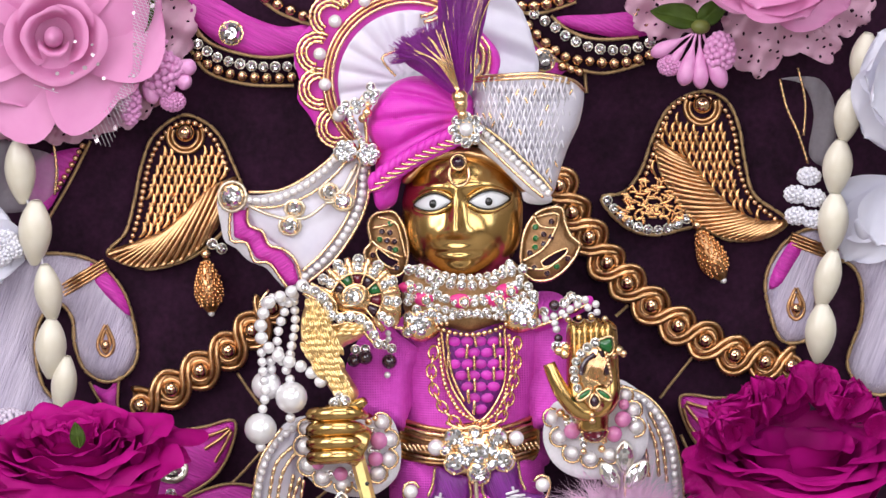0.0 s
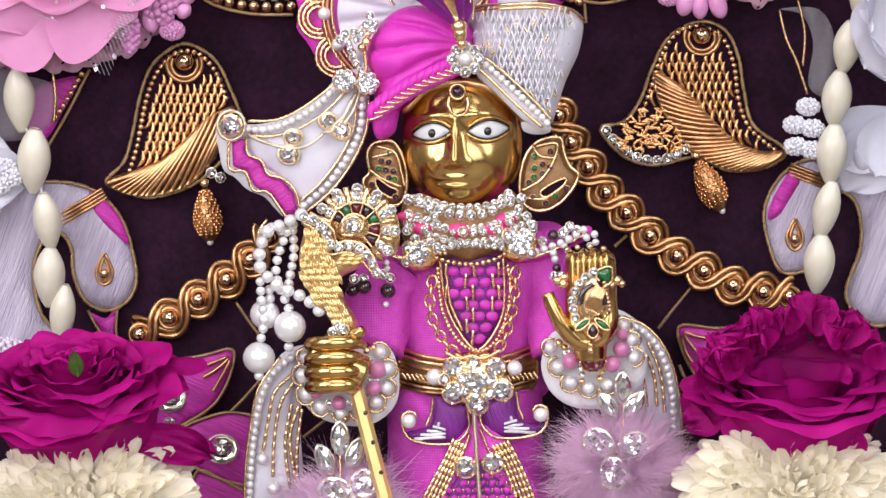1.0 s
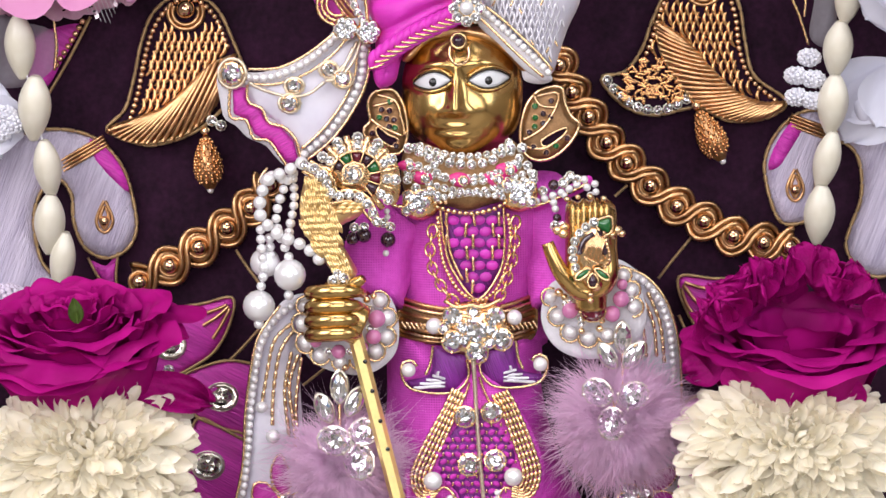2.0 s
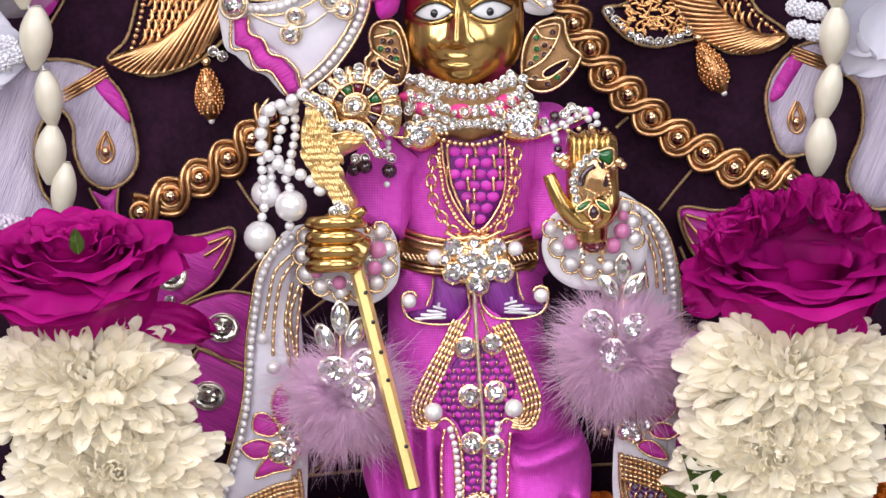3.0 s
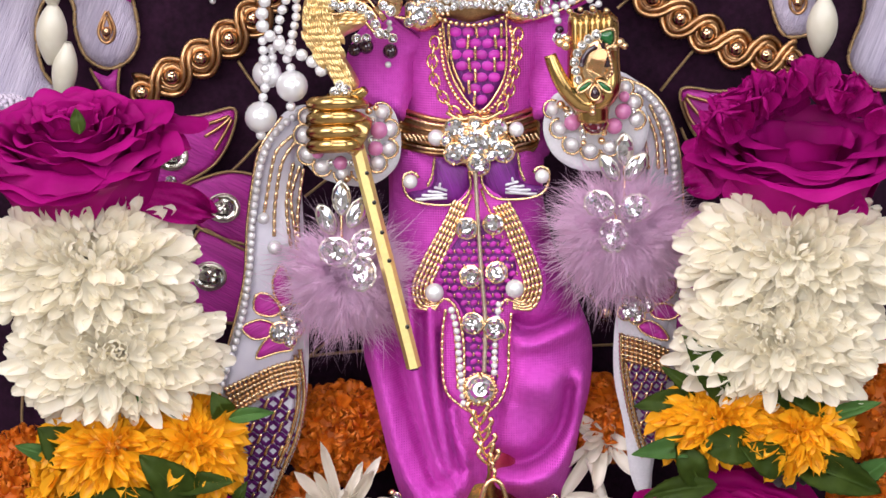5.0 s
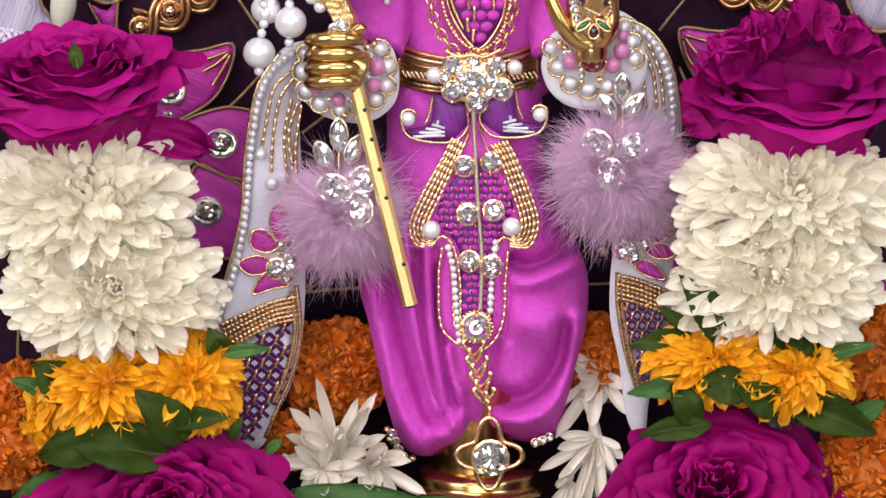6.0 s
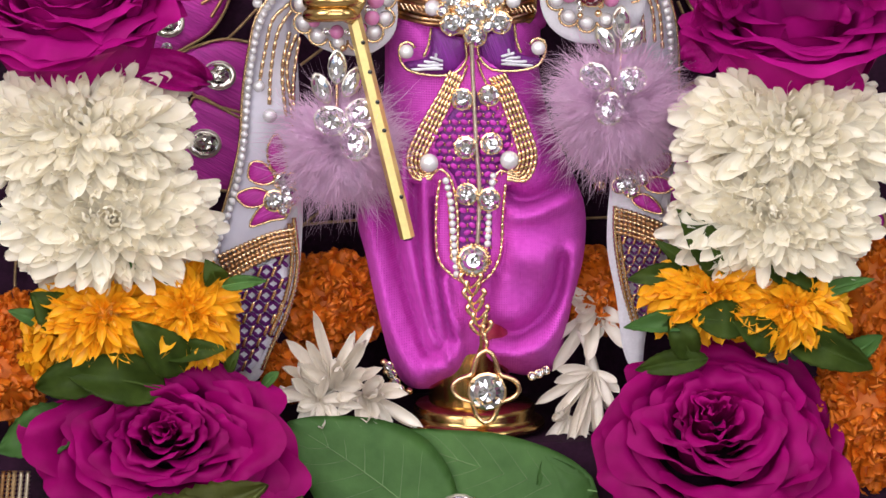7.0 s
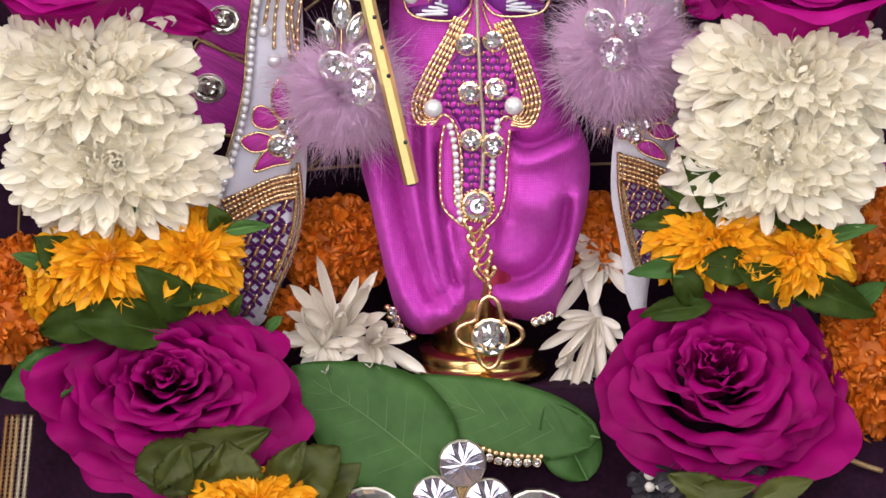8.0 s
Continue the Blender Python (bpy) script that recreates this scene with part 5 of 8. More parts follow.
# plaited edge
base = line(TOP, [(815, 238), (775, 256), (735, 276), (700, 298), (672, 318), (656, 338)], 400, step=15)
bm, gold = bmesh.new(), bmesh.new()
for i in range(len(base) - 2):
    run = (base[i + 2] - base[i]).normalized()
    out = run.cross(Vector((0, 1, 0)))
    for k in (1, -1):
        a, b, c = base[i] + out * (k * size(13)), base[i + 1] + out * (k * size(8)) - Vector((0, size(9), 0)), base[i + 2] - out * (k * size(2)) - Vector((0, size(6), 0))
        tube(bm, spline([a, b, c], 5), size(7.5), 9, taper=lambda t: 0.45 + 0.55 * math.sin(math.pi * min(1, 0.12 + t)))
        if k > 0:
            tube(gold, spline([p - Vector((0, size(7), 0)) for p in (a, b, c)], 5), size(2.4), 6)
plait = part("plait", bm, turban_cloth, turban, "plaited pink silk edge with gold thread", kind="stuff")
part("gold_thread", gold, zari, plait, kind="stuff")
padded("hair_band", TOP, [(712, 318), (745, 285), (800, 262), (850, 262), (905, 290), (940, 330), (930, 345), (880, 300), (820, 282), (760, 290), (725, 325)], 352, antique, turban, "brown-gold hair line under the turban", dome=18, step=9, wide=20, back=20)
# white cone
CONE = [(842, 140), (900, 132), (960, 130), (1010, 140), (1033, 160), (1026, 215), (1005, 262), (992, 300), (975, 346), (945, 322), (905, 285), (862, 252), (838, 222)]
cone = padded("white_cone", TOP, CONE, 330, satin_white, turban, "white satin cone woven with silver and gold thread", dome=60, step=10, wide=80, back=50, n=4)


def cone_depth(x, y):
    p = min(abs(x - 840), abs(1030 - x + (y - 160) * -0.28), 80) / 80
    return 330 + 60 * math.sqrt(max(0, 1 - (1 - min(max(p, 0), 1)) ** 2))


segs, gsegs = [], []
poly = smooth_outline(CONE, 4)
for row in range(16):
    for col in range(22):
        x, y = 842 + col * 10.5 + (row % 2) * 5.2, 150 + row * 14
        band = (x - 850) * 0.98 + 228 - 14
        if inside((x, y), poly) and inside((x + 14, y), poly) and inside((x, y - 13), poly) and y < band:
            k = 1 if row % 2 else -1
            segs.append((x - 3.4 * k, y - 13, x + 3.4 * k, y + 13, 2.5))
            if random.random() < 0.16:
                gsegs.append((x + 5 + 3 * k, y - 6, x + 5 - 3 * k, y + 6, 2.0))
for group_, mesh_, nm in ((segs, WIRE_WHITE, "silver_thread"), (gsegs, WIRE_ZARI, "gold_thread")):
    for sg in group_:
        dashes(nm, mesh_, TOP, [sg], cone_depth((sg[0] + sg[2]) / 2, (sg[1] + sg[3]) / 2) + 3, cone)
cord_part("gold_edge", TOP, [[(838, 138, 352), (900, 133, 392), (960, 131, 394), (1010, 141, 372), (1034, 160, 340)], [(838, 144, 354), (900, 140, 394), (960, 138, 396), (1008, 147, 374)]], 390, 3.6, zari, cone, rib=0.2, step=5)
bandp = padded("pearl_band", TOP, [(840, 232), (862, 238), (915, 282), (965, 330), (976, 352), (962, 358), (925, 335), (880, 290), (848, 262)], 385, felt, turban, "white felt band with a row of pearls between gold cords", dome=8, step=8, back=45, n=4)
row_of(PEARL, "seed_pearl", TOP, [(852, 232), (880, 256), (915, 288), (945, 316), (970, 342)], 396, 6.8, bandp, gap=1.85)
cord_part("gold_cord", TOP, [[(858, 226), (890, 250), (925, 282), (956, 312), (978, 338)]], 396, 3, zari, bandp, step=5)
cord_part("gold_cord", TOP, [[(842, 240), (870, 266), (905, 300), (940, 332), (962, 350)]], 396, 3, zari, bandp, step=5)
# side flap hanging behind the face
padded("cone_back", TOP, [(930, 320), (975, 346), (972, 360), (945, 362), (925, 352)], 352, felt, turban, "white felt edge", dome=8, step=8, back=20)

# plume
plume = thing("plume", "deep purple hair plume with gold threads in a gold socket", "plume", at(TOP, 815, 170, 400))
bm, bg = bmesh.new(), bmesh.new()
for i in range(1500):
    f = random.random()
    side = random.random()
    if side < 0.55:   # the bushy spray
        tip = (690 + 105 * f + random.uniform(-10, 10), 92 - 58 * f + random.uniform(-16, 26))
        mid = (745 + 40 * f, 110 - 20 * f)
    else:             # the tall smooth feather
        f = random.random()
        tip = (778 + 88 * f, -20 + 10 * (1 - f) + random.uniform(-10, 10))
        mid = (795 + 40 * f + random.uniform(-4, 4), 70 + random.uniform(-8, 8))
    dd = random.uniform(400, 424)
    gold = random.random() < 0.05
    tube(bg if gold else bm, line(TOP, [(812 + random.uniform(-7, 9), 168, 402), (mid[0], mid[1], dd + 6), (tip[0], tip[1], dd)], 400, n=4), size(1.0 if not gold else 0.9), 3, taper=lambda t: 1.2 - 0.8 * t)
for i in range(9):
    tube(bg, line(TOP, [(812 - i * 0.5, 160, 428), (800 - i * 3.4, 110, 434), (784 - i * 6.5, 40 + i * 6 + 12 * (i % 2), 430)], 430, n=5), size(1.1), 4)
part("hairs", bm, plume_hair, plume, "soft purple hairs", kind="stuff")
part("gold_threads", bg, bright_gold, plume, "fine gold threads", kind="stuff")
padded("feather_core", TOP, [(805, 165), (780, 80), (775, 0), (790, -30), (862, -30), (862, 20), (846, 90), (832, 160)], 392, plume_hair, plume, "dense purple feather", dome=10, step=10, back=6)
padded("spray_core", TOP, [(812, 172), (760, 140), (715, 110), (705, 85), (740, 60), (785, 60), (805, 120)], 392, plume_hair, plume, "dense purple spray", dome=10, step=10, back=6)
cord_part("gold_rachis", TOP, [[(838, 160), (842, 90), (850, 40), (866, 0), (872, -20)], [(833, 130), (836, 60), (856, 10)]], 410, 2.2, zari, plume)
bm = bmesh.new()
core_at = lambda x, y, rx, ry: bmesh.ops.create_uvsphere(bm, u_segments=20, v_segments=12, radius=1, matrix=Matrix.Translation(at(TOP, x, y, 428)) @ Matrix.Diagonal((size(rx), size(rx), size(ry), 1)))
core_at(813, 172, 14, 13)
core_at(815, 184, 12, 17)
core_at(818, 203, 8, 9)
part("socket", bm, bright_gold, plume, "polished gold bell socket")
jewel = thing("turban_jewel", "pearl flower jewel ringed with rhinestones on the turban", "jewel", at(TOP, 825, 230, 410))
padded("setting", TOP, [(825 + 29 * math.cos(i * 0.628), 230 + 29 * math.sin(i * 0.628)) for i in range(10)], 405, bright_gold, jewel, "gold setting", dome=6, step=8, back=20)
stones(GEM, "rhinestone", TOP, [(825 + 23 * math.cos(i * 0.785), 230 + 23 * math.sin(i * 0.785), 10) for i in range(8)], 415, 10, jewel)
balls(PEARL, "pearl", TOP, [(825, 229, 13)], 420, 13, jewel)
tilak = thing("forehead_jewel", "garnet bead in a gold loop on the forehead", "jewel", at(TOP, 811, 290, 395))
balls(BEAD_GARNET, "garnet_bead", TOP, [(811, 287, 11)], 384, 11, tilak)
cord_part("gold_ring", TOP, [[(811 + 13 * math.cos(i * 0.52), 287 + 13 * math.sin(i * 0.52)) for i in range(12)]], 384, 2.6, bright_gold, tilak, closed=True, rib=0)
cord_part("gold_loop", TOP, [[(797, 296, 380), (795, 312, 384), (803, 326, 388), (812, 330, 390), (824, 325, 388), (830, 312, 384), (828, 296, 380)]], 385, 2.8, bright_gold, tilak, rib=0)

# fan disc behind the turban
disc = thing("fan_disc", "pleated white satin disc edged with pink felt, gold scallops and pearls", "headdress", at(TOP, 720, 260, 250))
DX, DY = 726, 146


def disc_pleat(x, y):
    a = math.atan2(y - DY, x - DX)
    return 9 * abs(math.sin(a * 9.5)) ** 0.7


padded("pink_felt", TOP, [(604, 262), (572, 246), (548, 205), (526, 175), (530, 142), (520, 105), (530, 66), (552, 40), (560, 4), (580, -30), (700, -60), (860, -40), (872, 60), (880, 100), (860, 145), (760, 210), (650, 255)], 232, turban_cloth, disc, "bright pink felt ground", dome=5, step=14, n=4, back=10)
padded("pleated_satin", TOP, [(DX + 128 * math.cos(i * math.pi / 16), DY + 128 * math.sin(i * math.pi / 16)) for i in range(32)], 242, satin_white, disc, "pleated white satin", dome=4, step=5, n=2, back=8, shape=disc_pleat)
padded("pleated_satin", TOP, [(846, 60), (856, -20), (890, -20), (925, 20), (945, 80), (952, 140), (880, 150), (872, 110)], 262, satin_white, disc, "stiff white satin fold", dome=5, step=7, back=20, shape=lambda x, y: 7 * math.sin((x * 0.4 - y) * 0.09), n=2)
cord_part("pink_rim", TOP, [[(846, 62), (876, 100), (870, 140)]], 270, 9, turban_cloth, disc, rib=0)
for k, r in enumerate((138, 146, 153)):
    cord_part("gold_ring", TOP, [[(DX + r * math.cos(radians(130 + i * 10)), DY - 4 + r * math.sin(radians(130 + i * 10))) for i in range(22)]], 248, 4.2, zari if k != 1 else antique, disc, rib=0.4, step=4)
for cx, cy in ((592, 228), (560, 158), (556, 92), (580, 26), (634, -16), (700, -34)):
    an = math.atan2(cy - DY, cx - DX)
    for k, r in enumerate((20, 28, 36)):
        cord_part("gold_scallop", TOP, [[(cx + r * math.cos(an + radians(-105 + i * 15)) - 6 * math.cos(an), cy + r * math.sin(an + radians(-105 + i * 15)) - 6 * math.sin(an)) for i in range(15)]], 246 - k, 4.4, zari if k % 2 else bright_gold, disc, rib=0.45, step=5)
balls(PEARL, "pearl", TOP, [(600, 205, 12), (575, 150, 11.5), (566, 96, 11.5), (593, 38, 12), (645, 2, 11)], 256, 12, disc)
cord_part("gold_scallop", TOP, [[(846, 60), (866, 88), (862, 130), (846, 150)], [(842, 70), (856, 92), (852, 128), (840, 140)], [(836, 84), (846, 100), (842, 122)]], 276, 4.6, zari, disc, rib=0.45, step=5)
balls(PEARL, "pearl", TOP, [(836, 108, 10)], 280, 10, disc)
cord_part("gold_scallop", TOP, [[(744, 30), (770, 20), (790, -10)], [(750, 40), (778, 30), (800, 0)]], 262, 5, zari, disc, rib=0.45, step=5)
cord_part("gold_scallop", TOP, [[(700, 135), (680, 112), (678, 100), (700, 92), (715, 96)]], 330, 3, zari, disc, rib=0.45, step=5)

# rhinestone sprig and the white flap
sprig = thing("rhinestone_sprig", "rhinestone sprig with two flower clusters beside the turban", "hair jewel", at(TOP, 630, 270, 390))
stones(GEM, "rhinestone", TOP, [(656, 154, 9), (664, 166, 9), (650, 170, 9), (660, 178, 8), (640, 184, 8), (628, 182, 9), (612, 186, 9), (604, 196, 9), (618, 200, 8), (632, 196, 8), (622, 214, 7), (626, 226, 7), (632, 238, 7), (640, 250, 7)], 385, 8, sprig)
balls(BALL_ZARI, "gold_bead", TOP, [(650, 200, 9), (642, 210, 8), (652, 186, 7)], 380, 8, sprig)
cord_part("gold_stem", TOP, [[(610, 190), (625, 212), (634, 240), (640, 262)], [(650, 165), (630, 186), (615, 196)], [(645, 205), (648, 230), (650, 255)]], 378, 4, bright_gold, sprig, rib=0.2)
for cx, cy in ((611, 268), (652, 273)):
    stones(GEM, "rhinestone", TOP, [(cx + 13 * math.cos(i * 1.05), cy + 13 * math.sin(i * 1.05), 8.5) for i in range(6)] + [(cx, cy, 9)], 388, 8, sprig)
    padded("gold_boss", TOP, [(cx + 22 * math.cos(i * 0.785), cy + 22 * math.sin(i * 0.785)) for i in range(8)], 372, bright_gold, sprig, "gold setting", dome=6, step=8, back=14)
flap = thing("white_flap", "white satin turban flap with pearl edge and pink zigzag", "headdress", at(TOP, 530, 500, 360))
FL = [(655, 248), (655, 300), (652, 350), (632, 402), (596, 458), (560, 492), (530, 508), (508, 512), (486, 492), (470, 474), (440, 462), (418, 440), (398, 428), (390, 396), (384, 350), (405, 336), (440, 346), (480, 342), (530, 322), (572, 290), (606, 256)]
padded("felt_ground", TOP, FL, 340, felt, flap, "white felt backing", dome=5, step=12, back=14, n=4)
padded("satin_face", TOP, [(640, 268), (640, 310), (630, 360), (605, 410), (565, 460), (532, 480), (500, 440), (470, 420), (448, 400), (430, 366), (480, 366), (540, 345), (590, 305)], 349, satin_white, flap, "white satin face", dome=6, step=8, back=8, n=3, shape=lambda x, y: 3 * math.sin(x * 0.05 - y * 0.03))
zig = padded("pink_zigzag", TOP, [(412, 372), (436, 372), (438, 398), (462, 412), (474, 436), (500, 444), (520, 466), (530, 500), (512, 508), (496, 488), (478, 468), (452, 456), (438, 428), (414, 420)], 352, satin_pink_steep, flap, "zigzag of pink satin stitches edged with gold", dome=6, step=7, n=1, back=12)
cord_part("gold_edge", TOP, [[(408, 368), (408, 424), (436, 430), (450, 462), (476, 466), (496, 492), (510, 512)], [(438, 368), (440, 398), (464, 410), (476, 434), (502, 442), (524, 464), (534, 500)]], 358, 3.6, zari, zig, rib=0.4, step=5.5)
row_of(PEARL, "pearl", TOP, [(440, 354), (480, 354), (530, 334), (572, 304), (602, 272)], 358, 7.2, flap, gap=1.85)
row_of(PEARL, "pearl", TOP, [(642, 300), (640, 350), (618, 402), (580, 455), (540, 490)], 358, 7.2, flap, gap=1.9)
cord_part("gold_cord", TOP, [[(440, 340), (490, 338), (535, 318), (580, 285), (604, 262)]], 356, 3.4, zari, flap, rib=0.4, step=5)
cord_part("gold_cord", TOP, [[(445, 366), (490, 366), (545, 346), (590, 312), (612, 286)]], 358, 3.2, zari, flap, rib=0.4, step=5)
cord_part("gold_cord", TOP, [[(654, 300), (650, 355), (628, 408), (590, 462), (545, 500)]], 356, 3.6, zari, flap, rib=0.4, step=5)
cord_part("gold_cord", TOP, [[(632, 300), (628, 350), (606, 400), (570, 448), (535, 480)]], 358, 3.2, zari, flap, rib=0.4, step=5)
for swag in ([(440, 364), (470, 378), (510, 388), (545, 384), (575, 362)], [(590, 350), (615, 325), (632, 290)], [(606, 352), (628, 320), (640, 280)], [(575, 360), (600, 352), (625, 300)]):
    cord_part("gold_swag", TOP, [swag], 366, 3.4, silver_braid, flap, rib=0.3, step=4)
for cx, cy, r in ((521, 369, 17), (513, 400, 19), (582, 340, 17), (607, 356, 19)):
    stones(GEM_GOLD, "gold_set_rhinestone", TOP, [(cx, cy, r * 0.8)], 366, r, flap)
    cord_part("stone_edge", TOP, [[(cx + r * math.cos(i * 0.52), cy + r * 0.85 * math.sin(i * 0.52)) for i in range(12)]], 364, 3.4, silver_braid, flap, closed=True, rib=0.4, step=4)
stones(GEM_GOLD, "gold_set_rhinestone", TOP, [(411, 348, 20)], 368, 20, flap)
cord_part("stone_edge", TOP, [[(411 + 24 * math.cos(i * 0.52), 348 + 26 * math.sin(i * 0.52)) for i in range(12)]], 366, 4.2, silver_braid, flap, closed=True, rib=0.4, step=4)

# ---- earrings ----


def earring(outer, hole_, upper, ramp, gems, parent_label):
    e = thing("earring", parent_label, "earring", at(TOP, outer[0][0], outer[0][1], 330), group="earrings")
    # not pierced: dark gold and a velvet patch stand for the holes' shade
    padded("gold_plate", TOP, outer, 322, collar_gold, e, "solid gold plate, darkened for the shaded holes of openwork", dome=8, step=8, back=10)
    cord_part("rope_edge", TOP, [outer], 332, 3.6, zari, e, closed=True, rib=0.3, step=4)
    padded("dark_opening", TOP, hole_, 330.5, velvet, e, "dark patch for the shade in a hole of the plate", dome=1, step=7, back=2)
    cord_part("rope_edge", TOP, [hole_], 334, 2.6, zari, e, closed=True, rib=0.3, step=4)
    cord_part("rope_edge", TOP, upper, 335, 3.2, zari, e, rib=0.3, step=4)
    for i, (x, y) in enumerate(gems):
        piece("small_stone", (GEM_DARK, GEM_GREEN)[i % 3 == 0], e, facing(at(TOP, x, y, 333), size(6.2), i * 20))


GEM_DARK = gem_mesh("garnet_stone", garnet, antique, claws=False)
GEM_GREEN = gem_mesh("green_stone", emerald, antique, claws=False)
earring([(992, 368), (955, 374), (932, 402), (922, 445), (926, 480), (946, 496), (975, 494), (1005, 472), (1026, 436), (1010, 418), (1000, 395)], [(960, 462), (985, 446), (1005, 440), (996, 456), (975, 470), (962, 472)],
        [[(950, 384), (985, 378), (985, 402), (962, 440), (926, 462)], [(944, 380), (956, 400), (985, 404)], [(930, 474), (965, 476), (1000, 452)]], None, [(947, 402), (976, 392), (962, 415), (948, 422), (975, 420), (962, 432), (947, 438), (938, 448), (1005, 458), (985, 472), (968, 484), (945, 474)], "pierced gold earring set with small dark stones")
earring([(690, 374), (662, 380), (652, 400), (656, 430), (645, 445), (654, 468), (690, 488), (714, 482), (722, 450), (718, 415), (706, 386)], [(668, 440), (690, 455), (705, 462), (700, 476), (680, 468), (668, 455)],
        [[(668, 384), (700, 395), (712, 430), (718, 456)], [(655, 425), (675, 440), (712, 456)], [(660, 404), (685, 398), (700, 392)]], None, [(690, 396), (676, 410), (690, 412), (672, 424), (698, 428), (685, 426), (700, 442), (690, 440), (660, 452), (676, 478), (702, 474)], "pierced gold earring with small dark stones behind the fan")

# ---- jewelled cuffs, hand jewel ----


def cuff(s, outline, d, rows, parent_label, where):
    c = thing("cuff", parent_label, "cuff", at(s, where[0], where[1], d), group="cuffs")
    padded("felt_ground", s, outline, d - 10, felt, c, "scalloped white felt", dome=6, step=10, back=30, n=5)
    for x, y, r in rows["pearls"]:
        balls(PEARL, "pearl", s, [(x, y, r)], d + 6, r, c)
        a0 = math.atan2(y - where[1], x - where[0])
        cord_part("gold_scallop", s, [[(x + r * 1.45 * math.cos(a0 + radians(-100 + k * 25)), y + r * 1.45 * math.sin(a0 + radians(-100 + k * 25))) for k in range(9)]], d + 1, 3.0, zari, c, rib=0.4, step=4)
    balls(BEAD_PINK, "pink_bead", s, rows["pinks"], d + 14, 14, c)
    stones(GEM, "rhinestone", s, rows["stones"], d + 14, 8, c)
    balls(BALL_ZARI, "gold_bead", s, rows["golds"], d + 12, 6, c)
    return c


cuff(MID, [(545, 468), (600, 460), (640, 470), (672, 462), (692, 470), (706, 510), (704, 560), (682, 590), (650, 606), (615, 606), (575, 596), (545, 575), (528, 545), (530, 500)], 400,
     {"pearls": [(672, 476, 12), (686, 506, 12), (684, 540, 12), (665, 565, 12), (636, 580, 12), (604, 584, 11), (568, 572, 12), (543, 550, 13), (536, 516, 13), (541, 484, 11)], "pinks": [(668, 508, 16), (662, 540, 14), (640, 560, 13), (600, 566, 13), (560, 548, 11)],
      "stones": [(655, 525, 7), (664, 526, 7), (620, 566, 7), (582, 566, 7), (656, 490, 7)], "golds": [(650, 474, 7), (662, 468, 6), (648, 556, 6), (612, 594, 6)]}, "white felt cuff with pearls and pink beads under the fist", (600, 520))
cuff(MID, [(985, 440), (965, 470), (958, 505), (972, 545), (1005, 572), (1050, 580), (1095, 570), (1135, 540), (1145, 490), (1125, 440), (1100, 415), (1060, 430)], 396,
     {"pearls": [(975, 470, 11), (988, 504, 12), (1010, 532, 12), (1042, 542, 12), (1076, 536, 12), (1122, 488, 12), (1118, 458, 11), (1104, 432, 10)], "pinks": [(1010, 494, 15), (1084, 500, 15), (1100, 474, 15), (1102, 448, 10)],
      "stones": [(1010, 474, 7), (1002, 482, 7), (1028, 506, 7), (1030, 518, 7), (1118, 474, 6)], "golds": [(990, 462, 8), (1000, 470, 7), (1030, 530, 6), (1062, 526, 7), (1066, 512, 6)]}, "white felt cuff with pearls, pink beads and a ruby", (1050, 490))
RUBY = gem_mesh("ruby_stone", ruby, bright_gold, sides=10, long=0.8)
hj = thing("hand_jewel", "gold bird brooch with rhinestones and green stones on the palm", "brooch", at(MID, 1045, 400, 470))
padded("gold_plate", MID, [(1030, 345), (1060, 335), (1075, 350), (1080, 385), (1082, 410), (1062, 425), (1068, 450), (1052, 462), (1035, 450), (1024, 430), (1018, 400), (1022, 365)], 456, bright_gold, hj, "gold bird body", dome=12, step=6, back=12)
row_of(GEM, "rhinestone", MID, [(1052, 338), (1034, 350), (1020, 368), (1014, 392), (1020, 418)], 470, 8.5, hj, gap=1.9, stone_like=True)
bm = bmesh.new()
for i in range(7):
    tube(bm, line(MID, [(1036 + i * 4, 400 + i * 2, 472), (1045 + i * 3.6, 380 + i, 478), (1060 + i * 2, 356 + i * 2, 474)], 474, n=5), size(1.8), 6)
part("wirework", bm, bright_gold, hj, "fine gold wires", kind="stuff")
cord_part("enamel_edge", MID, [[(1026, 395), (1034, 372), (1052, 358)], [(1062, 352), (1066, 375), (1074, 395)]], 472, 5, garnet, hj, rib=0)
row_of(BALL_ZARI, "gold_bead", MID, [(1070, 356), (1076, 380), (1080, 402), (1072, 416)], 474, 3.6, hj)
padded("green_drop", MID, [(1056, 338), (1080, 330), (1082, 352), (1070, 356)], 466, emerald, hj, "green glass drop in a gold rim", dome=6, step=5, back=6)
cord_part("gold_rim", MID, [[(1054, 338), (1082, 328), (1084, 354), (1069, 359)]], 470, 2.4, bright_gold, hj, closed=True, rib=0)
for cx, cy, ax in ((1032, 430, 0.4), (1067, 430, -0.4)):
    o = [(cx + 14 * math.cos(t) * math.cos(ax) - 9 * math.sin(t) * math.sin(ax), cy + 14 * math.cos(t) * -math.sin(ax) + 9 * math.sin(t)) for t in [i * 0.785 for i in range(8)]]
    padded("green_drop", MID, o, 468, emerald, hj, "green glass drop", dome=5, step=5, back=8)
    cord_part("gold_rim", MID, [o], 471, 2.4, bright_gold, hj, closed=True, rib=0)
o = [(1050, 428), (1060, 442), (1056, 452), (1050, 454), (1044, 452), (1041, 442)]
padded("dark_drop", MID, o, 468, garnet, hj, "dark red glass drop", dome=5, step=5, back=8)
cord_part("gold_rim", MID, [o], 471, 2.4, bright_gold, hj, closed=True, rib=0)
piece("ruby_stone", RUBY, hj, facing(at(MID, 1050, 496, 424), size(23)))
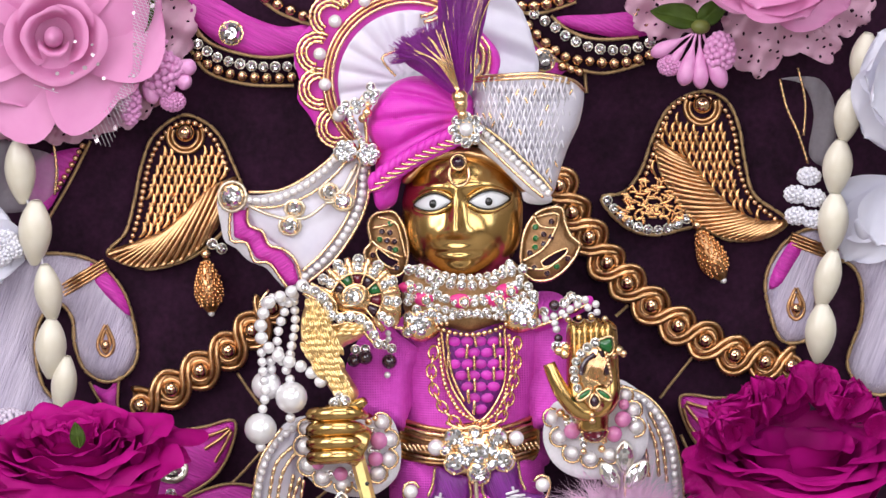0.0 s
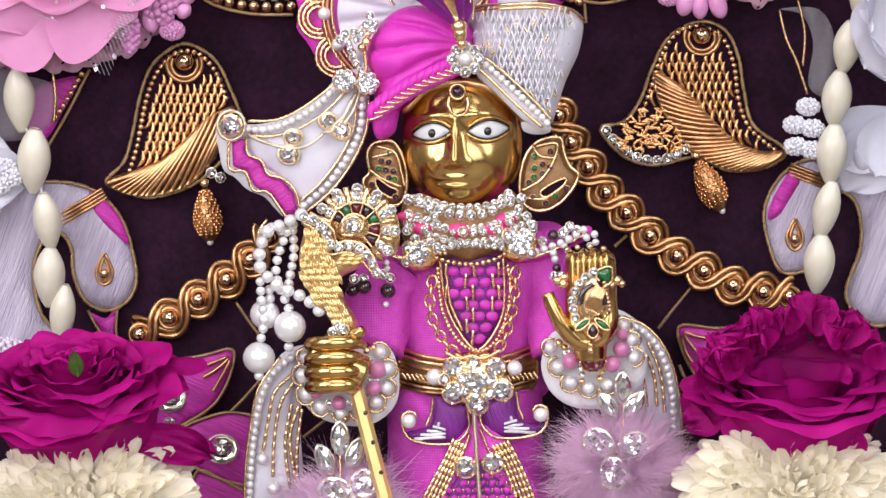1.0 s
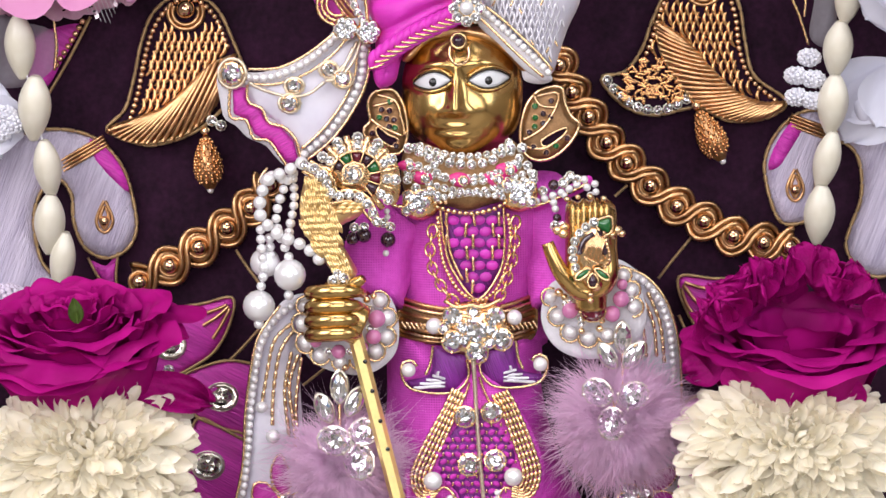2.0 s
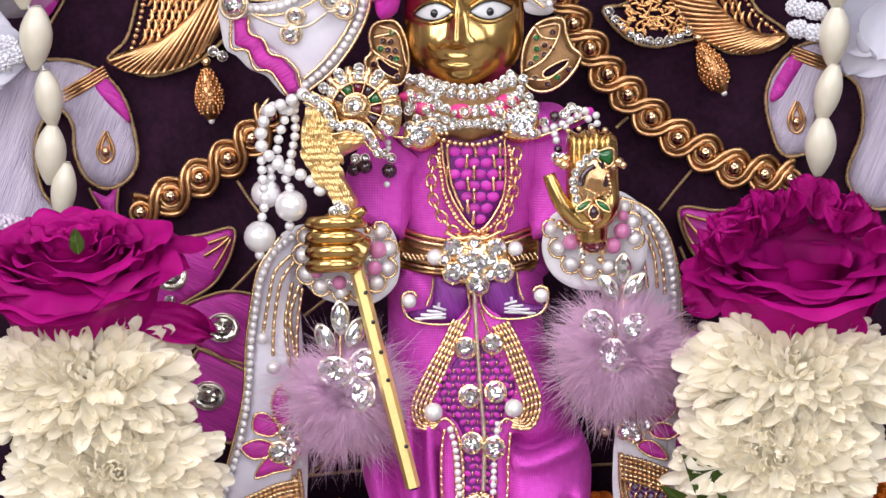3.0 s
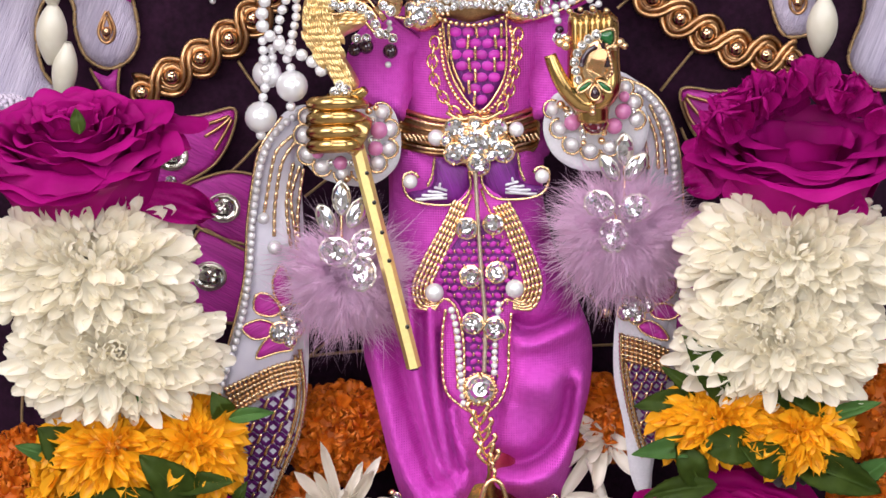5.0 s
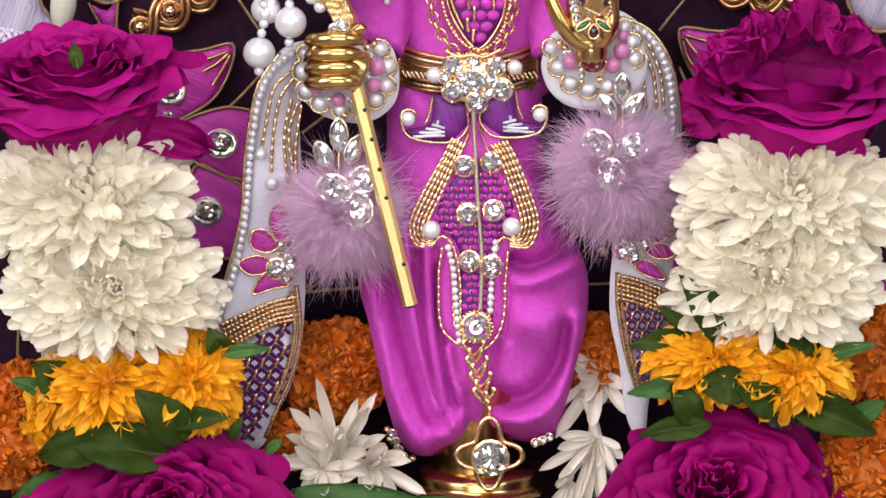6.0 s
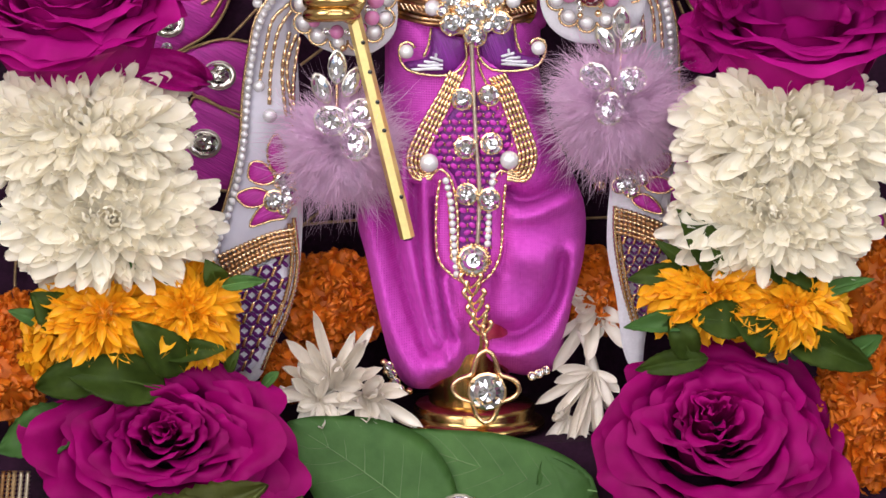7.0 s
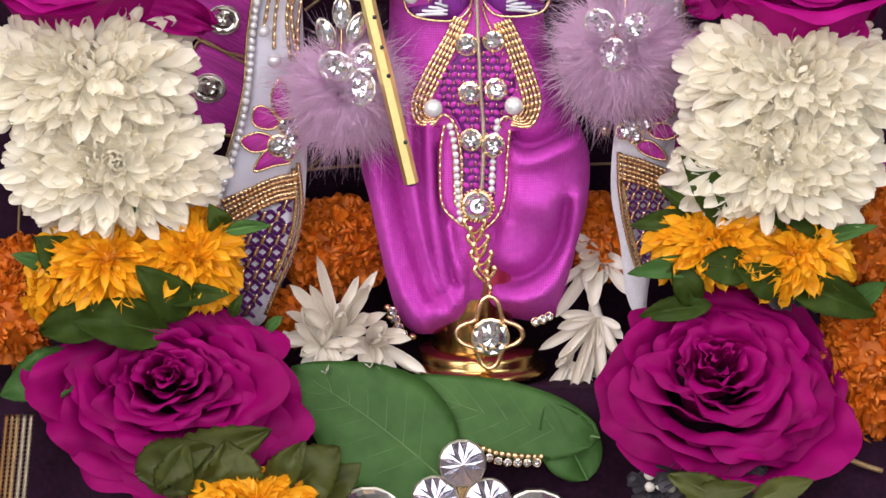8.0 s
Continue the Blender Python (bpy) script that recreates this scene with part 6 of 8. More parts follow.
balls(BALL_ZARI, "gold_bead", MID, [(988, 352, 9), (998, 358, 9), (1000, 346, 8), (1094, 352, 9), (1084, 360, 8), (1102, 358, 7), (1046, 466, 6), (1046, 476, 6), (1005, 297, 6), (1024, 293, 5), (1046, 292, 6), (1070, 296, 6)], 462, 8, hj)

# ---- white bands of the stole ----


def stole(s, outline, parent_label, d):
    st = thing("stole", parent_label, "stole", at(s, *outline[len(outline) // 2], d), group="stole bands")
    padded("felt_ground", s, outline, d - 6, felt, st, "white felt backing", dome=4, step=13, back=14, n=4)
    return st


SL = [(552, 240), (505, 250), (470, 300), (450, 360), (438, 450), (432, 550), (405, 660), (378, 745), (395, 830), (420, 950), (470, 960), (500, 900), (530, 830), (545, 750), (548, 600), (540, 480), (536, 350), (560, 300)]
st = stole(LOW, SL, "white satin stole band with pearl edge, gold wires and pink petals", 330)
padded("satin_face", LOW, [(530, 262), (490, 290), (466, 350), (452, 450), (446, 550), (420, 660), (400, 740), (440, 730), (520, 690), (530, 560), (522, 440), (520, 340)], 333, satin_white, st, "white satin face", dome=5, step=10, back=8, n=3, shape=lambda x, y: 2.5 * math.sin(y * 0.03))
row_of(PEARL, "pearl", LOW, [(530, 252), (490, 285), (466, 330), (454, 390), (447, 450), (443, 520), (434, 590), (420, 650), (402, 705), (390, 745)], 344, 7.0, st, gap=1.95)
cord_part("gold_cord", LOW, [[(500, 258), (462, 312), (448, 370), (438, 450), (433, 545), (410, 645), (382, 735)]], 342, 3.0, zari, st, step=5)
for pts in ([(520, 290), (490, 320), (478, 370), (468, 430)], [(526, 300), (500, 340), (488, 410), (486, 470)], [(532, 345), (516, 400), (524, 470), (530, 540)], [(520, 340), (508, 410), (516, 490)], [(538, 350), (528, 430), (532, 500)]):
    cord_part("gold_wire", LOW, [pts], 346, 3.6, zari, st, step=2.8, bits=6)
balls(PEARL, "pearl", LOW, [(467, 438, 11), (487, 490, 13)], 352, 12, st)


def petal_motif(s, cx, cy, petals, gems, parent, d):
    for o in petals:
        padded("pink_petal", s, o, d, satin_pink_steep, parent, "pink satin stitch petal edged with gold", dome=6, step=6, back=8, n=4)
        cord_part("gold_edge", s, [o], d + 3, 2.8, zari, parent, closed=True, rib=0.4, step=5)
    stones(GEM_GOLD, "gold_set_rhinestone", s, gems, d + 8, 13, parent)


petal_motif(LOW, 505, 610, [[(500, 522), (518, 560), (512, 596), (490, 580), (484, 548)], [(455, 574), (478, 574), (498, 600), (480, 612), (452, 602)], [(430, 632), (460, 618), (488, 628), (480, 646), (450, 652)], [(455, 686), (470, 655), (488, 648), (520, 668), (490, 676)]],
            [(497, 640, 20), (522, 632, 19), (512, 605, 17), (530, 600, 12), (515, 655, 12)], st, 342)
for i in range(6):
    cord_part("gold_rope", LOW, [[(398 + i * 3, 752 + i * 9 - 10), (440, 722 + i * 9), (490, 700 + i * 8), (532, 690 + i * 8)]], 344, 4.8, antique if i % 2 else zari, st, step=2.8, bits=3)
cord_part("gold_rope", LOW, [[(532, 670), (540, 750), (528, 820), (500, 890), (480, 940)], [(524, 680), (530, 750), (518, 815), (492, 880)]], 344, 5.2, zari, st, rib=0.35, step=4)
padded("purple_lattice", LOW, [(420, 800), (470, 760), (516, 740), (520, 800), (500, 860), (470, 930), (435, 940), (415, 880)], 336, satin_white, st, "white ground under a purple and gold lattice", dome=3, step=10, back=8)
gs, ps = [], []
for row in range(10):
    for col in range(6):
        x, y = 410 + col * 25 + (row % 2) * 12.5, 745 + row * 21
        if inside((x, y), [(412, 795), (470, 755), (520, 738), (524, 800), (506, 860), (474, 932), (430, 944), (408, 880)]):
            k = 1 if row % 2 else -1
            ps.append((x - 13, y - 11 * k, x + 13, y + 11 * k, 4.2))
            ps.append((x - 13, y + 11 * k, x + 13, y - 11 * k, 4.2))
            gs.append((x + 4, y - 9, x - 3, y + 9, 3.6))
WIRE_PURPLE = wire_mesh("purple_stitch", purple_thread)
dashes("purple_stitch", WIRE_PURPLE, LOW, ps, 341, st)
dashes("gold_stitch", WIRE_ZARI, LOW, gs, 345, st)

SR = [(1090, 182), (1130, 195), (1165, 222), (1192, 270), (1206, 330), (1212, 420), (1210, 520), (1200, 600), (1195, 700), (1190, 780), (1160, 860), (1150, 940), (1120, 900), (1105, 800), (1088, 720), (1088, 640), (1095, 570), (1100, 400), (1085, 280)]
st = stole(LOW, SR, "white satin stole band with pearl edge beside the open hand", 330)
padded("satin_face", LOW, [(1110, 210), (1150, 230), (1178, 290), (1192, 370), (1190, 480), (1185, 560), (1180, 640), (1140, 640), (1120, 560), (1110, 400)], 333, satin_white, st, "white satin face", dome=5, step=10, back=8, n=3)
row_of(PEARL, "pearl", LOW, [(1105, 200), (1140, 215), (1168, 245), (1186, 290), (1194, 340), (1196, 400)], 344, 7.0, st, gap=1.95)
cord_part("gold_cord", LOW, [[(1100, 188), (1145, 206), (1178, 242), (1198, 290), (1208, 350), (1210, 440), (1206, 520)]], 342, 3.0, zari, st, step=5)
for pts in ([(1138, 240), (1160, 290), (1166, 350)], [(1150, 235), (1172, 290), (1180, 360)], [(1126, 262), (1142, 300), (1148, 350)]):
    cord_part("gold_wire", LOW, [pts], 346, 3.6, zari, st, step=2.8, bits=6)
petal_motif(LOW, 1130, 600, [[(1150, 570), (1190, 545), (1200, 560), (1185, 580), (1160, 590)], [(1150, 592), (1180, 588), (1205, 600), (1190, 615), (1160, 612)], [(1130, 628), (1150, 618), (1172, 630), (1184, 652), (1150, 645)]],
            [(1122, 588, 15), (1146, 590, 15), (1108, 604, 15), (1128, 610, 16), (1135, 572, 11), (1110, 582, 10)], st, 342)
for i in range(6):
    cord_part("gold_rope", LOW, [[(1100, 645 + i * 8), (1140, 655 + i * 8), (1185, 672 + i * 8)]], 344, 4.6, antique if i % 2 else zari, st, step=2.8, bits=3)
cord_part("gold_rope", LOW, [[(1100, 640), (1102, 700), (1116, 780), (1140, 860)], [(1108, 690), (1124, 780), (1146, 850)]], 344, 4.6, zari, st, rib=0.35, step=4)
gs, ps = [], []
for row in range(9):
    for col in range(5):
        x, y = 1118 + col * 18 + (row % 2) * 9, 700 + row * 17
        if x < 1190 and x > 1108 + (y - 700) * 0.25:
            k = 1 if row % 2 else -1
            ps += [(x - 9, y - 8 * k, x + 9, y + 8 * k, 2.8), (x - 9, y + 8 * k, x + 9, y - 8 * k, 2.8)]
            gs.append((x + 2, y - 6, x - 2, y + 8, 3.0))
dashes("purple_stitch", WIRE_PURPLE, LOW, ps, 341, st)
dashes("gold_stitch", WIRE_ZARI, LOW, gs, 345, st)

# ---- fur tassels ----


def marquise(name, material, rim):
    """A pointed cut stone, long along y, facing +z."""
    bm = bmesh.new()
    n = 12
    def ring(r, z):
        return [bm.verts.new((0.55 * r * math.sin(2 * math.pi * j / n) * abs(math.sin(2 * math.pi * j / n)) ** 0.3, r * math.cos(2 * math.pi * j / n), z)) for j in range(n)]
    rg = [ring(1.08, -0.25), ring(1.08, 0.1), ring(0.96, 0.14), ring(0.72, 0.32), ring(0.4, 0.42)]
    for i, (a, b) in enumerate(zip(rg, rg[1:])):
        for j in range(n):
            k = (j + 1) % n
            if i < 2:
                bm.faces.new((a[j], a[k], b[k], b[j])).material_index = 1
            elif (i + j) % 2:
                bm.faces.new((a[j], a[k], b[k])).material_index = 0
                bm.faces.new((a[j], b[k], b[j])).material_index = 0
            else:
                bm.faces.new((a[j], a[k], b[j])).material_index = 0
                bm.faces.new((a[k], b[k], b[j])).material_index = 0
    c = bm.verts.new((0.02, 0.05, 0.36))
    for j in range(n):
        bm.faces.new((rg[-1][j], rg[-1][(j + 1) % n], c))
    bm.faces.new(rg[0][::-1]).material_index = 1
    bmesh.ops.recalc_face_normals(bm, faces=bm.faces)
    return finish(name, bm, [material, rim], smooth=False)


MARQUISE = marquise("marquise_stone", stone, stone_rim)
DROP = gem_mesh("drop_stone", stone, stone_rim, sides=11, long=1.18, high=0.55)


def fur_tassel(s, cx, cy, rx, ry, d, count, label, marq, drops, long_hairs):
    t = thing("fur_tassel", label, "tassel", at(s, cx, cy, d - 60), group="fur tassels")
    bm = bmesh.new()
    c = at(s, cx, cy, d - 10)
    bmesh.ops.create_icosphere(bm, subdivisions=5, radius=1)
    for v in bm.verts:
        k = 1 + 0.10 * noise.noise(v.co * 3.0) + 0.05 * noise.noise(v.co * 9.0)
        v.co = c + Vector((v.co.x * size(rx * 0.5), v.co.y * size(34), v.co.z * size(ry * 0.5))) * k
    part("fur_core", bm, fur_pink, t, "dense pink fur")
    vs, fs = [], []
    for i in range(count):
        a = random.uniform(0, 2 * math.pi)
        q = math.sqrt(random.random())
        z = random.uniform(0.05, 1)
        n = Vector((math.cos(a) * q, -math.sqrt(max(0, 1 - q * q)), math.sin(a) * q))
        root = c + Vector((n.x * size(rx * 0.46), n.y * size(31), n.z * size(ry * 0.46)))
        far = random.uniform(0.38, 0.72) if random.random() > long_hairs else random.uniform(0.72, 1.15)
        out = Vector((n.x, n.y * 0.45 - 0.05, n.z)).normalized()
        ln = size((rx + ry) / 2) * far * (0.35 + 0.65 * q)
        # hairs lean together in small locks
        lock = noise.noise_vector(n * 6.0) * 1.1
        bend = lock + Vector((random.uniform(-0.2, 0.2), random.uniform(-0.15, 0.15), random.uniform(-0.35, 0.12)))
        ln *= 1 + 0.5 * noise.noise(n * 7.0 + Vector((3, 1, 2)))
        tip = root + (out + bend).normalized() * ln
        mid = root + out * ln * 0.5
        side = out.cross(Vector((0, 1, 0)))
        side = (side.normalized() if side.length > 0.05 else Vector((1, 0, 0))) * size(random.uniform(0.4, 0.95))
        b0 = len(vs)
        up = Vector((0, -1, 0)) * side.length * 0.6
        vs += [root - side, root + side, root + up, mid - side * 0.75, mid + side * 0.75, mid + up * 0.7, tip]
        fs += [(b0, b0 + 2, b0 + 5, b0 + 3), (b0 + 2, b0 + 1, b0 + 4, b0 + 5), (b0 + 1, b0, b0 + 3, b0 + 4), (b0 + 3, b0 + 5, b0 + 6), (b0 + 5, b0 + 4, b0 + 6), (b0 + 4, b0 + 3, b0 + 6)]
    me = bpy.data.meshes.new("fur")
    me.from_pydata(vs, [], fs)
    me.materials.append(fur_pink)
    me.polygons.foreach_set("use_smooth", [True] * len(me.polygons))
    tagged(hold(new("fur", me), t), "long soft pink hairs", kind="stuff")
    for x, y, r, ax in marq:
        piece("marquise_stone", MARQUISE, t, facing(at(s, x, y, d + 34), size(r), ax, (random.uniform(-8, 8), random.uniform(-8, 8))))
    for x, y, r, ax in drops:
        piece("drop_stone", DROP, t, facing(at(s, x, y, d + 36), size(r), ax, (random.uniform(-8, 8), random.uniform(-8, 8))))
    xs = [(q[0], q[1]) for q in drops]
    mx, my = sum(p[0] for p in xs) / len(xs), sum(p[1] for p in xs) / len(xs)
    cord_part("gold_stem", s, [[(p[0], p[1], d + 30), ((p[0] + mx) / 2, (p[1] + my) / 2, d + 33), (mx, my, d + 33)] for p in xs] + [[(marq[0][0], marq[0][1] - marq[0][2], d + 20), (marq[0][0], my, d + 30)]], d + 32, 3, bright_gold, t, rib=0)


fur_tassel(LOW, 615, 540, 108, 108, 385, 13000, "pale pink fur tassel hung with cut stones behind the flute", [(605, 402, 28, 0), (578, 440, 27, 24), (632, 428, 27, -28)], [(596, 497, 26, 75), (648, 482, 24, -60), (640, 535, 27, 180)], 0.18)
fur_tassel(LOW, 1098, 465, 125, 112, 385, 15000, "pale pink fur tassel hung with cut stones under the open hand", [(1106, 315, 27, 0), (1079, 348, 25, 32), (1126, 346, 27, -38)], [(1062, 412, 24, 60), (1124, 418, 25, -60), (1087, 468, 25, 0)], 0.2)

# ---- pendant hanging before the feet ----
pend = thing("pendant", "gold leaf chain with a large clear stone in a quatrefoil frame", "pendant", at(BOT, 866, 630, 415))
bm = bmesh.new()
for i in range(9):
    y = 400 + i * 14
    x = 840 + i * 3.0
    for sx in (-1, 1):
        if i > 6:
            continue
        k = 1.15 if i % 2 == 0 else 0.7
        tube(bm, line(BOT, [(x, y + 14, 404), (x + sx * 9 * k, y + 6, 408), (x + sx * 16 * k, y - 5, 408), (x + sx * 13 * k, y - 12, 406)], 405, n=4), size(4.6), 8, taper=lambda t: 0.5 + 0.7 * t)
    if i > 5:
        tube(bm, line(BOT, [(x + 2 - 4 * (i % 2), y - 8, 406), (x + 4, y, 409), (x + 2, y + 8, 406)], 405, n=4), size(4), 8)
part("leaf_chain", bm, bright_gold, pend, "gold leaf chain")
FR = [(866 + (47 + 12 * math.cos(4 * t)) * math.cos(t), 592 + (47 + 12 * math.cos(4 * t)) * math.sin(t) * 1.02) for t in [i * math.pi / 16 for i in range(32)]]
FR = [(x, y if y > 560 else y - (560 - y) * 0.25) for x, y in FR]
cord_part("quatrefoil_frame", BOT, [FR], 412, 4.6, bright_gold, pend, closed=True, rib=0, sides=10, step=5)
BIG = gem_mesh("large_stone", stone, bright_gold, sides=14, high=0.5)
piece("large_stone", BIG, pend, facing(at(BOT, 868, 596, 412), size(33), 10, (0, 0)))
piece("large_stone", MARQUISE, pend, facing(at(BOT, 868, 618, 410), size(20), 90))
# anklet beads beside the foot
ank = thing("anklet", "gold and rhinestone anklet at the feet", "anklet", at(BOT, 700, 570, 330))
stones(GEM_GOLD, "gold_set_rhinestone", BOT, [(694, 552, 9), (700, 566, 9), (706, 580, 9), (714, 592, 8), (960, 566, 8), (972, 560, 8), (948, 570, 8)], 340, 9, ank)
balls(BALL_ZARI, "gold_bead", BOT, [(686, 545, 7), (690, 562, 7), (700, 582, 7), (730, 596, 7)], 336, 7, ank)

# ---- flowers and leaves ----
AIM = Vector((0, -1, 0.12)).normalized()


def petal_mesh(name, material, width, cup, curl, point=0.0, ruffle=0.0, neck_w=0.35, seed=0, nx=6, ny=9, hook=0.0, roll=0.0, frill=0.0):
    """A petal one long along +y, its inner face towards +z: cupped across, curling up along its length."""
    bm = bmesh.new()
    grid = []
    for j in range(ny + 1):
        t = 1 - (1 - j / ny) ** 1.5
        tip_t = max(0.0, (t - 0.6) / 0.4)
        w = width * (neck_w + (1 - neck_w) * math.sin(min(1, t / 0.6) * math.pi / 2)) * max(0.015, 1 - tip_t * tip_t) ** (0.5 + point)
        row = []
        for i in range(nx + 1):
            u = i / nx * 2 - 1
            z = cup * u * u * w + curl * t * t + hook * max(0, t - 0.7) ** 2 * 6
            z += ruffle * t * t * (noise.noise((u * 2.1 + seed * 7, t * 2.3, seed)) + 0.7 * noise.noise((u * 4.7, t * 4.1 + seed * 3, seed + 4)))
            z += frill * max(0, t - 0.45) * (0.6 * math.sin(u * 8 + seed * 2.3 + 2 * t) + 0.5 * math.sin(u * 15 + seed * 5.1)) - roll * max(0, t - 0.78) ** 2 * 9
            y = t - 0.25 * abs(curl) * t * t + ruffle * 0.35 * noise.noise((u * 3, seed * 5, 9)) * t * t - 0.12 * point * 0 + 0.05 * (1 - u * u) * t
            row.append(bm.verts.new((u * w * 0.5, y, z)))
        grid.append(row)
    for a, b in zip(grid, grid[1:]):
        for i in range(nx):
            bm.faces.new((a[i], a[i + 1], b[i + 1], b[i]))
    return finish(name, bm, material)


def set_petal(name, mesh, parent, base, along, face, long, wide):
    y = along.normalized()
    z = (face - y * face.dot(y))
    z = z.normalized() if z.length > 1e-4 else y.orthogonal().normalized()
    x = y.cross(z)
    m = Matrix((x, y, z)).transposed().to_4x4()
    piece(name, mesh, parent, Matrix.Translation(base) @ m @ Matrix.Diagonal((wide, long, long, 1)))


WHITE_P = [petal_mesh("white_petal", white_petal, 0.29, 0.28, c, -0.2, 0.03, 0.55, k, nx=6, ny=10, hook=h) for k, (c, h) in enumerate(((0.08, 0.2), (0.22, 0.3), (-0.06, 0.25), (0.3, 0.1)))]
YELLOW_P = [petal_mesh("yellow_petal", yellow_petal, 0.36, 0.5, c, 0.7, 0.08, 0.5, k, nx=4, ny=7) for k, c in enumerate((0.1, 0.3, -0.08))]
ORANGE_P = [petal_mesh("orange_petal", orange_petal, 0.8, 0.35, c, 0.0, 0.5, 0.3, k, nx=6, ny=6) for k, c in enumerate((0.1, 0.4, -0.2))]
ROSE_P = [petal_mesh("rose_petal", rose_violet, 1.15, c, q, 0.0, r, 0.3, k, nx=14, ny=14, roll=0.3 + 0.1 * (k % 3), frill=0.16) for k, (c, q, r) in enumerate(((0.45, 0.35, 0.24), (0.3, 0.15, 0.32), (0.5, 0.5, 0.22), (0.15, -0.1, 0.32), (0.35, 0.25, 0.36), (0.2, -0.35, 0.3)))]
SILK_P = [petal_mesh("silk_petal", silk_petal, 1.2, c, q, 0.0, 0.05, 0.35, k, roll=0.12, nx=12, ny=12) for k, (c, q) in enumerate(((0.3, 0.35), (0.4, 0.6), (0.12, -0.1)))]
SILK_W = [petal_mesh("white_silk_petal", silk_white, 1.2, c, q, 0.0, 0.1, 0.35, k, nx=12, ny=12) for k, (c, q) in enumerate(((0.3, 0.35), (0.12, -0.1)))]
TUBE_P = [petal_mesh("tuberose_petal", tuberose_petal, 0.26, 0.45, c, -0.15, 0.05, 0.3, k, ny=11, hook=0.12) for k, c in enumerate((0.08, 0.3, -0.25))]


def core(bm, c, rx, ry, rz):
    bmesh.ops.create_uvsphere(bm, u_segments=20, v_segments=12, radius=1, matrix=Matrix.Translation(c) @ Matrix.Diagonal((rx, ry, rz, 1)))


def head(name, label, s, cx, cy, rx, ry, d, meshes, core_mat, n, long, aim=AIM, deep=0.75, group="", wild=0.16, lift=0.75, span=2.0, block=1.0, wide=1.0, uneven=0.08):
    """A many-petalled flower head: petals laid like scales over a dome, incurved at its heart and spreading towards its rim."""
    c = at(s, cx, cy, d)
    f = thing(name, label, "flower", c, group)
    R = size((rx + ry) / 2, d)
    part("heart", mesh_of(lambda b: core(b, c, size(rx, d) * 0.72, R * deep * 0.62, size(ry, d) * 0.72)), core_mat, f)
    side = aim.cross(Vector((0, 0, 1))).normalized()
    up = side.cross(aim)
    for i in range(n):
        th = math.acos(1 - (1 - math.cos(span)) * (i + 0.5) / n)
        t = th / span
        ph = i * 2.39996 + random.uniform(-0.2, 0.2)
        ca, sa = math.cos(ph), math.sin(ph)
        e = side * (math.copysign(abs(ca) ** block, ca) * size(rx, d)) + up * (math.copysign(abs(sa) ** block, sa) * size(ry, d))
        radial = e.normalized()
        out = (radial * math.sin(th) + aim * math.cos(th)).normalized()
        run = radial * math.cos(th) - aim * math.sin(th)
        tip = c + e * math.sin(min(th, 1.7)) * random.uniform(0.95 - uneven, 0.95 + uneven) + aim * R * deep * math.cos(th)
        along = (out * (lift + 0.25 * (1 - t)) + run * (0.25 + 0.75 * t) + Vector((random.uniform(-1, 1), random.uniform(-1, 1), random.uniform(-1, 1))) * wild).normalized()
        L = size(long, d) * random.uniform(0.8, 1.2) * (0.6 + 0.4 * min(1, t * 1.8))
        set_petal("petal", random.choice(meshes), f, tip - along * L * 0.92, along, out - radial * 0.5 * (1 - t), L, L * random.uniform(0.85, 1.2) * wide)
    return f


def rose_shell(c, side, up, aim, rx, ry, R, turn, half, r0, r1, z0, z1, wave, roll, seed):
    """One broad rose petal: a strip of a bowl's wall with a rounded, waved rim that rolls outward."""
    bm = bmesh.new()
    nx, ny = 26, 11
    grid = []
    for j in range(ny + 1):
        v = j / ny
        row = []
        for i in range(nx + 1):
            u = i / nx * 2 - 1
            a = turn + half * u * (0.45 + 0.55 * v ** 0.6)
            q = v * (1 - 0.3 * abs(u) ** 4 + 0.1 * noise.noise((u * 1.7, seed, 0)))
            lip = max(0.0, q - 0.72) ** 2 * 10
            r = r0 + (r1 - r0) * q ** 1.3 + roll * lip * 0.5
            r += wave * q * q * (noise.noise((a * 1.3, q * 1.2, seed)) + 0.5 * noise.noise((a * 2.9, q * 2, seed + 3)))
            z = z0 + (z1 - z0) * math.sin(q * math.pi / 2) - roll * lip * 0.55
            z += wave * q * q * (noise.noise((a * 1.6, q, seed + 7)) + 0.5 * noise.noise((a * 3.3, q * 2, seed + 9)))
            row.append(bm.verts.new(c + side * (math.cos(a) * r * rx) + up * (math.sin(a) * r * ry) + aim * (z * R)))
        grid.append(row)
    for a, b in zip(grid, grid[1:]):
        for i in range(nx):
            bm.faces.new((a[i], a[i + 1], b[i + 1], b[i]))
    return bm


